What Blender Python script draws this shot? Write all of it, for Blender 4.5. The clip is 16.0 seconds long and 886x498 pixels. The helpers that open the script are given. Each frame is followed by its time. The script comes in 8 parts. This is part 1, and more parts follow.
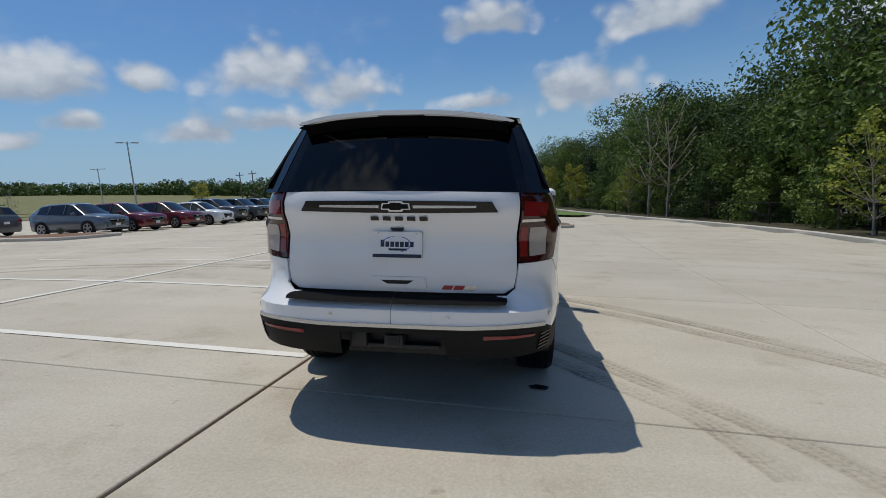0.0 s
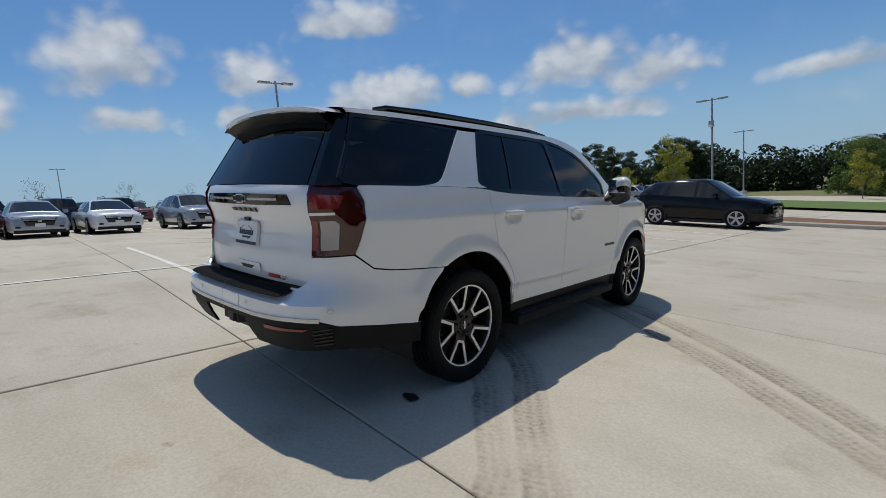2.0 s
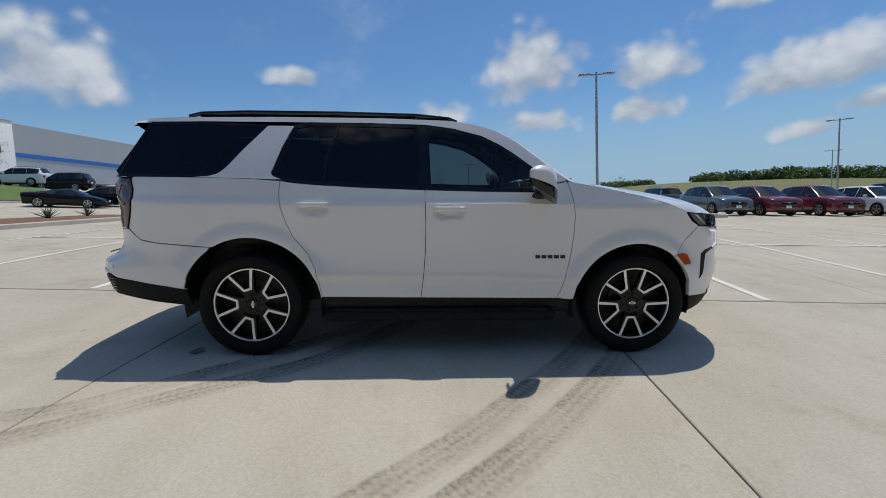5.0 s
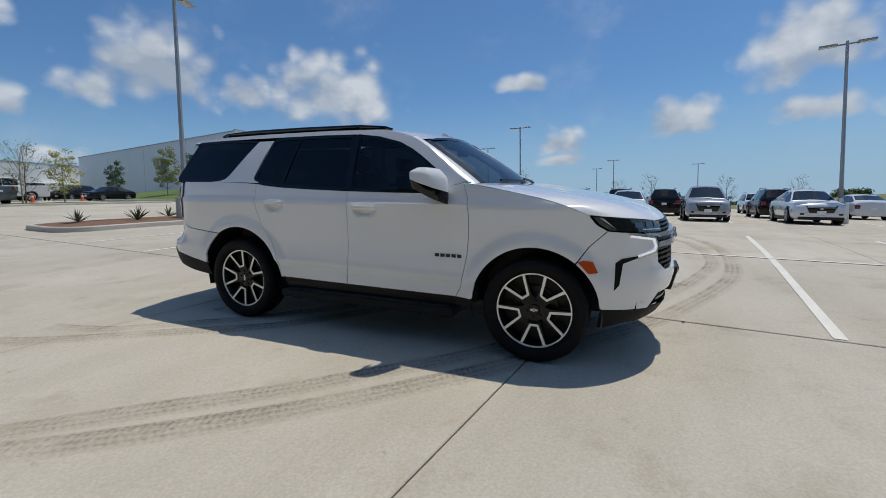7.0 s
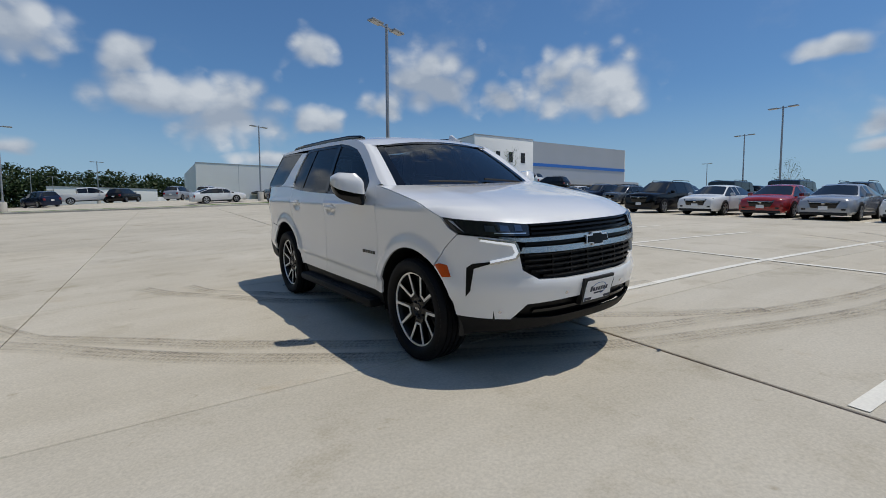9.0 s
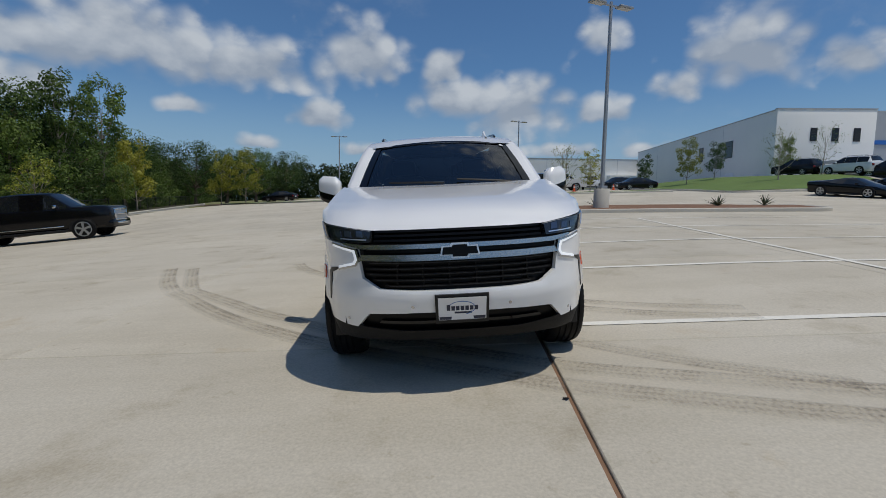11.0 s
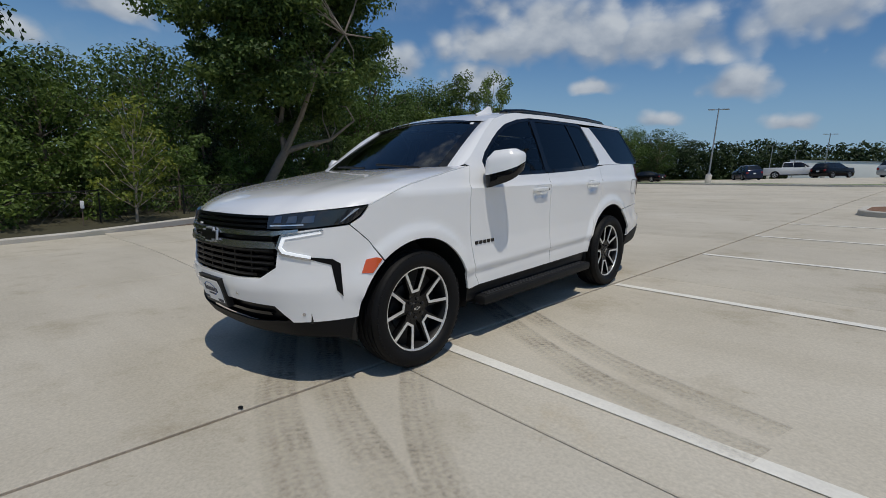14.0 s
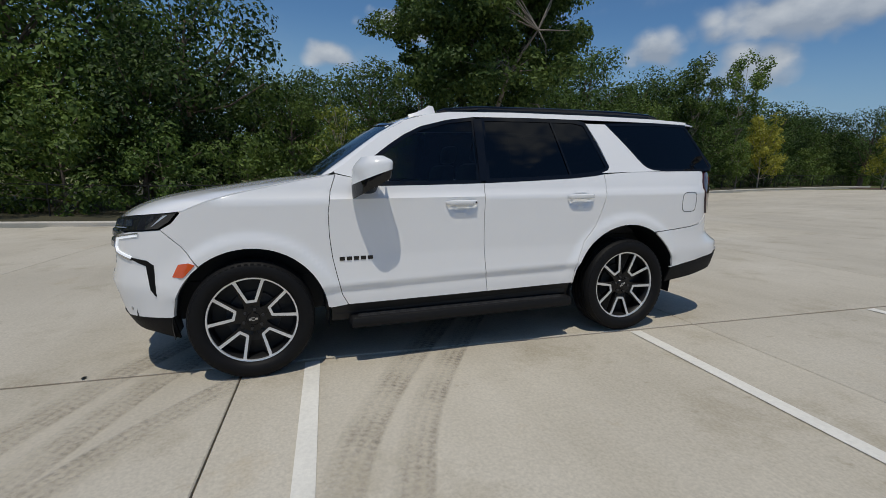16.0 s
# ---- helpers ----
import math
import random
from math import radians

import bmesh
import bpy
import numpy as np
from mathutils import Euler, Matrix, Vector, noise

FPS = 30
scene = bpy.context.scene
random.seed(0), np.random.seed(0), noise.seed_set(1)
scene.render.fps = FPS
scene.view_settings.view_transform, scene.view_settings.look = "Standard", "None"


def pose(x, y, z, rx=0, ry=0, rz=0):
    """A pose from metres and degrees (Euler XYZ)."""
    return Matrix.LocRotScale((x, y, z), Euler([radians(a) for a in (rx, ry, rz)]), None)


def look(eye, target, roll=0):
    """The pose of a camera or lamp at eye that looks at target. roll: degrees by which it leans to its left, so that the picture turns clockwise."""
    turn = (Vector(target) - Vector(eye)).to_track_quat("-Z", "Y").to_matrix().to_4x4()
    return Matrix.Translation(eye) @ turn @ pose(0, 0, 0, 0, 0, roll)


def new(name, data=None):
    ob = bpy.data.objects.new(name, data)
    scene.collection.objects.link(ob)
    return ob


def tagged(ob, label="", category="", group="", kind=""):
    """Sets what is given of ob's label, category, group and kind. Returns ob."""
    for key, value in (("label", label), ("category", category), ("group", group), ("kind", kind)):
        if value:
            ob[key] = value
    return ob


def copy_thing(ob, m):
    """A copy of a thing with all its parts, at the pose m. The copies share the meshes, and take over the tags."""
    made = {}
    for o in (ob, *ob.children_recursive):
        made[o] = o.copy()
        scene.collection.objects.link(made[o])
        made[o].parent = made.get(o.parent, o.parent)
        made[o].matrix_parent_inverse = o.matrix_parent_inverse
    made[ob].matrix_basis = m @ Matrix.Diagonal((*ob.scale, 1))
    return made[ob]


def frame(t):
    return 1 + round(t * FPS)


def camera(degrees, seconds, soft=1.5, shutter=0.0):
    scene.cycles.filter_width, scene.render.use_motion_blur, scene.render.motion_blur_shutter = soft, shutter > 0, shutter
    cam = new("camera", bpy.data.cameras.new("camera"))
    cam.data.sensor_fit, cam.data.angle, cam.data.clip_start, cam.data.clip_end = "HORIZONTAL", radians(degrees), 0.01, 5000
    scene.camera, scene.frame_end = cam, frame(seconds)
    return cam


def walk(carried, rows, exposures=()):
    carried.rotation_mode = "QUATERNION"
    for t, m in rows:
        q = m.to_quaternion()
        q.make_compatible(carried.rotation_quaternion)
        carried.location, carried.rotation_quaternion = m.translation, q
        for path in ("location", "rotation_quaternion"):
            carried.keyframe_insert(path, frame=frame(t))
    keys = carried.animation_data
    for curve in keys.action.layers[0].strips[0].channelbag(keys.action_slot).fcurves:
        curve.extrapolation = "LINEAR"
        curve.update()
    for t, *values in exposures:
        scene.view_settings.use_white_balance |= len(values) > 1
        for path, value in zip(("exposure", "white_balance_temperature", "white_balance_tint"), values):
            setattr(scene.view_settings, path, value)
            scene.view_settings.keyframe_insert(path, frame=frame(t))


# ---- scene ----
cam = camera(87.4, 16.0, soft=0.8)
PATH = [
    (0, (0.628, -5.26, 1.343), (0.36, -3.29, 1.131), 0.2),
    (0.5, (1.269, -5.138, 1.344), (0.715, -3.228, 1.138), 0.4),
    (1, (1.906, -4.824, 1.369), (1.053, -3.031, 1.128), 0.1),
    (1.5, (2.487, -4.447, 1.378), (1.37, -2.807, 1.125), -0.0),
    (2, (3.007, -3.978, 1.368), (1.66, -2.523, 1.109), 0.1),
    (2.5, (3.456, -3.436, 1.366), (1.905, -2.203, 1.096), -0.1),
    (3, (3.766, -2.805, 1.379), (2.054, -1.812, 1.092), 0.1),
    (3.5, (4.047, -2.164, 1.38), (2.222, -1.398, 1.085), 0.4),
    (4, (4.241, -1.491, 1.384), (2.339, -0.949, 1.084), 0.7),
    (4.5, (4.427, -0.827, 1.388), (2.476, -0.509, 1.085), 0.7),
    (5, (4.517, -0.182, 1.388), (2.541, -0.098, 1.087), 0.4),
    (7.5, (4.21, 2.927, 1.397), (2.521, 1.896, 1.106), -0.4),
    (8, (3.873, 3.537, 1.404), (2.323, 2.306, 1.113), -0.7),
    (8.5, (3.395, 4.064, 1.39), (2.023, 2.637, 1.102), -1.2),
    (11, (0.219, 5.319, 1.378), (0.14, 3.341, 1.093), -2.5),
    (11.5, (-0.401, 5.288, 1.374), (-0.211, 3.318, 1.088), -2.8),
    (12, (-1.059, 5.183, 1.361), (-0.582, 3.263, 1.066), -2.9),
    (12.5, (-1.659, 4.943, 1.336), (-0.918, 3.111, 1.03), -2.7),
    (13, (-2.241, 4.62, 1.318), (-1.267, 2.901, 1.005), -2.3),
    (13.5, (-2.773, 4.185, 1.308), (-1.6, 2.596, 0.993), -1.8),
    (14, (-3.187, 3.627, 1.31), (-1.835, 2.187, 0.991), -1.2),
    (14.5, (-3.547, 3.031, 1.301), (-2.024, 1.77, 1.0), -1.0),
    (15, (-3.803, 2.414, 1.319), (-2.129, 1.362, 1.016), -0.8),
    (15.5, (-4.041, 1.838, 1.319), (-2.251, 0.996, 1.024), -0.7),
    (16, (-4.213, 1.246, 1.367), (-2.34, 0.619, 1.048), -0.2),
]
# the lot falls away to the east and north: its local tilt, and the pose of everything that stands on it
UP = Vector((math.sin(radians(3.6)), math.sin(radians(2.5)), 0))
UP.z = math.sqrt(1 - UP.dot(UP))
TILT = Vector((0, 0, 1)).rotation_difference(UP).to_matrix().to_4x4()
walk(cam, [(t, TILT @ look(eye, target, roll)) for t, eye, target, roll in PATH],
     exposures=[(0, -0.42), (5, -0.36), (8.5, -0.40), (11, -0.60), (16, -0.62)])


# ---------------------------------------------------------------- sky, sun
SUN_TO = Vector((-0.306, 0.203, 1.015)).normalized()      # towards the sun
SUN_EL = math.asin(SUN_TO.z)
SUN_AZ = math.atan2(SUN_TO.x, SUN_TO.y)                     # from +y towards +x


def cloud_sky():
    w = bpy.data.worlds.new("sky")
    w.use_nodes = True
    nt = w.node_tree
    nt.nodes.clear()
    nd, ln = nt.nodes, nt.links
    out = nd.new("ShaderNodeOutputWorld")
    bg = nd.new("ShaderNodeBackground")
    ln.new(bg.outputs[0], out.inputs[0])
    bg.inputs[1].default_value = 0.095
    sky = nd.new("ShaderNodeTexSky")
    sky.sky_type = "NISHITA"
    sky.sun_disc = False
    sky.sun_elevation, sky.sun_rotation = SUN_EL, SUN_AZ
    sky.air_density, sky.dust_density, sky.ozone_density = 1.15, 0.35, 3.5
    co = nd.new("ShaderNodeTexCoord")

    def noise_at(off, scale, detail, rough=0.55):
        m = nd.new("ShaderNodeVectorMath")
        m.operation = "ADD"
        m.inputs[1].default_value = off
        ln.new(co.outputs["Generated"], m.inputs[0])
        st = nd.new("ShaderNodeVectorMath")
        st.operation = "MULTIPLY"
        st.inputs[1].default_value = (1, 1, 1.5)
        ln.new(m.outputs[0], st.inputs[0])
        n = nd.new("ShaderNodeTexNoise")
        n.inputs["Scale"].default_value, n.inputs["Detail"].default_value = scale, detail
        n.inputs["Roughness"].default_value = rough
        ln.new(st.outputs[0], n.inputs["Vector"])
        return n.outputs["Fac"]

    def math_node(op, a, b=None, c=None):
        m = nd.new("ShaderNodeMath")
        m.operation = op
        for i, v in enumerate((a, b, c)):
            if v is None:
                continue
            if isinstance(v, (int, float)):
                m.inputs[i].default_value = v
            else:
                ln.new(v, m.inputs[i])
        return m.outputs[0]

    # cumulus clouds: heading (degrees to the left of +y), height over the horizon, half width, half height (degrees)
    clouds = [
        (27, 13.2, 7.2, 3.2), (18.3, 11, 5, 3.0), (46.7, 11.7, 5, 2.6), (38.6, 12.2, 2.6, 1.5), (1.2, 17.5, 5.5, 2.0), (-16.9, 15.6, 5, 2.8), (-9.6, 9.6, 5.8, 3.0), (2.7, 9.2, 4.2, 1.2),
        (34.9, 7, 4.2, 1.5), (44.7, 8.1, 2.4, 1.1), (26, 8.1, 9, 1.5), (76.3, 15.4, 5.2, 4.4), (63.6, 14.2, 4.8, 2.8), (100.8, 8.2, 2.6, 2.0), (87.5, 9.9, 3.2, 2.2), (51.6, 19.6, 6.1, 2.1),
        (50.4, 11.4, 5.6, 2.5), (100.2, 6.4, 2.6, 0.8), (127.2, 14.2, 6.6, 4.2), (64.3, 9.8, 3.5, 1.7), (75.4, 9.5, 3.8, 1.5), (50, 6, 2.6, 1.2), (105, 15.2, 2.8, 1.2), (168.2, 11.2, 5.2, 4.0),
        (159.8, 18.6, 2.6, 2.2), (159, 10.9, 2.9, 1.7), (145.4, 15, 5.8, 4.3), (151.3, 12.7, 2.8, 2.0), (154.6, 6.3, 2.6, 1.1), (163, 6.4, 4, 0.9), (-149, 15.2, 11.5, 4.2), (-160, 14.6, 7, 3.4),
        (-172.2, 16.4, 6.2, 4.0), (174.5, 12.2, 8, 3.0), (-168, 9.8, 3.2, 1.8), (137.1, 13.8, 2.6, 2.6), (-153.8, 9.9, 2.2, 1.0), (-161.4, 6.5, 2.4, 1.0), (177.6, 15.5, 2.4, 2.2), (-140, 10, 4, 2.8),
        (-173, 6.2, 2.4, 1.0), (-102.6, 13.3, 3.6, 1.7), (-95, 9.8, 2.8, 1.4), (-131, 11.5, 3, 2.6), (-143, 14, 8, 3.0), (-114, 16.4, 3, 1.1), (-120, 22, 9, 3.5), (-62, 14, 8, 4), (-38, 12, 8, 3.5),
        # unseen clouds overhead, added to whiten the fill in the shadows and brighten reflections
        (30, 56, 15, 10), (150, 52, 16, 10), (-85, 58, 16, 11), (-25, 46, 12, 8), (85, 44, 13, 8),
    ]
    near = high = None
    for az, el, hw, hh in clouds:
        a, e = radians(az), radians(el)
        c = Vector((-math.sin(a) * math.cos(e), math.cos(a) * math.cos(e), math.sin(e)))
        m = nd.new("ShaderNodeMapping")
        m.vector_type = "TEXTURE"
        m.inputs["Location"].default_value = c
        m.inputs["Rotation"].default_value = (e, 0, a)
        m.inputs["Scale"].default_value = (radians(hw), 0.5, radians(hh))
        ln.new(co.outputs["Generated"], m.inputs["Vector"])
        l = nd.new("ShaderNodeVectorMath")
        l.operation = "LENGTH"
        ln.new(m.outputs[0], l.inputs[0])
        z = nd.new("ShaderNodeVectorMath")          # height within the cloud: a flat grey base, a bright top
        z.operation = "DOT_PRODUCT"
        z.inputs[1].default_value = (0, 0, 1)
        ln.new(m.outputs[0], z.inputs[0])
        reach = math_node("MAXIMUM", l.outputs["Value"], math_node("MULTIPLY", z.outputs["Value"], -1.55))
        weight = math_node("SUBTRACT", 1.25, l.outputs["Value"])
        weight.node.use_clamp = True
        near = reach if near is None else math_node("MINIMUM", near, reach)
        high = math_node("MULTIPLY", weight, z.outputs["Value"]) if high is None else math_node("MULTIPLY_ADD", weight, z.outputs["Value"], high)
    n1 = noise_at((0, 0, 0), 8.5, 7, 0.50)
    n2 = noise_at((-0.010, 0.004, 0.035), 8.5, 7, 0.50)
    puff = nd.new("ShaderNodeTexVoronoi")          # rounded billows
    puff.feature = "SMOOTH_F1"
    puff.inputs["Scale"].default_value, puff.inputs["Smoothness"].default_value = 26.0, 0.35
    warp = nd.new("ShaderNodeVectorMath")
    warp.operation = "MULTIPLY_ADD"
    warp.inputs[1].default_value = (0.05, 0.05, 0.05)
    ln.new(n1, warp.inputs[0])
    ln.new(co.outputs["Generated"], warp.inputs[2])
    ln.new(warp.outputs[0], puff.inputs["Vector"])
    billow = math_node("SUBTRACT", 0.42, puff.outputs["Distance"])
    dens = math_node("ADD", math_node("SUBTRACT", 1.32, near), math_node("MULTIPLY", math_node("SUBTRACT", n1, 0.5), 1.7))
    dens = math_node("MULTIPLY_ADD", billow, 0.75, dens)
    ramp = nd.new("ShaderNodeMapRange")
    ramp.interpolation_type = "SMOOTHSTEP"
    ramp.inputs["From Min"].default_value, ramp.inputs["From Max"].default_value = -0.02, 0.85
    ln.new(dens, ramp.inputs["Value"])
    wisp = nd.new("ShaderNodeMapRange")
    wisp.interpolation_type = "SMOOTHSTEP"
    wisp.inputs["From Min"].default_value, wisp.inputs["From Max"].default_value = 0.54, 0.82
    wisp.inputs["To Max"].default_value = 0.35
    ln.new(noise_at((3, 1, 2), 3.5, 7, 0.6), wisp.inputs["Value"])
    lit = math_node("MULTIPLY_ADD", math_node("SUBTRACT", n1, n2), 3.0, 0.40)
    lit = math_node("MULTIPLY_ADD", high, 0.75, math_node("MULTIPLY_ADD", billow, 0.55, lit))
    lit = math_node("MINIMUM", math_node("MAXIMUM", lit, 0.0), 1.0)
    tone = nd.new("ShaderNodeMix")
    tone.data_type = "RGBA"
    tone.inputs["A"].default_value = (4.5, 5.3, 6.5, 1)
    tone.inputs["B"].default_value = (8.0, 8.6, 9.3, 1)
    ln.new(lit, tone.inputs["Factor"])
    mix = nd.new("ShaderNodeMix")
    mix.data_type = "RGBA"
    ln.new(math_node("MAXIMUM", math_node("MULTIPLY", ramp.outputs[0], 0.93), wisp.outputs[0]), mix.inputs["Factor"])
    air = nd.new("ShaderNodeMix")          # clear humid summer air: a purer blue
    air.data_type, air.blend_type = "RGBA", "MULTIPLY"
    air.inputs["Factor"].default_value = 1
    air.inputs["B"].default_value = (0.69, 0.97, 1.22, 1)
    ln.new(sky.outputs[0], air.inputs["A"])
    up = nd.new("ShaderNodeSeparateXYZ")
    ln.new(co.outputs["Generated"], up.inputs[0])
    low = nd.new("ShaderNodeMapRange")          # pale haze towards the horizon
    low.interpolation_type = "SMOOTHSTEP"
    low.inputs["From Min"].default_value, low.inputs["From Max"].default_value = 0.26, -0.02
    low.inputs["To Max"].default_value = 0.92
    ln.new(up.outputs["Z"], low.inputs["Value"])
    haze = nd.new("ShaderNodeMix")
    haze.data_type = "RGBA"
    haze.inputs["B"].default_value = (4.0, 6.0, 8.2, 1)
    ln.new(low.outputs[0], haze.inputs["Factor"])
    ln.new(air.outputs["Result"], haze.inputs["A"])
    ln.new(haze.outputs["Result"], mix.inputs["A"])
    ln.new(tone.outputs["Result"], mix.inputs["B"])
    ln.new(mix.outputs["Result"], bg.inputs[0])
    scene.world = w


cloud_sky()
sun = new("sun", bpy.data.lights.new("sun", "SUN"))
sun.data.energy, sun.data.angle, sun.data.color = 3.6, radians(0.55), (1.0, 0.94, 0.83)
sun.matrix_world = look(SUN_TO * 60, (0, 0, 0))


# ---------------------------------------------------------------- materials
def material(name, color, rough=0.5, metal=0.0, vary=0.0, scale=4.0, bump=0.0, bump_scale=60.0, coat=0.0, spec=0.5, fine=0.0, per_object=0.0):
    """A principled material whose colour varies by noise at two sizes, with a fine relief."""
    m = bpy.data.materials.new(name)
    m.use_nodes = True
    nd, ln = m.node_tree.nodes, m.node_tree.links
    b = nd["Principled BSDF"]
    b.inputs["Base Color"].default_value = (*color, 1)
    b.inputs["Roughness"].default_value, b.inputs["Metallic"].default_value = rough, metal
    b.inputs["Coat Weight"].default_value, b.inputs["Coat Roughness"].default_value = coat, 0.03
    b.inputs["Specular IOR Level"].default_value = spec
    co = nd.new("ShaderNodeTexCoord")
    if vary or fine or per_object:
        n = nd.new("ShaderNodeTexNoise")
        n.inputs["Scale"].default_value, n.inputs["Detail"].default_value = scale, 6
        ln.new(co.outputs["Object"], n.inputs["Vector"])
        f = nd.new("ShaderNodeTexNoise")
        f.inputs["Scale"].default_value, f.inputs["Detail"].default_value = scale * 14, 4
        ln.new(co.outputs["Object"], f.inputs["Vector"])
        a = nd.new("ShaderNodeMath")
        a.operation = "MULTIPLY_ADD"
        ln.new(n.outputs["Fac"], a.inputs[0])
        a.inputs[1].default_value, a.inputs[2].default_value = 2 * vary, 1 - vary
        c = nd.new("ShaderNodeMath")
        c.operation = "MULTIPLY_ADD"
        ln.new(f.outputs["Fac"], c.inputs[0])
        c.inputs[1].default_value = 2 * fine
        ln.new(a.outputs[0], c.inputs[2])
        d = nd.new("ShaderNodeMath")
        d.operation = "SUBTRACT"
        ln.new(c.outputs[0], d.inputs[0])
        d.inputs[1].default_value = fine
        last = d.outputs[0]
        if per_object:
            oi = nd.new("ShaderNodeObjectInfo")
            e = nd.new("ShaderNodeMath")
            e.operation = "MULTIPLY_ADD"
            ln.new(oi.outputs["Random"], e.inputs[0])
            e.inputs[1].default_value = per_object
            ln.new(last, e.inputs[2])
            last = e.outputs[0]
        v = nd.new("ShaderNodeVectorMath")
        v.operation = "SCALE"
        v.inputs[0].default_value = color
        ln.new(last, v.inputs["Scale"])
        ln.new(v.outputs[0], b.inputs["Base Color"])
    if bump:
        n = nd.new("ShaderNodeTexNoise")
        n.inputs["Scale"].default_value, n.inputs["Detail"].default_value = bump_scale, 5
        ln.new(co.outputs["Object"], n.inputs["Vector"])
        u = nd.new("ShaderNodeBump")
        u.inputs["Strength"].default_value, u.inputs["Distance"].default_value = bump, 0.01
        ln.new(n.outputs["Fac"], u.inputs["Height"])
        ln.new(u.outputs[0], b.inputs["Normal"])
    return m


def concrete_material():
    m = bpy.data.materials.new("concrete")
    m.use_nodes = True
    nd, ln = m.node_tree.nodes, m.node_tree.links
    b = nd["Principled BSDF"]
    b.inputs["Roughness"].default_value = 0.82
    b.inputs["Specular IOR Level"].default_value = 0.3
    geo = nd.new("ShaderNodeNewGeometry")

    def noise_tex(scale, detail, stretch=(1, 1, 1), rough=0.6):
        s = nd.new("ShaderNodeVectorMath")
        s.operation = "MULTIPLY"
        s.inputs[1].default_value = stretch
        ln.new(geo.outputs["Position"], s.inputs[0])
        n = nd.new("ShaderNodeTexNoise")
        n.inputs["Scale"].default_value, n.inputs["Detail"].default_value, n.inputs["Roughness"].default_value = scale, detail, rough
        ln.new(s.outputs[0], n.inputs["Vector"])
        return n.outputs["Fac"]

    def ramp(fac, stops):
        r = nd.new("ShaderNodeValToRGB")
        while len(r.color_ramp.elements) < len(stops):
            r.color_ramp.elements.new(0.5)
        for el, (p, c) in zip(r.color_ramp.elements, stops):
            el.position, el.color = p, (*c, 1)
        ln.new(fac, r.inputs[0])
        return r.outputs[0]

    def mult(a, c):
        x = nd.new("ShaderNodeMix")
        x.data_type, x.blend_type = "RGBA", "MULTIPLY"
        x.inputs["Factor"].default_value = 1
        ln.new(a, x.inputs["A"])
        ln.new(c, x.inputs["B"])
        return x.outputs["Result"]

    base = ramp(noise_tex(0.35, 5), [(0.3, (0.475, 0.433, 0.355)), (0.5, (0.537, 0.492, 0.408)), (0.7, (0.577, 0.534, 0.452))])
    stain = ramp(noise_tex(1.1, 8, (1, 1, 1), 0.68), [(0.3, (0.78, 0.755, 0.70)), (0.46, (1, 1, 1)), (0.62, (1, 1, 1)), (0.74, (0.90, 0.84, 0.75))])
    sweep = ramp(noise_tex(0.9, 5, (0.3, 2.2, 1)), [(0.36, (0.935, 0.93, 0.915)), (0.55, (1, 1, 1))])
    grain = ramp(noise_tex(55, 4), [(0.3, (0.86, 0.86, 0.86)), (0.7, (1.09, 1.09, 1.09))])
    spot = ramp(noise_tex(6, 3), [(0.22, (0.76, 0.73, 0.68)), (0.32, (1, 1, 1))])
    col = mult(mult(mult(mult(base, stain), sweep), grain), spot)
    oi = nd.new("ShaderNodeObjectInfo")
    tone = ramp(oi.outputs["Random"], [(0, (0.95, 0.95, 0.945)), (1, (1.02, 1.015, 1.0))])
    ln.new(mult(col, tone), b.inputs["Base Color"])
    u = nd.new("ShaderNodeBump")
    u.inputs["Strength"].default_value, u.inputs["Distance"].default_value = 0.35, 0.004
    ln.new(noise_tex(70, 5), u.inputs["Height"])
    ln.new(u.outputs[0], b.inputs["Normal"])
    return m


def see_through(name, tint, rough=0.02, ior=1.5):
    """Tinted glass: part lets light through, part reflects."""
    m = bpy.data.materials.new(name)
    m.use_nodes = True
    nd, ln = m.node_tree.nodes, m.node_tree.links
    nd.clear()
    out = nd.new("ShaderNodeOutputMaterial")
    tr = nd.new("ShaderNodeBsdfTransparent")
    tr.inputs[0].default_value = (*tint, 1)
    gl = nd.new("ShaderNodeBsdfGlossy")
    gl.inputs["Roughness"].default_value = rough
    fr = nd.new("ShaderNodeFresnel")
    fr.inputs["IOR"].default_value = ior
    mx = nd.new("ShaderNodeMixShader")
    ln.new(fr.outputs[0], mx.inputs[0])
    ln.new(tr.outputs[0], mx.inputs[1])
    ln.new(gl.outputs[0], mx.inputs[2])
    ln.new(mx.outputs[0], out.inputs[0])
    return m


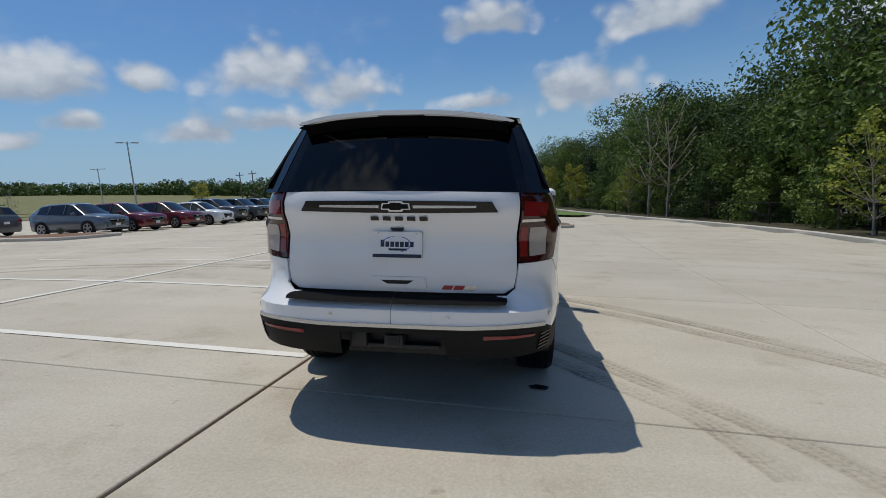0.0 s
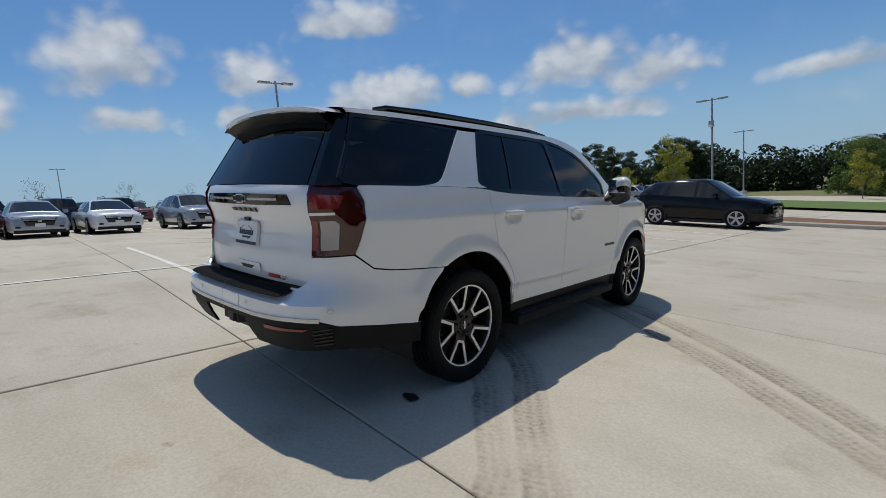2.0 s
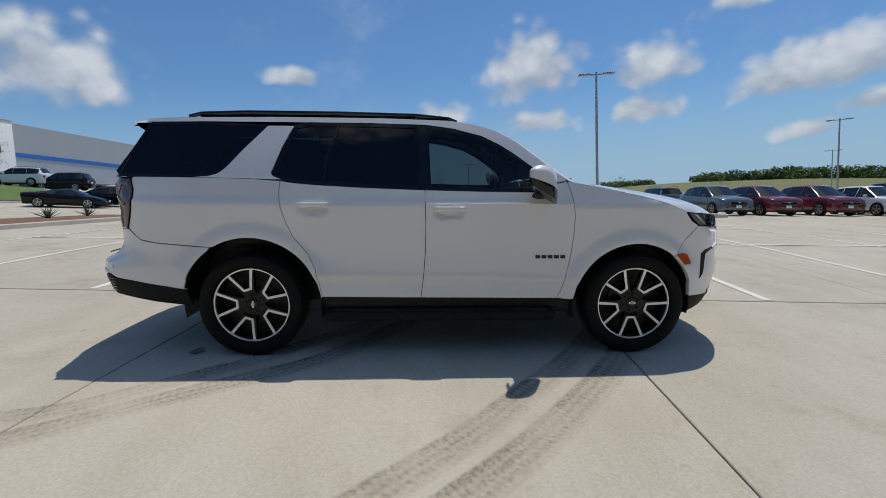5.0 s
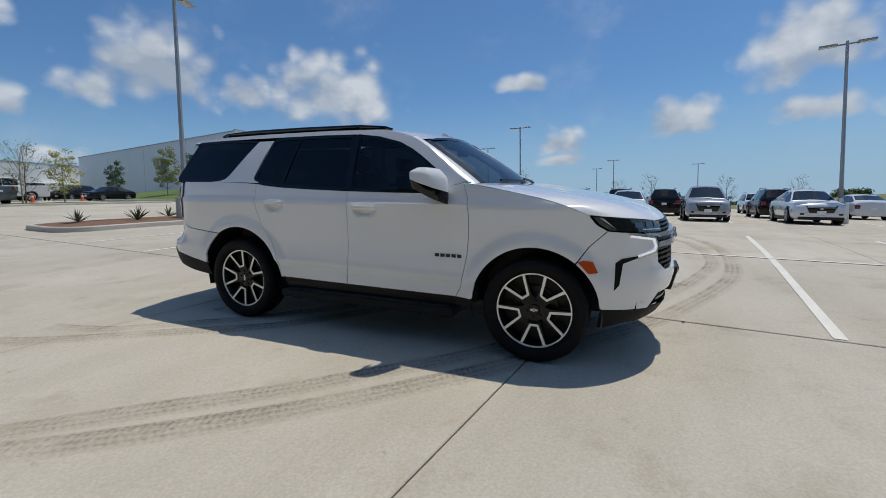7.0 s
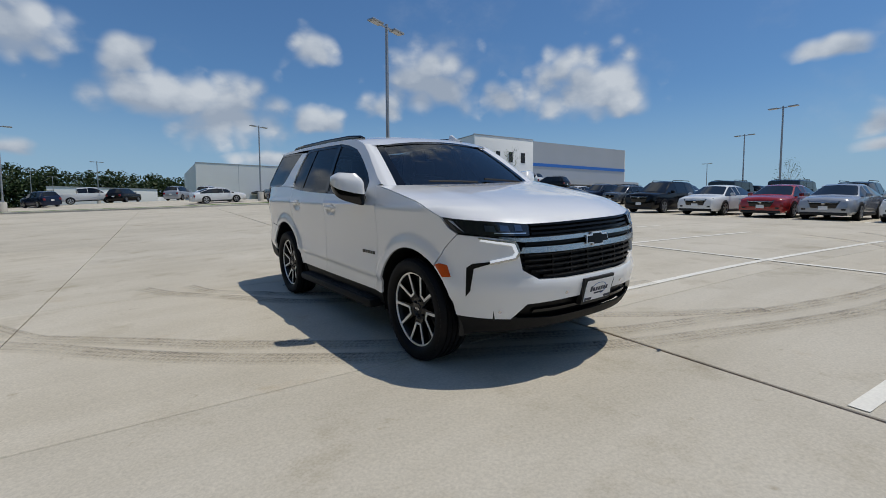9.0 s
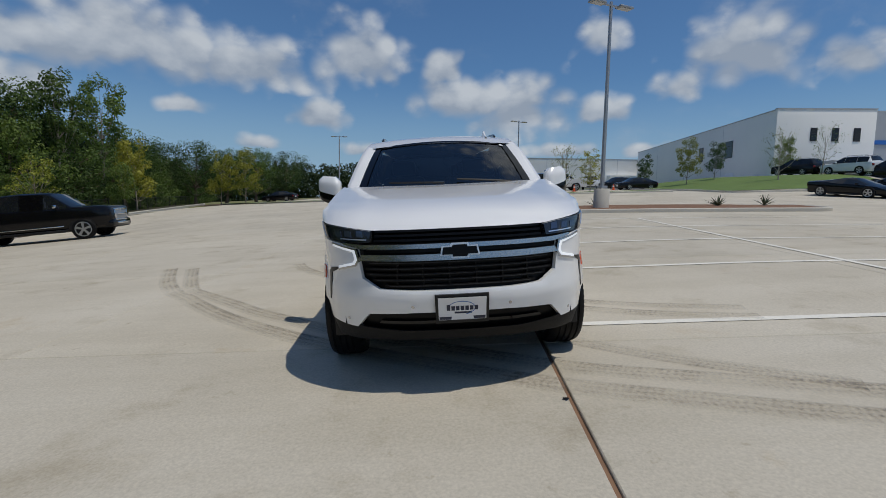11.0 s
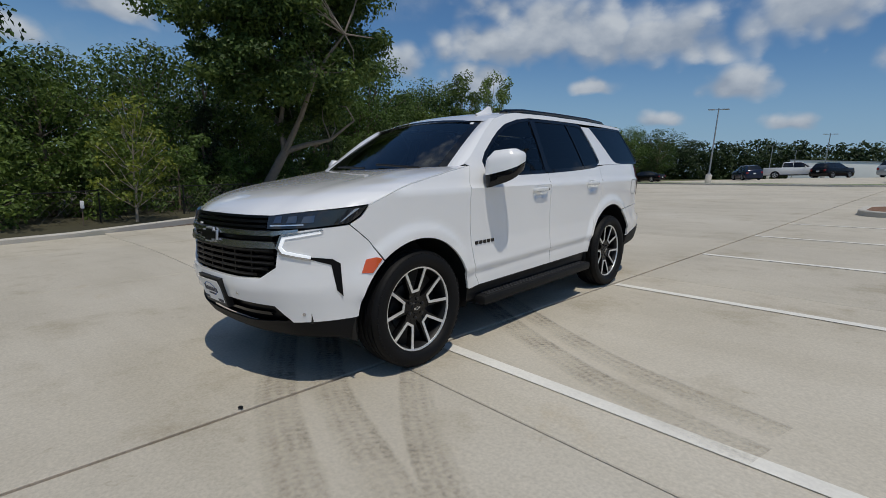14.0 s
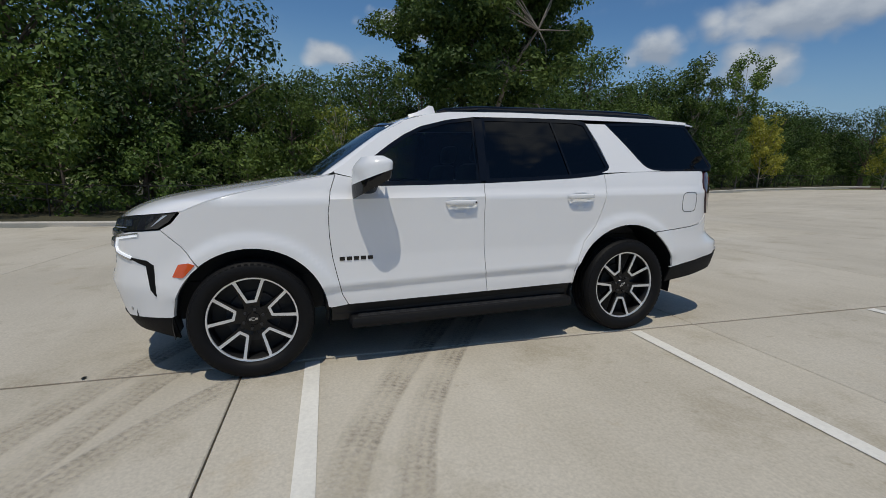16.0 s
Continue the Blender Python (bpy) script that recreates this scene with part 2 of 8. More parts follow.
def foliage_material(name, dark, light, scale=0.6):
    m = bpy.data.materials.new(name)
    m.use_nodes = True
    nd, ln = m.node_tree.nodes, m.node_tree.links
    b = nd["Principled BSDF"]
    b.inputs["Roughness"].default_value = 0.55
    b.inputs["Specular IOR Level"].default_value = 0.35
    geo = nd.new("ShaderNodeNewGeometry")
    n = nd.new("ShaderNodeTexNoise")
    n.inputs["Scale"].default_value, n.inputs["Detail"].default_value = scale, 4
    ln.new(geo.outputs["Position"], n.inputs["Vector"])
    a = nd.new("ShaderNodeMath")
    a.operation = "MULTIPLY_ADD"
    ln.new(geo.outputs["Random Per Island"], a.inputs[0])
    a.inputs[1].default_value = 0.7
    s = nd.new("ShaderNodeMath")
    s.operation = "MULTIPLY_ADD"
    s.inputs[1].default_value = 1.6
    ln.new(n.outputs["Fac"], s.inputs[0])
    oi = nd.new("ShaderNodeObjectInfo")          # every crown has its own tone
    t = nd.new("ShaderNodeMath")
    t.operation = "MULTIPLY_ADD"
    t.inputs[1].default_value, t.inputs[2].default_value = 0.7, -1.0
    ln.new(oi.outputs["Random"], t.inputs[0])
    ln.new(t.outputs[0], s.inputs[2])
    ln.new(s.outputs[0], a.inputs[2])
    mx = nd.new("ShaderNodeMix")
    mx.data_type = "RGBA"
    mx.inputs["A"].default_value, mx.inputs["B"].default_value = (*dark, 1), (*light, 1)
    ln.new(a.outputs[0], mx.inputs["Factor"])
    ln.new(mx.outputs["Result"], b.inputs["Base Color"])
    tl = nd.new("ShaderNodeBsdfTranslucent")
    ln.new(mx.outputs["Result"], tl.inputs[0])
    ms = nd.new("ShaderNodeMixShader")
    ms.inputs[0].default_value = 0.3
    out = nd["Material Output"]
    ln.new(b.outputs[0], ms.inputs[1])
    ln.new(tl.outputs[0], ms.inputs[2])
    ln.new(ms.outputs[0], out.inputs[0])
    return m


CONCRETE = concrete_material()
KERB = material("kerb_concrete", (0.52, 0.49, 0.43), 0.85, vary=0.15, scale=2, bump=0.3, fine=0.08)
PAINT_LINE = material("line_paint", (0.74, 0.715, 0.64), 0.75, vary=0.16, scale=3, fine=0.14, bump=0.2)
JOINT_SOIL = material("joint_filler", (0.10, 0.065, 0.042), 0.95, vary=0.3, scale=6)
SEALANT = material("brown_joint_sealant", (0.21, 0.12, 0.07), 0.9, vary=0.4, scale=5, bump=0.3)
GRASS = material("grass_ground", (0.17, 0.17, 0.065), 0.95, vary=0.35, scale=0.4, fine=0.25, bump=0.6, bump_scale=40)
LAWN = material("lawn", (0.11, 0.17, 0.04), 0.95, vary=0.25, scale=0.6, fine=0.25, bump=0.6, bump_scale=60)
FIELD = material("dry_field", (0.22, 0.22, 0.09), 0.95, vary=0.3, scale=0.05, fine=0.2)
MULCH = material("bark_mulch", (0.20, 0.11, 0.065), 0.95, vary=0.35, scale=9, fine=0.4, bump=1.0, bump_scale=45)
METAL_GREY = material("galvanised_metal", (0.36, 0.37, 0.38), 0.45, metal=0.6, vary=0.08)
DARK_METAL = material("dark_metal", (0.03, 0.03, 0.032), 0.5, metal=0.3)
WALL_WHITE = material("white_wall_panel", (0.86, 0.86, 0.84), 0.8, vary=0.05, scale=0.3, fine=0.02)
WALL_GREY = material("grey_wall_panel", (0.42, 0.44, 0.47), 0.5, vary=0.05, scale=0.3)
BLUE = material("blue_band", (0.03, 0.16, 0.52), 0.5)
BARK = material("bark", (0.15, 0.115, 0.085), 0.9, vary=0.4, scale=5, fine=0.3, bump=0.8, bump_scale=25)
GREY_BARK = material("lichen_bark", (0.20, 0.175, 0.145), 0.9, vary=0.4, scale=4, fine=0.3, bump=0.7, bump_scale=25)
PALE_BARK = material("pale_bark", (0.30, 0.26, 0.21), 0.9, vary=0.35, scale=5, fine=0.3, bump=0.6, bump_scale=25)
LEAF_DARK = foliage_material("oak_leaves", (0.018, 0.042, 0.009), (0.125, 0.200, 0.040))
LEAF_MID = foliage_material("elm_leaves", (0.029, 0.060, 0.011), (0.165, 0.24, 0.045))
LEAF_GREAT = foliage_material("great_oak_leaves", (0.045, 0.085, 0.018), (0.21, 0.29, 0.065))
LEAF_YELLOW = foliage_material("young_yellow_leaves", (0.16, 0.18, 0.02), (0.42, 0.40, 0.05))
LEAF_LIME = foliage_material("young_lime_leaves", (0.11, 0.15, 0.02), (0.33, 0.36, 0.05))
LEAF_PINE = foliage_material("juniper_needles", (0.014, 0.030, 0.010), (0.05, 0.08, 0.025))
TYRE = material("tyre_rubber", (0.006, 0.006, 0.0065), 0.6, vary=0.2, scale=8, bump=0.15, spec=0.18)
GLASS_DARK = material("dark_car_glass", (0.010, 0.012, 0.014), 0.03, spec=0.6)
CHROME = material("bright_metal", (0.62, 0.63, 0.65), 0.18, metal=1.0)
ALLOY = material("alloy", (0.50, 0.51, 0.53), 0.3, metal=0.9)
BLACK_TRIM = material("black_plastic", (0.008, 0.008, 0.0085), 0.5, vary=0.1, spec=0.4)
GLOSS_BLACK = material("gloss_black", (0.004, 0.004, 0.0045), 0.05, spec=0.45)
PLATE_WHITE = material("plate_white", (0.8, 0.8, 0.8), 0.4)
LAMP_CLEAR = material("lamp_lens", (0.35, 0.37, 0.40), 0.08, spec=0.8)
LAMP_SMOKY = material("car_headlight_lens", (0.06, 0.065, 0.075), 0.05, spec=0.9, coat=0.5)
LAMP_RED = material("red_lens", (0.22, 0.012, 0.014), 0.06, coat=0.6)


# ---------------------------------------------------------------- mesh helpers
def mesh_of(bm, name, smooth=False):
    me = bpy.data.meshes.new(name)
    bm.normal_update()
    bm.to_mesh(me)
    bm.free()
    if smooth:
        me.shade_smooth()
        me.set_sharp_from_angle(angle=radians(38))
    return me


def part(name, bm, mat, parent=None, label="", smooth=True):
    """Links a bmesh as one mesh object under a thing or a part."""
    ob = new(name, mesh_of(bm, name, smooth))
    ob.data.materials.append(mat)
    if parent is not None:
        ob.parent = parent
    if label:
        tagged(ob, label)
    return ob


def thing(name, m, label, category, group="", kind=""):
    ob = new(name)
    ob.empty_display_size = 0.2
    ob.matrix_world = m
    return tagged(ob, label, category, group, kind)


def box(bm, x0, x1, y0, y1, z0, z1, bevel=0.0):
    r = bmesh.ops.create_cube(bm, size=1)
    bmesh.ops.scale(bm, vec=(x1 - x0, y1 - y0, z1 - z0), verts=r["verts"])
    bmesh.ops.translate(bm, vec=((x0 + x1) / 2, (y0 + y1) / 2, (z0 + z1) / 2), verts=r["verts"])
    if bevel:
        es = list({e for v in r["verts"] for e in v.link_edges})
        bmesh.ops.bevel(bm, geom=es, offset=bevel, segments=2, affect="EDGES", profile=0.5)
    return bm


def boxes(*rows, bevel=0.0):
    bm = bmesh.new()
    for r in rows:
        box(bm, *r, bevel=bevel)
    return bm


def tube(bm, pts, radii, sides=8, cap=True):
    """A tapered tube through points."""
    rings = []
    for i, p in enumerate(pts):
        p = Vector(p)
        d = (Vector(pts[min(i + 1, len(pts) - 1)]) - Vector(pts[max(i - 1, 0)])).normalized()
        a = d.orthogonal().normalized() if abs(d.z) > 0.95 else d.cross(Vector((0, 0, 1))).normalized()
        b = d.cross(a)
        r = radii[i] if hasattr(radii, "__len__") else radii
        rings.append([bm.verts.new(p + (a * math.cos(k * math.tau / sides) + b * math.sin(k * math.tau / sides)) * r) for k in range(sides)])
    for r0, r1 in zip(rings, rings[1:]):
        for k in range(sides):
            bm.faces.new((r0[k], r0[(k + 1) % sides], r1[(k + 1) % sides], r1[k]))
    if cap:
        bm.faces.new(rings[0][::-1])
        bm.faces.new(rings[-1])
    bmesh.ops.recalc_face_normals(bm, faces=bm.faces[-(len(rings) - 1) * sides - 2:])
    return bm


def revolve(bm, profile, sides=40, axis="x"):
    """A ring or disc turned about an axis; profile: (along the axis, radius)."""
    rings = []
    for a, r in profile:
        ring = []
        for k in range(sides):
            t = k * math.tau / sides
            c, s = math.cos(t) * r, math.sin(t) * r
            ring.append(bm.verts.new((a, c, s) if axis == "x" else (c, s, a)))
        rings.append(ring)
    for r0, r1 in zip(rings, rings[1:]):
        for k in range(sides):
            bm.faces.new((r0[k], r0[(k + 1) % sides], r1[(k + 1) % sides], r1[k]))
    return rings
# ---------------------------------------------------------------- ground
def lie(x, y):
    """The height of the ground: one plane near the car, levelling far away."""
    xs, ys = 90 * math.tanh(x / 90), 90 * math.tanh(y / 90)
    d = max(0.0, -xs - 4)
    f = max(0.0, min(1.0, (-x - 58) / 150))
    w = max(0.0, min(1.0, (y + 20) / 150))
    rise = 9.5 * f * f * (3 - 2 * f) * w * w * (3 - 2 * w)          # the far field climbs to the north-west
    g = max(0.0, min(1.0, (-x - y - 40) / 24)) * max(0.0, min(1.0, (-y - 15) / 12))
    rise += 0.4 * g * g * (3 - 2 * g)          # and the drive towards the showroom
    return rise - 0.0629 * xs - 0.0437 * ys - 0.04 * d * d / (d + 4) - 0.42 * math.exp(-((x - 19) / 7) ** 2 - ((y + 15) / 9) ** 2) - 0.30 * math.exp(-((x - 14) / 5) ** 2 - ((y - 3) / 8) ** 2)


def slope_pose(x, y, heading=0.0, lift=0.0):
    """A pose on the ground, tilted with it; heading: degrees to the left of +y."""
    e = 0.8
    n = Vector((lie(x - e, y) - lie(x + e, y), lie(x, y - e) - lie(x, y + e), 2 * e)).normalized()
    q = Vector((0, 0, 1)).rotation_difference(n).to_matrix().to_4x4()
    return Matrix.Translation((x, y, lie(x, y) + lift)) @ q @ pose(0, 0, 0, 0, 0, heading)


def upright(x, y, heading=0.0, lift=0.0):
    return pose(x, y, lie(x, y) + lift, 0, 0, heading)


GRID = radians(-4.7)                      # the lot's joints against the car
E1 = Vector((math.cos(GRID), math.sin(GRID)))
E2 = Vector((-math.sin(GRID), math.cos(GRID)))
O = Vector((-0.87, 0.0))                  # a point of the long brown joint


def lot(s, q):
    """Lot coordinates (across the long joint, along it) to world x, y."""
    p = O + E1 * s + E2 * q
    return p.x, p.y


def axis_steps(near, far, step, growth):
    v, out, s = 0.0, [0.0], step
    while v < far:
        if v > near:
            s *= growth
        v += s
        out.append(v)
    return sorted([-a for a in out[1:]] + out)


def ground_sheet():
    bm = bmesh.new()
    xs = axis_steps(40, 2600, 4.0, 1.25)
    rows = [[bm.verts.new((x, y, lie(x, y) - 0.12)) for x in xs] for y in xs]
    for r0, r1 in zip(rows, rows[1:]):
        for i in range(len(xs) - 1):
            bm.faces.new((r0[i], r0[i + 1], r1[i + 1], r1[i]))
    ob = part("ground", bm, GRASS, None, "green and tan grass ground under and around the lot")
    tagged(ob, category="ground", kind="structure")


ground_sheet()

# east kerb of the lot, from south to north
KERB_LINE = [(31, -62), (25.5, -43), (21.4, -26), (19.6, -15), (17.6, -8.5), (15.3, -3.2), (13.8, 1.2), (13.1, 5.5), (13.0, 10), (12.8, 15), (12.0, 21), (10.6, 27), (8.0, 38), (4.5, 60)]


def kerb_x(y):
    for (x0, y0), (x1, y1) in zip(KERB_LINE, KERB_LINE[1:]):
        if y0 <= y <= y1:
            return x0 + (x1 - x0) * (y - y0) / (y1 - y0)
    return KERB_LINE[0][0] if y < KERB_LINE[0][1] else KERB_LINE[-1][0]


def ribbon(bm, pts, width, lift, steps=None):
    """A flat strip along points, laid on the ground."""
    prev = None
    for i, p in enumerate(pts):
        p = Vector(p)
        d = (Vector(pts[min(i + 1, len(pts) - 1)]) - Vector(pts[max(i - 1, 0)])).normalized()
        n = Vector((-d.y, d.x)) * width / 2
        a, b = p + n, p - n
        cur = (bm.verts.new((a.x, a.y, lie(a.x, a.y) + lift)), bm.verts.new((b.x, b.y, lie(b.x, b.y) + lift)))
        if prev:
            bm.faces.new((prev[0], prev[1], cur[1], cur[0]))
        prev = cur


def between(a, b, step=0.5):
    n = max(1, int((Vector(b) - Vector(a)).length / step))
    return [tuple(Vector(a).lerp(Vector(b), i / n)) for i in range(n + 1)]


def kerb(name, pts, width, height, label, parent=None):
    """A kerb with a rounded top along points."""
    bm = bmesh.new()
    prof = [(-width / 2, -0.1), (-width / 2, height - 0.03), (-width / 2 + 0.03, height), (width / 2 - 0.03, height), (width / 2, height - 0.03), (width / 2, -0.1)]
    prev = None
    for i, p in enumerate(pts):
        p = Vector(p)
        d = (Vector(pts[min(i + 1, len(pts) - 1)]) - Vector(pts[max(i - 1, 0)])).normalized()
        n = Vector((-d.y, d.x))
        cur = []
        for o, z in prof:
            a = p + n * o
            cur.append(bm.verts.new((a.x, a.y, lie(p.x, p.y) + z)))
        if prev:
            for k in range(len(prof) - 1):
                bm.faces.new((prev[k], cur[k], cur[k + 1], prev[k + 1]))
        else:
            bm.faces.new(cur)
        prev = cur
    bm.faces.new(prev[::-1])
    bmesh.ops.recalc_face_normals(bm, faces=bm.faces)
    ob = part(name, bm, KERB, parent, label)
    return ob


def dense(pts, step=1.0):
    out = []
    for a, b in zip(pts, pts[1:]):
        out += between(a, b, step)[:-1]
    return out + [pts[-1]]


tagged(kerb("east_kerb", dense(KERB_LINE, 2.0), 0.18, 0.15, "pale concrete kerb along the edge of the woods"), category="kerb", kind="structure")

# painted stall lines
STALL = 2.72
for i in range(-4, 10):
    q = 1.13 + STALL * i
    bm = bmesh.new()
    ribbon(bm, between(lot(-0.05, q), lot(-10.3, q), 0.6), 0.105, 0.006)
    tagged(part("parking_line", bm, PAINT_LINE, None, "white painted parking stall line on concrete"), category="parking line", group="parking stall lines", kind="structure")
bm = bmesh.new()
ribbon(bm, between(lot(-5.0, 1.13 - 4 * STALL), lot(-5.0, 1.13 + 9 * STALL), 0.6), 0.105, 0.009)
tagged(part("parking_line", bm, PAINT_LINE, None, "long white line between two rows of stalls"), category="parking line", group="parking stall lines", kind="structure")
for i in range(-3, 12):
    q = 1.13 + STALL * i
    bm = bmesh.new()
    ribbon(bm, between(lot(-18.2, q), lot(-23.6, q), 0.6), 0.105, 0.006)
    tagged(part("parking_line", bm, PAINT_LINE, None, "white painted line between parked cars"), category="parking line", group="parking stall lines", kind="structure")


# ---------------------------------------------------------------- tyre marks and stains on the concrete
def track_material():
    m = bpy.data.materials.new("dusty_tyre_mark")
    m.use_nodes = True
    nd, ln = m.node_tree.nodes, m.node_tree.links
    b = nd["Principled BSDF"]
    b.inputs["Base Color"].default_value = (0.15, 0.138, 0.122, 1)
    b.inputs["Roughness"].default_value = 0.95
    uv = nd.new("ShaderNodeUVMap")
    sep = nd.new("ShaderNodeSeparateXYZ")
    ln.new(uv.outputs[0], sep.inputs[0])

    def calc(op, a, c=None, d=None):
        n = nd.new("ShaderNodeMath")
        n.operation = op
        for i, v in enumerate((a, c, d)):
            if v is None:
                continue
            if isinstance(v, (int, float)):
                n.inputs[i].default_value = v
            else:
                ln.new(v, n.inputs[i])
        return n.outputs[0]
    u, v = sep.outputs[0], sep.outputs[1]
    # ribs along the track, cross cuts of the tread blocks, and broken dust
    rib = calc("SINE", calc("MULTIPLY", u, 6.2832 * 4.0))
    rib = calc("MULTIPLY_ADD", rib, 0.30, 0.55)
    slant = calc("ADD", calc("MULTIPLY", v, 6.2832 / 0.046), calc("MULTIPLY", calc("ABSOLUTE", calc("SUBTRACT", u, 0.5)), 9.0))
    cut = calc("MULTIPLY_ADD", calc("SINE", slant), 0.16, 0.7)
    edge = calc("MULTIPLY", calc("MULTIPLY", u, calc("SUBTRACT", 1.0, u)), 6.0)
    edge = calc("MINIMUM", edge, 1.0)
    geo = nd.new("ShaderNodeNewGeometry")
    n1 = nd.new("ShaderNodeTexNoise")
    n1.inputs["Scale"].default_value, n1.inputs["Detail"].default_value = 2.2, 6
    ln.new(geo.outputs["Position"], n1.inputs["Vector"])
    n2 = nd.new("ShaderNodeTexNoise")
    n2.inputs["Scale"].default_value, n2.inputs["Detail"].default_value = 38, 4
    ln.new(geo.outputs["Position"], n2.inputs["Vector"])
    dust = calc("MULTIPLY", calc("MULTIPLY_ADD", n1.outputs["Fac"], 2.0, -0.45), calc("MULTIPLY_ADD", n2.outputs["Fac"], 1.6, -0.2))
    side = calc("MULTIPLY_ADD", u, 0.5, 0.55)
    # a dark rubbed line at the outer edge, fading into a dusty band
    line = calc("MAXIMUM", calc("SUBTRACT", 1.0, calc("MULTIPLY", calc("ABSOLUTE", calc("SUBTRACT", u, 0.90)), 11.0)), 0.0)
    band = calc("MULTIPLY", calc("MULTIPLY", calc("MULTIPLY_ADD", rib, 0.45, 0.30), calc("MULTIPLY_ADD", cut, 0.8, 0.15)), calc("MULTIPLY", edge, side))
    alpha = calc("MULTIPLY", calc("MULTIPLY_ADD", line, 0.30, band), dust)
    alpha = calc("MULTIPLY", alpha, 2.1)
    alpha = calc("MINIMUM", calc("MAXIMUM", alpha, 0.0), 0.8)
    ln.new(alpha, b.inputs["Alpha"])
    return m


TRACK = track_material()


def bend(pts, n=8):
    out = []
    for i in range(len(pts) - 1):
        p = [Vector(pts[max(0, min(len(pts) - 1, i + k))]) for k in (-1, 0, 1, 2)]
        for j in range(n):
            t = j / n
            out.append(0.5 * ((2 * p[1]) + (p[2] - p[0]) * t + (2 * p[0] - 5 * p[1] + 4 * p[2] - p[3]) * t * t + (3 * p[1] - p[0] - 3 * p[2] + p[3]) * t ** 3))
    return out + [Vector(pts[-1])]


def tyre_mark(pts, width, lift=0.005):
    line = bend(pts)
    bm = bmesh.new()
    uv = bm.loops.layers.uv.new("UVMap")
    prev, run = None, 0.0
    for i, p in enumerate(line):
        d = (line[min(i + 1, len(line) - 1)] - line[max(i - 1, 0)]).normalized()
        n = Vector((-d.y, d.x)) * width / 2
        if i:
            run += (p - line[i - 1]).length
        cur = []
        for k, q in enumerate((p + n, p + n * 0.33, p - n * 0.33, p - n)):
            cur.append((bm.verts.new((q.x, q.y, lie(q.x, q.y) + lift)), k / 3, run))
        if prev:
            for k in range(3):
                f = bm.faces.new((prev[k][0], prev[k + 1][0], cur[k + 1][0], cur[k][0]))
                for lp, src in zip(f.loops, (prev[k], prev[k + 1], cur[k + 1], cur[k])):
                    lp[uv].uv = (src[1], src[2])
        prev = cur
    bmesh.ops.recalc_face_normals(bm, faces=bm.faces)
    ob = part("tyre_mark", bm, TRACK, None, "dusty grey tyre tread mark on concrete", smooth=False)
    ob.visible_shadow = False
    tagged(ob, category="tyre mark", group="tyre marks", kind="structure")


tyre_mark([(-13.7, 1.0), (-11.7, 2.3), (-9.6, 3.08), (-7.7, 3.5), (-6.0, 3.6), (-4.6, 3.54), (-3.3, 3.37), (-2.3, 3.08), (-1.48, 2.76), (-0.66, 2.42), (0.2, 1.93), (1.12, 1.34), (1.80, 0.82), (2.28, 0.40), (2.68, 0.0), (3.04, -0.40), (3.42, -0.86), (3.82, -1.30), (4.4, -2.25), (4.95, -3.4)], 0.27)
tyre_mark([(-11.4, 0.45), (-10.5, 1.6), (-9.3, 2.46), (-7.9, 3.0), (-6.5, 3.22), (-5.3, 3.27), (-4.1, 3.19), (-2.5, 2.76), (-1.6, 2.44), (-0.80, 2.13), (0.0, 1.66), (0.98, 1.06), (1.72, 0.46), (2.16, 0.09), (2.58, -0.34), (2.98, -0.74), (3.38, -1.13), (3.62, -1.42), (4.1, -2.4), (4.5, -3.3)], 0.25, 0.006)
tyre_mark([(-2.9, 1.25), (-2.35, 1.10), (-1.78, 0.87), (-1.04, 0.46), (0.0, -0.22), (1.03, -0.92), (1.44, -1.43), (1.64, -1.72), (1.92, -2.08), (2.12, -2.35), (2.33, -2.68), (2.55, -3.2)], 0.25, 0.007)
tyre_mark([(-2.95, 0.95), (-2.42, 0.79), (-1.85, 0.58), (-1.12, 0.18), (0.0, -0.55), (1.08, -1.45), (1.30, -1.71), (1.60, -2.05), (1.84, -2.36), (2.02, -2.96)], 0.22, 0.008)
tyre_mark([(-0.95, 1.55), (-1.21, 1.80), (-1.61, 2.12), (-1.98, 2.36), (-2.5, 2.68)], 0.22, 0.009)
# rubber and oil spots
OIL = material("oil_stain", (0.012, 0.012, 0.014), 0.35)
for x, y, r, st in ((0.88, -1.99, 0.07, 1.5), (-0.62, 2.62, 0.022, 1.4)):
    bm = bmesh.new()
    ring = [bm.verts.new((x + r * st * math.cos(a * math.tau / 14) * (0.7 + 0.5 * noise.noise((a * 1.3, r, 1))), y + r * math.sin(a * math.tau / 14) * (0.6 + 0.6 * noise.noise((a * 1.7, r, 5))), 0)) for a in range(14)]
    for v in ring:
        v.co.z = lie(v.co.x, v.co.y) + 0.010
    bm.faces.new(ring)
    tagged(part("oil_spot", bm, OIL, None, "small dark oil spot on the concrete"), category="stain", kind="structure")
# ---------------------------------------------------------------- parked vehicles
PAINTS = {}


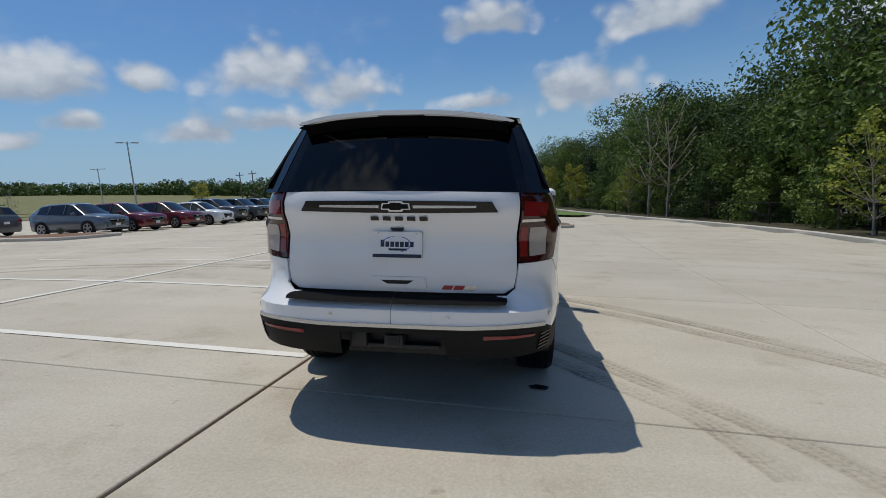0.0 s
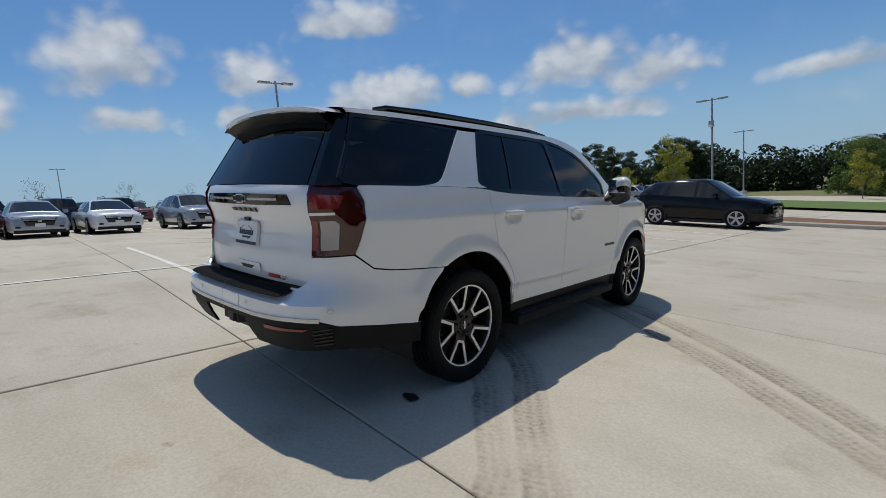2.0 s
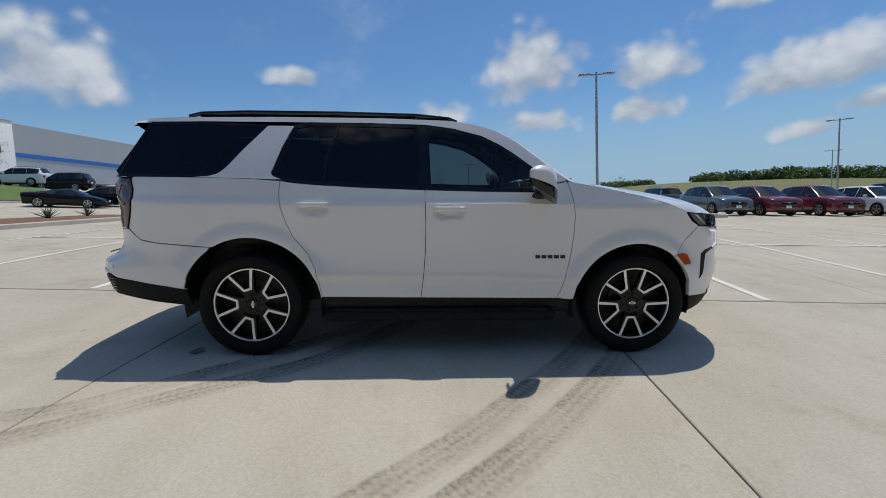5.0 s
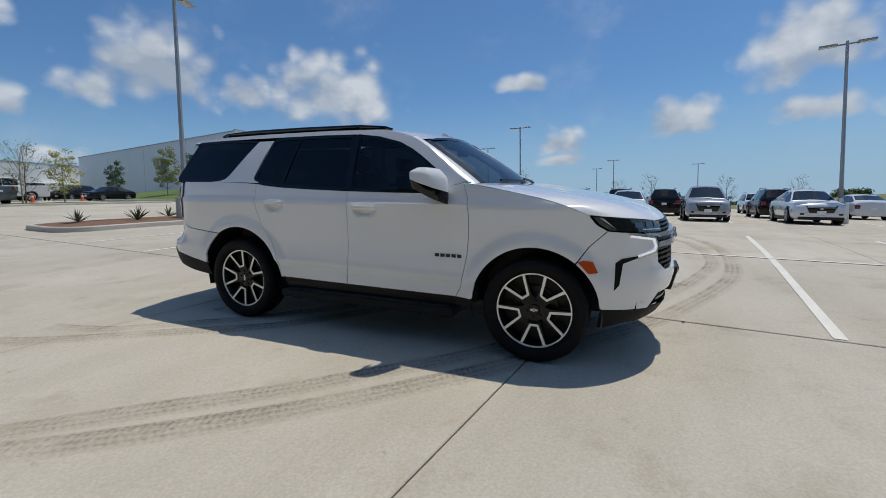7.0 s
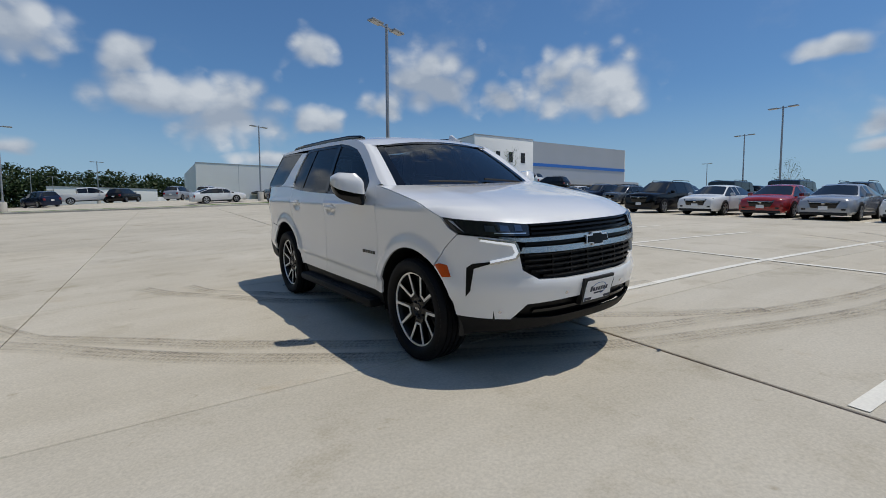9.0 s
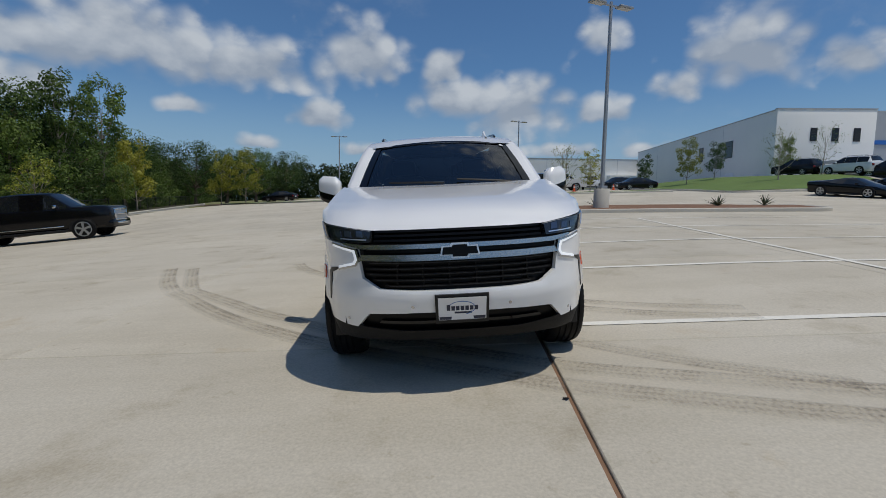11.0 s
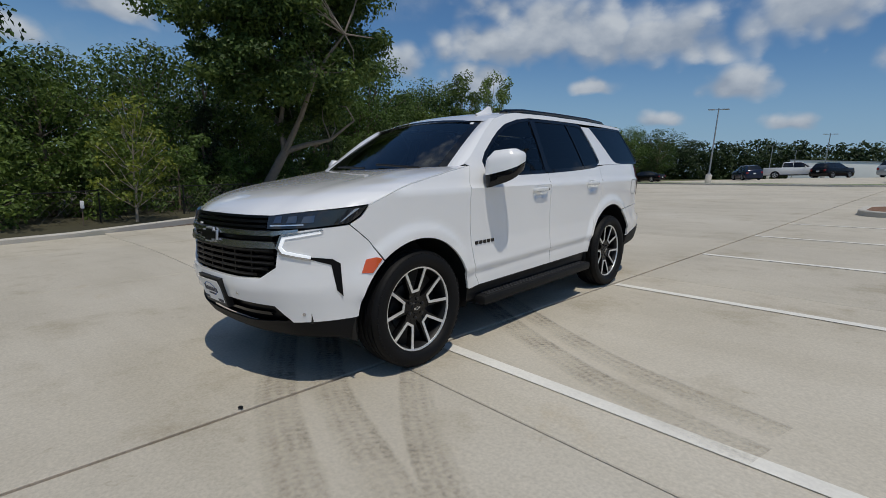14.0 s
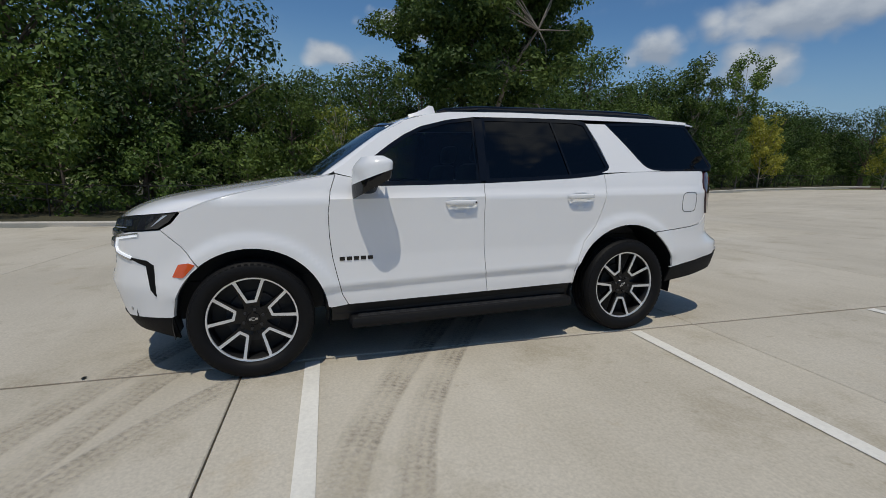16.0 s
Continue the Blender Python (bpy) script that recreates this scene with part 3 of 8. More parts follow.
def paint(name):
    rgb = {"white": (0.72, 0.73, 0.73), "silver": (0.36, 0.38, 0.41), "grey": (0.075, 0.082, 0.09), "black": (0.005, 0.005, 0.006), "red": (0.16, 0.012, 0.018),
           "bright red": (0.33, 0.020, 0.018), "navy": (0.012, 0.02, 0.045), "steel blue": (0.14, 0.17, 0.20)}[name]
    if name not in PAINTS:
        PAINTS[name] = material(name.replace(" ", "_") + "_paint", rgb, 0.12 if name in ("black", "navy") else 0.22, metal=0.25 if name in ("silver", "steel blue") else 0.0, coat=0.0 if name in ("black", "navy") else 0.7, vary=0.03, spec=0.32 if name in ("black", "navy") else 0.5)
    return PAINTS[name]


def wheel_meshes(r, width, spokes):
    bm = bmesh.new()
    w = width / 2
    rr = r * 0.70
    revolve(bm, [(-w, rr), (-w, r * 0.93), (-w * 0.8, r * 0.99), (w * 0.8, r * 0.99), (w, r * 0.93), (w, rr)], 28)
    tyre = mesh_of(bm, "tyre", True)
    bm = bmesh.new()
    revolve(bm, [(w * 0.35, 0.001), (w * 0.35, rr * 0.86), (w * 0.9, rr * 0.9), (w * 0.98, rr), (w * 0.7, rr * 1.01)], 28)
    for f in [f for f in bm.faces if len(f.verts) < 3]:
        bm.faces.remove(f)
    back = mesh_of(bm, "rim_barrel", True)
    bm = bmesh.new()
    for k in range(spokes):
        a = k * math.tau / spokes
        sb = bmesh.ops.create_cube(bm, size=1)["verts"]
        bmesh.ops.scale(bm, vec=(w * 0.3, rr * 0.27, rr * 0.93), verts=sb)
        bmesh.ops.translate(bm, vec=(w * 0.78, 0, rr * 0.47), verts=sb)
        for v in sb:          # wider towards the lip
            v.co.y *= 0.75 + 0.55 * v.co.z / rr
        bmesh.ops.rotate(bm, matrix=Matrix.Rotation(a, 3, "X"), verts=sb, cent=(0, 0, 0))
    revolve(bm, [(w * 0.5, rr * 0.2), (w * 0.98, rr * 0.18), (w * 1.0, 0.002)], 16)
    revolve(bm, [(w * 0.8, rr * 0.89), (w * 0.99, rr * 0.91), (w * 1.02, rr * 1.0), (w * 0.98, rr * 1.03)], 28)
    return tyre, back, mesh_of(bm, "rim", True)


WHEELS = {}


def add_wheels(car, half_track, y_front, y_rear, r, width, spokes=5, rim_mat=None):
    key = (r, width, spokes)
    if key not in WHEELS:
        WHEELS[key] = wheel_meshes(*key)
    tyre, barrel, rim = WHEELS[key]
    for side in (1, -1):
        for y in (y_front, y_rear):
            w = new("wheel", tyre)
            if not tyre.materials:
                tyre.materials.append(TYRE)
            w.parent = car
            w.matrix_local = pose(side * half_track, y, r, 0, 0, 0 if side > 0 else 180)
            for nm, me, mt in (("rim_barrel", barrel, BLACK_TRIM), ("rim", rim, rim_mat or ALLOY)):
                if not me.materials:
                    me.materials.append(mt)
                o = new(nm, me)
                o.parent = w


# side outline by kind: stations of (y, shoulder height, top height, shoulder half width, top half width), from tail to nose
KINDS = {
    "suv": dict(size=(4.65, 1.84, 1.69), wb=2.70, axle=0.06, r=0.355, st=[(-2.32, .80, .95, .74, .60), (-2.27, 1.00, 1.12, .84, .70), (-2.18, 1.06, 1.20, .88, .72), (-1.92, 1.08, 1.62, .90, .60), (-1.70, 1.08, 1.66, .91, .62),
        (-0.95, 1.06, 1.69, .92, .64), (-0.85, 1.06, 1.69, .92, .64), (0.10, 1.03, 1.68, .92, .63), (0.20, 1.03, 1.67, .92, .63), (0.42, 1.02, 1.62, .92, .62), (1.20, 1.00, 1.09, .90, .78), (1.75, .98, 1.06, .89, .74), (2.12, .95, 1.03, .87, .70), (2.27, .91, .98, .83, .66), (2.33, .82, .89, .78, .60)], glass=(3, 10), screen=(9, 10), back=(2, 3), pillars=(5, 7)),
    "crossover": dict(size=(4.50, 1.82, 1.64), wb=2.66, axle=0.04, r=0.345, st=[(-2.04, .74, .88, .80, .62), (-2.00, 1.02, 1.12, .86, .71), (-1.92, 1.08, 1.22, .88, .71), (-1.55, 1.08, 1.54, .89, .58), (-1.25, 1.06, 1.58, .90, .59),
        (-0.90, 1.04, 1.62, .91, .61), (-0.82, 1.04, 1.625, .91, .61), (0.02, 1.00, 1.64, .92, .62), (0.10, 1.00, 1.635, .92, .62), (0.36, .99, 1.58, .92, .60), (1.16, .96, 1.05, .90, .78), (1.68, .93, 1.01, .89, .74), (2.04, .88, .95, .86, .68), (2.19, .82, .89, .81, .62), (2.25, .72, .79, .75, .56)], glass=(3, 10), screen=(9, 10), back=(2, 3), pillars=(5, 7)),
    "sedan": dict(size=(4.85, 1.85, 1.45), wb=2.80, axle=0.0, r=0.34, st=[(-2.42, .70, .85, .74, .60), (-2.36, .86, .98, .84, .70), (-2.0, .94, 1.06, .89, .72), (-1.85, .95, 1.08, .90, .72), (-1.05, .95, 1.38, .91, .58), (-0.80, .95, 1.42, .91, .58),
        (-0.25, .94, 1.45, .92, .60), (-0.17, .94, 1.45, .92, .60), (0.25, .93, 1.44, .92, .59), (0.35, .93, 1.43, .92, .58), (0.5, .92, 1.39, .92, .58), (1.30, .88, .97, .90, .78), (1.80, .85, .93, .88, .74), (2.18, .80, .88, .85, .68), (2.35, .76, .83, .80, .63), (2.42, .68, .74, .75, .58)], glass=(3, 11), screen=(10, 11), back=(3, 4), pillars=(6, 8)),
    "pickup": dict(size=(5.85, 2.05, 1.93), wb=3.65, axle=0.10, r=0.405, st=[(-2.92, .95, 1.0, .93, .9), (-2.88, 1.26, 1.30, .98, .93), (-1.05, 1.26, 1.30, .98, .93), (-1.00, 1.27, 1.85, .98, .72), (-0.85, 1.27, 1.90, .98, .74), (0.0, 1.25, 1.93, .98, .74), (0.1, 1.25, 1.93, .98, .74),
        (0.75, 1.24, 1.90, .98, .72), (0.92, 1.24, 1.86, .98, .72), (1.60, 1.22, 1.30, .97, .85), (2.30, 1.21, 1.29, .96, .84), (2.70, 1.18, 1.26, .95, .82), (2.86, 1.13, 1.21, .93, .78), (2.92, 1.0, 1.10, .90, .76)], glass=(3, 9), screen=(8, 9), back=(2, 3), pillars=(5, 6)),
    "boxy": dict(size=(4.5, 1.87, 1.83), wb=2.85, axle=0.05, r=0.40, st=[(-2.20, .80, 1.0, .80, .74), (-2.15, 1.14, 1.25, .82, .76), (-2.10, 1.16, 1.78, .82, .72), (-1.95, 1.16, 1.83, .82, .73), (-1.2, 1.16, 1.83, .82, .73), (-1.1, 1.16, 1.83, .82, .73), (-0.15, 1.16, 1.83, .82, .73), (0.0, 1.16, 1.83, .82, .73),
        (0.45, 1.16, 1.80, .82, .72), (0.80, 1.16, 1.24, .82, .75), (1.9, 1.12, 1.19, .78, .7), (2.05, 1.05, 1.12, .76, .66), (2.10, .7, .8, .76, .66)], glass=(2, 9), screen=(8, 9), back=(1, 2), pillars=(4, 6)),
    "sports": dict(size=(4.63, 1.93, 1.23), wb=2.72, axle=-0.03, r=0.345, st=[(-2.30, .74, .84, .84, .6), (-2.25, .92, .98, .92, .7), (-1.7, .95, 1.02, .95, .74), (-0.9, .90, 1.12, .94, .56), (-0.5, .88, 1.19, .94, .5), (-0.1, .86, 1.23, .93, .5),
        (0.2, .84, 1.21, .93, .5), (0.35, .83, 1.18, .93, .5), (1.15, .78, .84, .92, .7), (1.7, .74, .76, .90, .66), (2.15, .58, .63, .84, .6), (2.31, .42, .46, .74, .5)], glass=(3, 8), screen=(7, 8), back=(2, 3), pillars=(4, 4)),
}


def vehicle(kind, color, x, y, heading, label, category, rim=None, group="", lift=0.0, size=1.0):
    k = KINDS[kind]
    L, W, H = k["size"]
    car = thing({"suv": "parked_suv", "crossover": "parked_suv", "sedan": "parked_sedan", "pickup": "pickup_truck", "boxy": "parked_suv", "sports": "sports_car"}[kind], slope_pose(x, y, heading, lift) @ Matrix.Scale(size, 4), label, category, group or "parked vehicles")
    bm = bmesh.new()
    low, st = 0.22 if kind != "pickup" else 0.38, k["st"]
    if kind == "boxy":
        low = 0.36
    rings = []
    for n, (sy, zb, zt, wb, wt) in enumerate(st):
        half = W / 2
        end = min(1.0, 0.80 + 0.2 * min(n, len(st) - 1 - n) / 1.5)
        bw = half * end
        p = [(bw * 0.86, low), (bw * 0.97, low + 0.10), (bw, min(zb - .06, low + 0.32)), (max(wb, wt) * half / 0.92 * 0.995, zb - 0.03 if zb > low + 0.5 else zb), (wb * half / 0.92 * 0.98, zb), (wt * half / 0.92 * 1.02, zt - 0.06 if zt - zb > 0.3 else zt - 0.02), (wt * half / 0.92 * 0.88, zt - 0.005), (0, zt + 0.025)]
        full = [(px, sy, pz) for px, pz in p] + [(-px, sy, pz) for px, pz in p[-2::-1]]
        rings.append([bm.verts.new(c) for c in full])
    g0, g1 = k["glass"]
    panes = {}
    for n in range(len(rings) - 1):
        a, b = rings[n], rings[n + 1]
        for m in range(len(a) - 1):
            f = bm.faces.new((a[m], a[m + 1], b[m + 1], b[m]))
            side = m == 4 or m == len(a) - 6
            top = 5 <= m <= len(a) - 7
            tag = None
            if side and g0 <= n < g1:
                tag = ("pillar", n, m) if n in k["pillars"] else ("side_window", sum(1 for q in k["pillars"] if q < n), m)
            elif top and n == k["screen"][0]:
                tag = ("windscreen", 0, 0)
            elif top and n == k["back"][0]:
                tag = ("rear_window", 0, 0)
            if tag:
                panes.setdefault(tag, []).append(f)
    bm.faces.new(rings[0])
    bm.faces.new(rings[-1][::-1])
    glass = []
    for tag, fs in panes.items():
        if tag[0] != "pillar":
            bmesh.ops.inset_region(bm, faces=fs, thickness=0.022 if tag[0] == "side_window" else 0.04, depth=-0.008, use_even_offset=True)
        gb = bmesh.new()
        vm = {}
        for f in fs:
            for v in f.verts:
                if v not in vm:
                    vm[v] = gb.verts.new(v.co)
            gb.faces.new([vm[v] for v in f.verts])
        glass.append((tag[0], gb))
        bmesh.ops.delete(bm, geom=fs, context="FACES_ONLY")
    bmesh.ops.recalc_face_normals(bm, faces=bm.faces)
    if kind == "pickup":      # the open bed
        fs = [f for f in bm.faces if f.calc_center_median().y < -1.1 and f.calc_center_median().z > 1.27 and f.normal.z > 0.7]
        bmesh.ops.delete(bm, geom=fs, context="FACES")
        box(bm, -0.9, 0.9, -2.82, -1.05, 0.75, 0.80)
    body = part("body", bm, paint(color), car)
    for nm, gb in glass:
        part(nm, gb, GLOSS_BLACK if nm == "pillar" else GLASS_DARK, car)
    yf, yr = k["wb"] / 2 + k["axle"], -k["wb"] / 2 + k["axle"]
    for side in (1, -1):
        for wy in (yf, yr):
            bm = bmesh.new()
            rr = k["r"] * 1.17
            revolve(bm, [(0, 0.01), (0, rr)], 28)
            bmesh.ops.bisect_plane(bm, geom=bm.verts[:] + bm.edges[:] + bm.faces[:], plane_co=(0, 0, low - k["r"] + 0.02), plane_no=(0, 0, -1), clear_outer=True)
            o = part("wheel_arch", bm, BLACK_TRIM, car)
            o.matrix_local = pose(side * (W / 2 + 0.004), wy, k["r"])
    part("sill", boxes((-W / 2 + 0.01, W / 2 - 0.01, -k["wb"] / 2 + 0.4, k["wb"] / 2 - 0.4, low - 0.05, low + 0.06), bevel=0.02), BLACK_TRIM, car)
    add_wheels(car, W / 2 - 0.09, yf, yr, k["r"], 0.23, 5 if kind != "boxy" else 6, rim)
    yn, yt = st[-1][0], st[0][0]
    nz = st[-3][1]
    nose_w = W / 2 * 0.80
    tall = 1.0 if kind in ("suv", "boxy", "crossover") else 1.25 if kind == "pickup" else 0.8
    zg = st[-1][2]
    part("lower_bumper", boxes((-nose_w * 1.02, nose_w * 1.02, yn - 0.22, yn + 0.010, low - 0.02, low + 0.11), bevel=0.03), BLACK_TRIM, car)
    bm = boxes((-nose_w * 0.66, nose_w * 0.66, yn - 0.10, yn + 0.016, max(low + 0.16, zg - 0.33 * tall), zg - 0.015), bevel=0.03)
    for v in bm.verts:          # narrower below
        v.co.x *= 1 - 0.9 * max(0, zg - 0.06 - v.co.z)
    grille = part("grille", bm, GLOSS_BLACK, car)
    part("grille_strip", boxes((-nose_w * 0.64, nose_w * 0.64, yn - 0.05, yn + 0.024, zg - 0.06, zg - 0.035), bevel=0.006), CHROME, grille)
    part("badge", boxes((-0.055, 0.055, yn, yn + 0.032, zg - 0.12, zg - 0.03), bevel=0.02), CHROME, grille)
    bright = kind == "pickup" and "chrome" in label
    if bright:          # a tall chrome surround with bars, and a chrome bumper
        for g in ((-0.78, 0.78, zg - 0.06, zg + 0.02), (-0.78, 0.78, zg - 0.46, zg - 0.40), (-0.78, -0.70, zg - 0.42, zg), (0.70, 0.78, zg - 0.42, zg), (-0.70, 0.70, zg - 0.25, zg - 0.18)):
            part("grille_frame", boxes((nose_w * g[0], nose_w * g[1], yn - 0.10, yn + 0.05, g[2], g[3]), bevel=0.012), CHROME, grille)
        part("grille_mesh", boxes((-nose_w * 0.70, nose_w * 0.70, yn - 0.08, yn + 0.03, zg - 0.41, zg - 0.05), bevel=0.01), METAL_GREY, grille, "silver grille mesh")
        part("front_bumper", boxes((-nose_w * 1.18, nose_w * 1.18, yn - 0.30, yn + 0.04, low + 0.02, low + 0.30), bevel=0.06), paint(color), car)
        part("chrome_insert", boxes((-nose_w * 0.62, nose_w * 0.62, yn - 0.10, yn + 0.06, low + 0.10, low + 0.20), bevel=0.02), CHROME, car, "chrome bumper insert")
    for side in (1, -1):
        if bright:
            o = part("side_moulding", boxes((W / 2 - 0.02, W / 2 + 0.008, -1.1, 1.3, low + 0.17, low + 0.21), bevel=0.006), CHROME, car, "chrome door moulding")
            if side < 0:
                o.matrix_local = Matrix.Scale(-1, 4, (1, 0, 0))
        o = part("fog_light_recess", boxes((nose_w * 0.72, nose_w * 0.98, yn - 0.14, yn + 0.002, low + 0.15, low + 0.27), bevel=0.03), BLACK_TRIM, car)
        if side < 0:
            o.matrix_local = Matrix.Scale(-1, 4, (1, 0, 0))
    for side in (1, -1):
        bm = boxes((nose_w * 0.60, nose_w * 1.06, yn - 0.36, yn + 0.012, zg - 0.10, zg + 0.025), bevel=0.03)
        for v in bm.verts:          # swept back and up towards the side
            q = max(0, (v.co.x - nose_w * 0.6) / (nose_w * 0.46))
            v.co.y -= 0.16 * q * q
            v.co.z += 0.06 * q
        o = part("headlight", bm, LAMP_SMOKY, car)
        if side < 0:
            o.matrix_local = Matrix.Scale(-1, 4, (1, 0, 0))
        bm = boxes((W / 2 - 0.30, W / 2 - 0.07, yt - 0.015, yt + 0.12, st[1][1] - 0.25, st[1][1] - 0.03), bevel=0.02)
        o = part("tail_light", bm, LAMP_RED, car)
        if side < 0:
            o.matrix_local = Matrix.Scale(-1, 4, (1, 0, 0))
        sc = k["screen"][1]
        my, mz = st[sc][0] - 0.45, st[sc][1] + 0.09
        bm = boxes((W / 2 - 0.02, W / 2 + 0.17, my - 0.06, my + 0.08, mz - 0.03, mz + 0.11), bevel=0.04)
        o = part("wing_mirror", bm, CHROME if bright else paint(color), car)
        if side < 0:
            o.matrix_local = Matrix.Scale(-1, 4, (1, 0, 0))
        hy = [(st[k["pillars"][0]][0] + 0.12, st[k["pillars"][0]][1] - 0.12), (st[k["pillars"][0]][0] - 0.75, st[k["pillars"][0]][1] - 0.11)]
        for y0, z0 in hy:
            bm = boxes((W / 2 - 0.03, W / 2 + 0.012, y0 - 0.10, y0 + 0.10, z0 - 0.015, z0 + 0.015), bevel=0.008)
            o = part("door_handle", bm, CHROME if bright else paint(color), car)
            if side < 0:
                o.matrix_local = Matrix.Scale(-1, 4, (1, 0, 0))
    part("front_plate", boxes((-0.15, 0.15, yn, yn + 0.02, low + 0.20, low + 0.34)), PLATE_WHITE, car)
    part("rear_plate", boxes((-0.15, 0.15, yt - 0.02, yt, st[1][1] - 0.32, st[1][1] - 0.18)), PLATE_WHITE, car)
    if kind in ("suv", "boxy"):
        for side in (1, -1):
            bm = bmesh.new()
            tube(bm, [(side * 0.58, -1.7, H), (side * 0.60, -1.6, H + 0.05), (side * 0.60, 0.0, H + 0.05), (side * 0.58, 0.1, H)], 0.018, 6)
            part("roof_rail", bm, BLACK_TRIM, car)
    return car


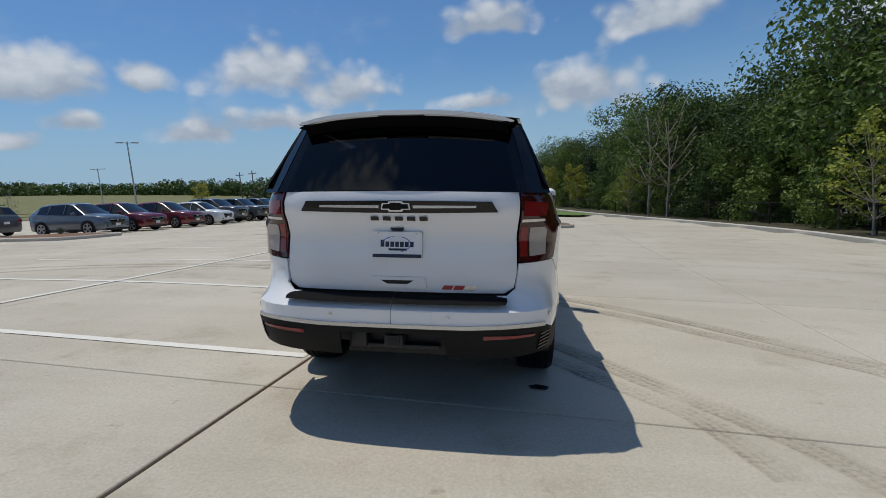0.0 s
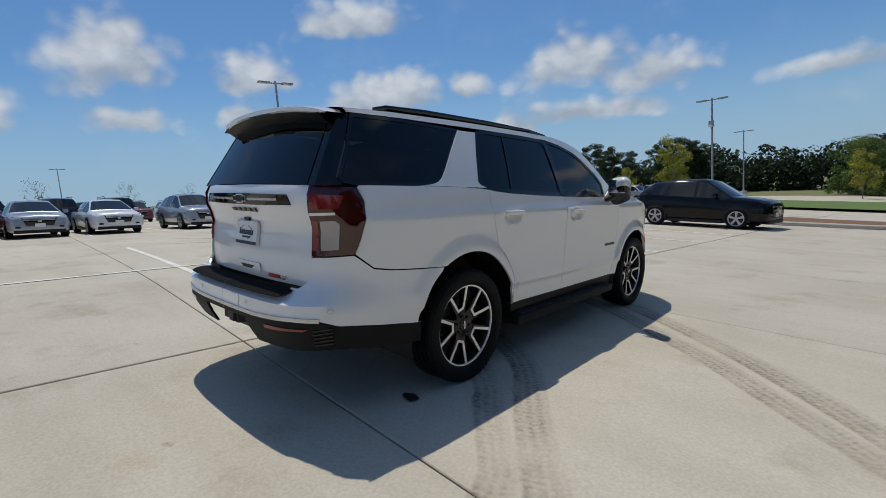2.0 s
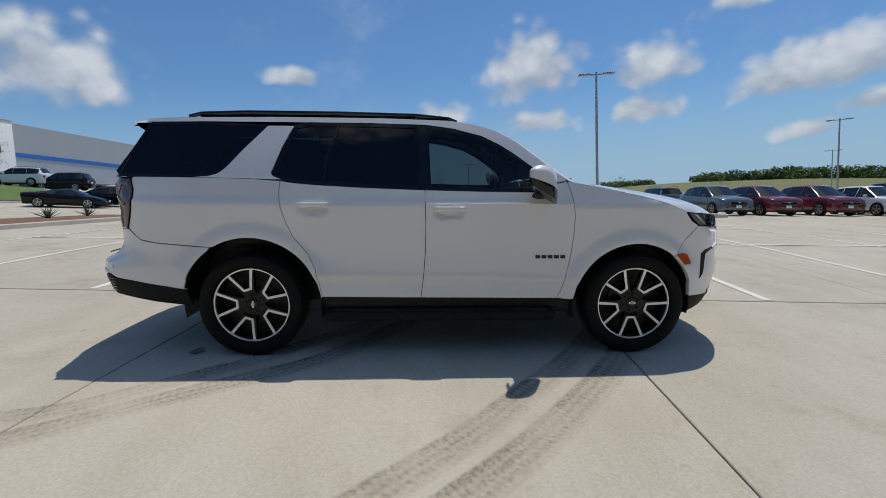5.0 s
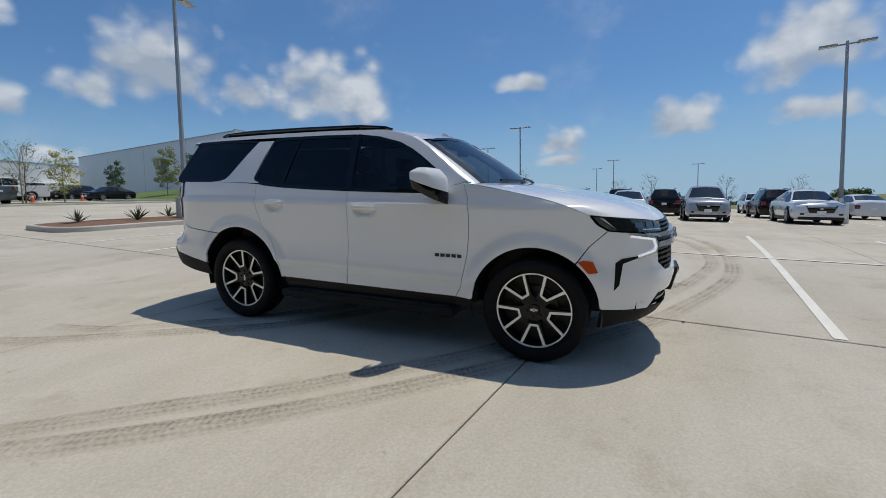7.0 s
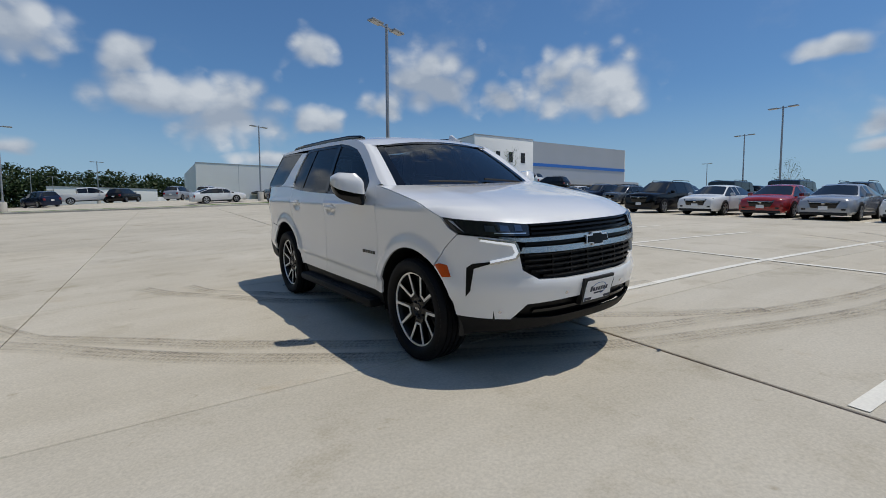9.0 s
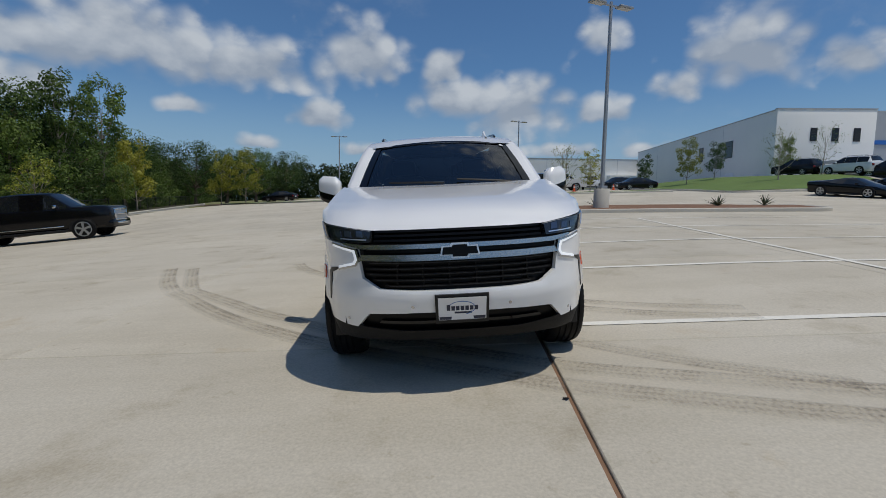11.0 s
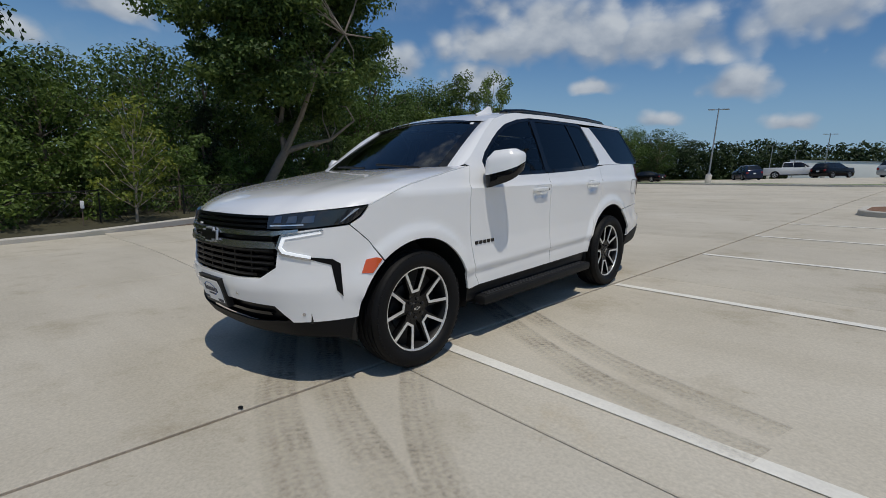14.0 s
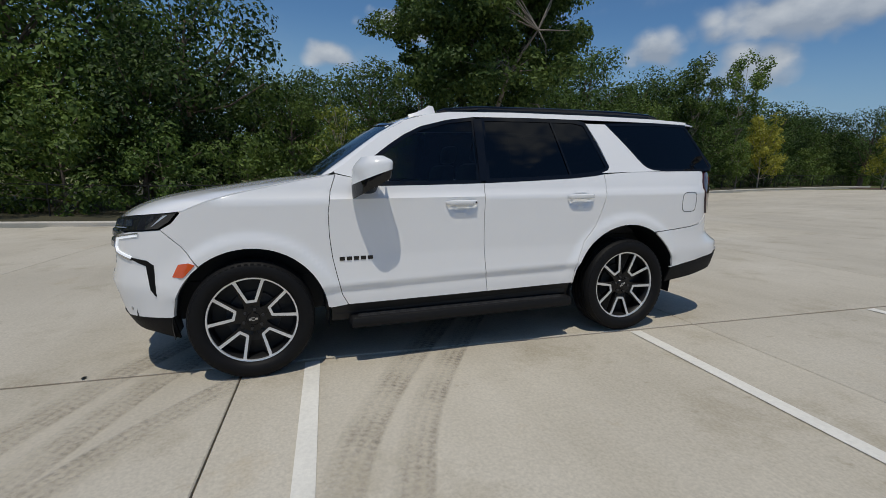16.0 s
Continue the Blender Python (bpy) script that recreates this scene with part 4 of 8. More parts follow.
EAST = -90     # nose towards +x
VEHICLES = [
    # the row that faces the car across the aisle
    ("suv", "black", -22.3, -9.4, EAST, "black three-row SUV parked nose out", "suv"),
    ("sedan", "white", -22.2, -6.4, EAST, "white sedan with black grille parked nose out", "sedan"),
    ("sedan", "bright red", -22.3, -3.7, EAST, "bright red sedan parked nose out", "sedan"),
    ("sedan", "silver", -22.2, -1.5, EAST, "silver sedan parked nose out", "sedan"),
    ("sedan", "white", -22.2, 1.0, EAST, "white sedan with dark glass parked nose out", "sedan"),
    ("suv", "silver", -22.1, 4.5, EAST, "silver compact SUV parked nose out", "suv"),
    ("sedan", "white", -22.2, 8.6, EAST, "white compact sedan parked nose out beside the island", "sedan"),
    ("suv", "steel blue", -22.0, 16.7, EAST, "blue-grey compact SUV parked nose out", "suv"),
    ("suv", "red", -21.8, 19.3, EAST, "dark red compact SUV parked nose out", "suv"),
    ("suv", "red", -21.6, 22.5, EAST, "dark red compact SUV with chrome grille", "suv"),
    ("suv", "white", -21.4, 25.6, EAST, "white compact SUV parked nose out", "suv"),
    ("pickup", "grey", -22.8, 28.8, EAST, "dark grey mid-size pickup parked nose out", "pickup"),
    ("pickup", "grey", -22.6, 31.9, EAST, "dark grey mid-size pickup with steel wheels", "pickup"),
    ("pickup", "grey", -22.4, 35.0, EAST, "dark grey mid-size pickup in a row", "pickup"),
    ("pickup", "navy", -22.2, 38.1, EAST, "dark blue pickup parked nose out", "pickup"),
    ("pickup", "white", -21.9, 42.2, EAST, "white pickup parked nose out", "pickup"),
    ("pickup", "white", -21.6, 45.6, EAST, "white pickup at the end of the row", "pickup"),
    # the row behind it
    ("boxy", "black", -30.0, -8.8, 90, "black boxy off-road SUV seen from behind", "suv"),
    ("boxy", "black", -30.2, -5.6, 90, "black boxy off-road SUV with hard top", "suv"),
    ("suv", "black", -30.0, -2.6, 90, "black SUV parked tail out", "suv"),
    ("suv", "navy", -29.8, 0.2, 90, "dark blue SUV parked tail out", "suv"),
    ("suv", "black", -29.8, 2.8, 90, "black SUV with roof rails", "suv"),
    ("suv", "black", -29.4, 8.6, 90, "black SUV parked tail out behind a white sedan", "suv"),
    ("sedan", "white", -31.5, 13.4, 90, "white sedan parked tail out", "sedan"),
    ("suv", "grey", -29.2, 17.0, 90, "dark grey SUV with tail lights showing", "suv"),
    ("suv", "navy", -31.5, 10.6, EAST, "blue SUV with bright windscreen", "suv"),
    # farther rows
    ("suv", "red", -42.0, 6.8, EAST, "red SUV in a farther row", "suv"),
    ("suv", "black", -42.0, 3.6, EAST, "black SUV in a farther row", "suv"),
    ("suv", "white", -42.0, 9.8, EAST, "white SUV in a farther row", "suv"),
    ("sedan", "navy", -42.0, 0.6, EAST, "dark blue sedan in a farther row", "sedan"),
    ("suv", "black", -42.0, -2.6, EAST, "black SUV in a farther row", "suv"),
    ("suv", "grey", -42.0, -5.8, EAST, "grey SUV in a farther row", "suv"),
    # the row south of the aisle
    ("sedan", "white", -36.5, -15.5, EAST, "white sedan parked beside an island", "sedan"),
    ("sedan", "silver", -36.5, -18.3, EAST, "silver sedan parked beside an island", "sedan"),
    ("suv", "grey", -36.8, -21.1, EAST, "grey crossover parked nose out", "suv"),
    ("suv", "navy", -36.8, -23.9, EAST, "dark blue crossover parked nose out", "suv"),
    ("sedan", "white", -37.0, -26.8, EAST, "white luxury sedan parked nose out", "sedan"),
    ("sedan", "black", -31.2, -23.6, 192, "low black sedan near the lawn", "sedan"),
    ("pickup", "white", -47.0, -21.0, 0, "white pickup parked across a raised row", "pickup"),
    ("pickup", "black", -47.5, -14.5, 0, "black pickup parked across a raised row", "pickup"),
    ("pickup", "white", -48.0, -8.0, 0, "white crew-cab pickup on a raised row", "pickup"),
    ("boxy", "black", -48.0, -27.5, 0, "black boxy SUV on a raised row", "suv"),
    # round the lawn
    ("sports", "black", -28.2, -24.3, 18, "low black sports car beside the lawn", "sports car"),
    ("suv", "white", -40.8, -37.8, 192, "white three-row SUV parked by the showroom", "suv"),
    ("suv", "black", -41.8, -34.6, 192, "black SUV parked by the showroom", "suv"),
    ("suv", "black", -39.4, -42.6, 192, "black SUV by the showroom beside a white one", "suv"),
    # across the drive to the south
    ("pickup", "grey", -11.2, -40.3, 188, "dark grey crew-cab pickup seen from behind", "pickup"),
    ("pickup", "white", -14.5, -45.0, -95, "white pickup parked crosswise", "pickup"),
    ("sedan", "white", -6.0, -45.2, 100, "white sedan parked along the drive", "sedan"),
    ("pickup", "white", -19.5, -58.0, -20, "white pickup parked by the workshop", "pickup"),
    ("pickup", "white", -23.0, -58.5, -20, "white pickup in a row by the workshop", "pickup"),
    ("suv", "black", -26.5, -58.0, -70, "black SUV by the workshop", "suv"),
    ("sedan", "black", -25.0, -49.0, -80, "black coupe beside an orange cone", "sedan"),
    ("suv", "white", -8.0, -62.0, 150, "white SUV in a far row", "suv"),
    ("suv", "silver", -4.6, -62.0, 150, "silver SUV in a far row", "suv"),
    ("suv", "navy", 8.6, -62.0, -150, "dark blue SUV in a far row", "suv"),
    ("pickup", "white", 4.6, -66.0, 95, "white pickup in a far row", "pickup"),
    ("suv", "black", 1.0, -66.0, 150, "black SUV in a far row", "suv"),
    ("sedan", "black", 21.0, -64.0, -100, "dark sedan parked by yellow trees", "sedan"),
    # to the east and north
    ("pickup", "black", 15.55, -13.9, 104, "black crew-cab pickup with chrome grille by the kerb", "pickup"),
    ("suv", "black", -1.7, 15.4, -97, "black compact SUV with bright alloy wheels", "suv"),
    ("pickup", "silver", -13.5, 46.5, -100, "silver pickup in a far row", "pickup"),
    ("pickup", "white", -17.0, 48.5, -100, "white pickup in a far row", "pickup"),
]


def hill(x, y):
    """The lawn's rise over the ground, up to the parking before the showroom."""
    return 0.16 + 1.35 * max(0.0, min(1.0, (-26.5 - x) / 10)) * max(0.0, min(1.0, (-30.5 - y) / 6))


for kind, color, x, y, hd, label, cat in VEHICLES:
    vehicle("crossover" if kind == "suv" and "compact" in label else kind, color, x, y, hd, label, cat, CHROME if "bright" in label or "steel" in label else None, size=1.02 if "nose out" in label and "compact" in label and cat == "suv" else 1.04 if "compact" in label else 1.0, lift=hill(x, y) if "by the showroom" in label else 0.0)


# ---------------------------------------------------------------- lamp posts
def lamp_post(x, y, heading=0, height=8.0, arms=2, foot=True):
    g = thing("lamp_post", upright(x, y, heading), "grey square-section lamp post with flat LED heads on a concrete foot", "lamp post", "lamp posts of the lot")
    if foot:
        bm = bmesh.new()
        revolve(bm, [(-0.15, 0.30), (0.86, 0.30), (0.90, 0.27), (0.90, 0.01)], 24, "z")
        part("foot", bm, KERB, g, "round concrete foot")
        part("base_cover", boxes((-0.15, 0.15, -0.15, 0.15, 0.90, 1.02), bevel=0.02), METAL_GREY, g)
    bm = bmesh.new()
    tube(bm, [(0, 0, 0.0 if not foot else 0.9), (0, 0, height)], [0.085, 0.06], 8)
    part("pole", bm, METAL_GREY, g)
    for s in ((1, -1) if arms == 2 else (1,)):
        part("arm", boxes((s * 0.02, s * 0.42, -0.03, 0.03, height - 0.16, height - 0.10)) if s > 0 else boxes((-0.42, -0.02, -0.03, 0.03, height - 0.16, height - 0.10)), METAL_GREY, g)
        bm = boxes((0.34, 0.98, -0.17, 0.17, height - 0.15, height - 0.07), bevel=0.02)
        o = part("lamp_head", bm, METAL_GREY, g)
        o.matrix_local = Matrix.Rotation(0 if s > 0 else math.pi, 4, "Z")
        lens = part("lens", boxes((0.40, 0.92, -0.12, 0.12, height - 0.165, height - 0.151)), LAMP_CLEAR, o)
    return g


# x, y, heading of the arms, height
POSTS = [(-6.85, -12.9, 20, 8.0), (-22.0, 9.9, 80, 8.0), (-37.0, 38.0, 50, 8.2), (10.5, -53, 0, 7.8), (-10.2, -46, 20, 7.7), (-39.5, -9.5, 90, 7.8), (-53.0, -17.4, 90, 7.5), (-77, -4.0, 90, 7.8), (-92, -8.3, 90, 7.6), (-90, 9.1, 90, 8.0),
         (3.9, -95, 0, 7.2), (15.0, -120, 0, 7.4), (13.0, -140, 0, 7.4), (-5.6, 34.0, 0, 7.7), (-8.6, 61.5, 0, 8.0), (-94, -40, 90, 7.4), (-62, 60, 40, 8.0)]
for x, y, hd, tall in POSTS:
    lamp_post(x, y, hd, tall)


# ---------------------------------------------------------------- islands
def island(name, s0, s1, q0, q1, fill, fill_label, label, r=0.9):
    pts = []
    for cs, cq, a0 in ((s1 - r, q1 - r, 0), (s0 + r, q1 - r, 90), (s0 + r, q0 + r, 180), (s1 - r, q0 + r, 270)):
        for k in range(7):
            a = radians(a0 + 15 * k)
            pts.append((cs + r * math.cos(a), cq + r * math.sin(a)))
    world = [lot(*p) for p in pts]
    ring = dense(world + [world[0]], 1.2)
    isl = tagged(new(name), label, "island", kind="structure")
    kerb("kerb", ring, 0.16, 0.15, "", isl)
    bm = bmesh.new()
    c = lot((s0 + s1) / 2, (q0 + q1) / 2)
    def up(p, f, hgt):
        x, y = c[0] + (p[0] - c[0]) * f, c[1] + (p[1] - c[1]) * f
        return bm.verts.new((x, y, lie(x, y) + hgt + 0.03 * noise.noise((x * 0.8, y * 0.8, 0))))
    rings = [[up(p, f, 0.12 + 0.12 * (1 - f)) for p in ring[:-1]] for f in (1.0, 0.8, 0.55, 0.3, 0.08)]
    n = len(ring) - 1
    for a, b in zip(rings, rings[1:]):
        for k in range(n):
            bm.faces.new((a[k], a[(k + 1) % n], b[(k + 1) % n], b[k]))
    bm.faces.new(rings[-1])
    bmesh.ops.recalc_face_normals(bm, faces=bm.faces)
    part("bed", bm, fill, isl, fill_label)
    return isl


island("island_south", -13.6, -0.9, -15.4, -12.5, MULCH, "reddish bark mulch bed", "long kerbed planting island with bark mulch")
island("island_west", -23.0, -17.9, 10.4, 13.6, MULCH, "bark mulch bed", "kerbed island between parked cars")
island("island_north", -3.0, 3.2, 17.6, 20.6, MULCH, "bark mulch bed", "kerbed island with bark mulch beside a black car")
island("island_aisle", -34.0, -23.5, -15.6, -13.0, MULCH, "bark mulch bed", "kerbed island at the end of a row")
# ---------------------------------------------------------------- the white SUV
def pearl_paint():
    m = material("pearl_white_paint", (0.83, 0.83, 0.825), 0.24, coat=1.0, vary=0.012, scale=1.5)
    return m


PEARL = pearl_paint()
GLASS_TINT = see_through("privacy_glass", (0.020, 0.022, 0.026))
GLASS_CLEAR = see_through("light_tinted_glass", (0.30, 0.34, 0.35))
GLASS_SCREEN = see_through("windscreen_glass", (0.34, 0.38, 0.39), ior=2.0)
CABIN = material("cabin_black", (0.012, 0.012, 0.013), 0.8)
LEATHER = material("black_leather", (0.022, 0.021, 0.022), 0.5, vary=0.1, bump=0.2)
MACHINED = material("machined_alloy", (0.80, 0.81, 0.82), 0.34, metal=0.75)
GRILLE_BLACK = material("black_grille_plastic", (0.004, 0.004, 0.0045), 0.32, spec=0.16)
SPOKE_BLACK = material("black_wheel_lacquer", (0.005, 0.005, 0.0055), 0.18, spec=0.3)
SATIN = material("satin_chrome", (0.55, 0.56, 0.58), 0.26, metal=1.0)
AMBER = material("amber_lens", (0.62, 0.09, 0.015), 0.12, coat=0.6)
LAMP_DARK = material("smoked_lens", (0.018, 0.020, 0.024), 0.05, coat=0.7)
LAMP_SMOKE_RED = material("smoked_red_lens", (0.05, 0.004, 0.005), 0.05, coat=0.6)
LAMP_WHITE = material("reverse_lens", (0.42, 0.37, 0.33), 0.12, coat=0.7)
LIGHT_BLUE_CHROME = material("projector_chrome", (0.11, 0.14, 0.19), 0.10, metal=0.7)
STEP_PAD = material("step_pad_plastic", (0.006, 0.006, 0.0065), 0.8, spec=0.08)
STEP_RUBBER = material("ribbed_rubber", (0.02, 0.02, 0.021), 0.7, bump=0.4)
RED_BADGE = material("red_badge", (0.45, 0.03, 0.03), 0.3)
DUST_BLACK = material("textured_black_plastic", (0.009, 0.009, 0.0095), 0.6, spec=0.2, vary=0.2, scale=3, bump=0.15, bump_scale=200)
# lamp blades with white-blue glints put into their pale colour
BLADE_GLINT = material("bright_lamp_blade", (0.62, 0.70, 0.82), 0.12, metal=0.6)
DRL = bpy.data.materials.new("running_light")
DRL.use_nodes = True
DRL.node_tree.nodes["Principled BSDF"].inputs["Base Color"].default_value = (0.85, 0.87, 0.9, 1)
DRL.node_tree.nodes["Principled BSDF"].inputs["Emission Color"].default_value = (0.92, 0.96, 1, 1)
DRL.node_tree.nodes["Principled BSDF"].inputs["Emission Strength"].default_value = 0.55

suv = thing("large_suv", TILT, "pearl white full-size SUV with black trim and tinted glass", "suv")

# plan outline of the right half, from the middle of the tail to the middle of the nose
PLAN = [(0, -2.66), (0.35, -2.655), (0.62, -2.63), (0.775, -2.575), (0.882, -2.475), (0.952, -2.30), (0.980, -2.05), (0.985, -1.6), (0.99, -0.8), (0.99, 0.0), (0.99, 0.9),
        (0.985, 1.5), (0.965, 1.80), (0.915, 2.02), (0.82, 2.19), (0.66, 2.33), (0.40, 2.425), (0.18, 2.45), (0, 2.455)]


def smooth_line(pts, n=10):
    out = []
    for i in range(len(pts) - 1):
        p = [Vector(pts[max(0, min(len(pts) - 1, i + k))]) for k in (-1, 0, 1, 2)]
        for j in range(n):
            t = j / n
            out.append(0.5 * ((2 * p[1]) + (p[2] - p[0]) * t + (2 * p[0] - 5 * p[1] + 4 * p[2] - p[3]) * t * t + (3 * p[1] - p[0] - 3 * p[2] + p[3]) * t ** 3))
    return out + [Vector(pts[-1])]


RING = smooth_line(PLAN)
ARC = [0.0]
for a, b in zip(RING, RING[1:]):
    ARC.append(ARC[-1] + (b - a).length)
zero = next(i for i, p in enumerate(RING) if p.y >= 0)
ARC = np.array([a - ARC[zero] for a in ARC])
RX, RY = np.array([p.x for p in RING]), np.array([p.y for p in RING])
V_TAIL, V_NOSE = float(ARC[0]), float(ARC[-1])


def fx(x):
    """The place along the ring of a point x off the middle of the nose."""
    k = [i for i in range(len(RX)) if RY[i] > 1.0]
    return float(np.interp(-x, -RX[k], ARC[k]))


def bx(x):
    """The place along the ring of a point x off the middle of the tail."""
    k = [i for i in range(len(RX)) if RY[i] < -1.0]
    return float(np.interp(x, RX[k], ARC[k]))


def sy(y):
    return float(np.interp(y, RY, ARC))


SIDE_Z = ([0.25, 0.40, 0.46, 0.53, 0.575, 0.615, 0.66, 0.80, 1.00, 1.17, 1.205, 1.23, 1.31, 1.39], [-0.07, -0.032, -0.016, -0.013, -0.016, 0.004, -0.002, -0.008, 0.0, 0.008, 0.010, -0.012, -0.030, -0.055])
HANDLES = [(-1.007, 1.176), (0.02, 1.150)]
NOSE_Z = ([0.28, 0.36, 0.44, 0.52, 0.60, 0.665, 0.72, 0.90, 1.00, 1.06, 1.10, 1.15], [-0.16, -0.07, -0.022, -0.004, 0.012, 0.036, 0.010, 0.0, -0.018, -0.040, -0.060, -0.09])
GATE_Z = ([0.78, 0.90, 1.00, 1.13, 1.20, 1.24, 1.34, 1.40], [-0.04, -0.035, -0.040, -0.058, -0.040, -0.012, -0.006, -0.04])
BUMP_Z = ([0.42, 0.50, 0.58, 0.64, 0.755, 0.780, 0.798, 0.86, 1.02], [0.05, 0.10, 0.135, 0.145, 0.142, 0.128, 0.02, -0.02, -0.03])
ARCHES = [(1.50, 0.40, 0.492), (-1.505, 0.405, 0.53)]


def skin(v, z, off=0.0, tail=GATE_Z, flare=True):
    """The body's surface on the right side: place along the ring, height, and distance out of it."""
    x, y = float(np.interp(v, ARC, RX)), float(np.interp(v, ARC, RY))
    e = 0.01
    tx = float(np.interp(v + e, ARC, RX) - np.interp(v - e, ARC, RX))
    ty = float(np.interp(v + e, ARC, RY) - np.interp(v - e, ARC, RY))
    l = math.hypot(tx, ty) or 1
    nx, ny = ty / l, -tx / l
    d = nx * nx * float(np.interp(z - (0.018 * max(-1.5, min(1.0, -v)) if z < 0.7 else 0), *SIDE_Z)) + off
    for hy, hz in HANDLES:
        q = ((v - hy + 0.005) / 0.112) ** 2 + ((z - hz + 0.014) / 0.050) ** 2
        if q < 1 and abs(off) < 0.02:
            d -= 0.024 * min(1.0, 2.2 * (1 - q))
    if ny > 0:
        d += ny * ny * float(np.interp(z, *NOSE_Z))
    else:
        d += ny * ny * float(np.interp(z, *tail))
    if flare:
        for cy, cz, r in ARCHES:
            q = math.hypot(v - cy, z - cz) - r
            if -0.1 < q < 0.13 and z > 0.42:
                d += 0.022 * (1 if q < 0.05 else max(0.0, 1 - (q - 0.05) / 0.055)) * min(1.0, (z - 0.42) / 0.25)
    return Vector((x + nx * d, y + ny * d, z))


def shrink(poly, g):
    """A polygon moved in by g."""
    area = sum(a[0] * b[1] - b[0] * a[1] for a, b in zip(poly, poly[1:] + poly[:1]))
    s = 1 if area > 0 else -1
    out = []
    n = len(poly)
    for i in range(n):
        a, b, c = Vector(poly[i - 1]), Vector(poly[i]), Vector(poly[(i + 1) % n])
        d1, d2 = (b - a), (c - b)
        if d1.length < 1e-6 or d2.length < 1e-6:
            out.append(tuple(b))
            continue
        n1, n2 = Vector((-d1.y, d1.x)).normalized() * s, Vector((-d2.y, d2.x)).normalized() * s
        m = n1 + n2
        if m.length < 1e-3:
            out.append(tuple(b + n1 * g))
            continue
        m.normalize()
        out.append(tuple(b + m * (g / max(0.4, m.dot(n1)))))
    return out


def sheet(poly, mapper, step=0.07, depth=0.018, gap=0.0025, both=False, whole=False, crown=0.0):
    """A panel: a flat outline, cut into cells, laid on a surface by mapper(u, w, off), with turned-in edges. both: with its mirror image, in one mesh."""
    poly = shrink(poly, gap) if gap else poly
    bm = bmesh.new()
    vs = [bm.verts.new((u, w, 0)) for u, w in poly]
    bm.faces.new(vs)
    us, ws = [p[0] for p in poly], [p[1] for p in poly]
    for lo, hi, no in ((min(us), max(us), (1, 0, 0)), (min(ws), max(ws), (0, 1, 0))):
        k = int((hi - lo) / step)
        for i in range(1, k + 1):
            c = lo + (hi - lo) * i / (k + 1)
            bmesh.ops.bisect_plane(bm, geom=bm.verts[:] + bm.edges[:] + bm.faces[:], plane_co=(c * no[0], c * no[1], 0), plane_no=no, dist=1e-5)
    bmesh.ops.triangulate(bm, faces=[f for f in bm.faces if len(f.verts) > 4])
    rim = [e for e in bm.edges if len(e.link_faces) == 1]
    rim_v = {v for e in rim for v in e.verts}
    flat = {v: (v.co.x, v.co.y) for v in bm.verts}
    inner = {}
    for v in list(rim_v):
        w = bm.verts.new(v.co)
        flat[w] = flat[v]
        inner[v] = w
    for e in rim:
        a, b = e.verts
        if whole and abs(a.co.x - whole[0]) < 1e-3 and abs(b.co.x - whole[0]) < 1e-3:
            continue
        bm.faces.new((a, b, inner[b], inner[a]))
    for v, w in inner.items():
        w.co = mapper(*flat[w], -depth)
    for v in flat:
        if v not in inner.values():
            v.co = mapper(*flat[v], 0.0)
    loose = [v for v in bm.verts if not v.link_faces]
    bmesh.ops.delete(bm, geom=loose, context="VERTS")
    bmesh.ops.recalc_face_normals(bm, faces=bm.faces)
    # turn the faces outwards
    c = sum((f.calc_center_median() for f in bm.faces), Vector()) / len(bm.faces)
    s = sum(f.normal.dot(f.calc_center_median() - Vector((0, f.calc_center_median().y * 0.6, 0.8))) * f.calc_area() for f in bm.faces)
    if s < 0:
        bmesh.ops.reverse_faces(bm, faces=bm.faces)
    if both:
        mirror_in(bm)
    return bm


def mirror_in(bm):
    d = bmesh.ops.duplicate(bm, geom=bm.verts[:] + bm.edges[:] + bm.faces[:])
    nv = [g for g in d["geom"] if isinstance(g, bmesh.types.BMVert)]
    nf = [g for g in d["geom"] if isinstance(g, bmesh.types.BMFace)]
    for v in nv:
        v.co.x = -v.co.x
    bmesh.ops.reverse_faces(bm, faces=nf)
    bmesh.ops.remove_doubles(bm, verts=bm.verts, dist=0.0015)


def pair(name, make, mat, parent=suv, label=""):
    """A part of the right side and its mirror image on the left."""
    obs = []
    for side in (1, -1):
        bm = make()
        if side < 0:
            for v in bm.verts:
                v.co.x = -v.co.x
            bmesh.ops.reverse_faces(bm, faces=bm.faces)
        obs.append(part(name, bm, mat, parent, label))
    return obs


def on_skin(tail=GATE_Z, off=0.0, flare=True):
    return lambda u, w, o: skin(u, w, off + o, tail, flare)


def arch(i, a0, a1, n=18, grow=0.0):
    cy, cz, r = ARCHES[i]
    return [(cy + (r + grow) * math.cos(radians(a0 + (a1 - a0) * k / n)), cz + (r + grow) * math.sin(radians(a0 + (a1 - a0) * k / n))) for k in range(n + 1)]


REAR_GAP = [(-1.262, 1.362), (-1.27, 1.273), (-1.255, 1.17), (-1.231, 1.086), (-1.175, 0.945), (-1.065, 0.82), (-1.01, 0.70), (-0.985, 0.58), (-0.968, 0.470)]
MID_GAP = [(-0.172, 1.300), (-0.164, 1.05), (-0.166, 0.848), (-0.180, 0.65), (-0.202, 0.462)]
FRONT_GAP = [(0.925, 1.372), (0.966, 1.256), (0.987, 1.107), (0.984, 0.95), (0.968, 0.80), (0.941, 0.667), (0.910, 0.531), (0.868, 0.455)]

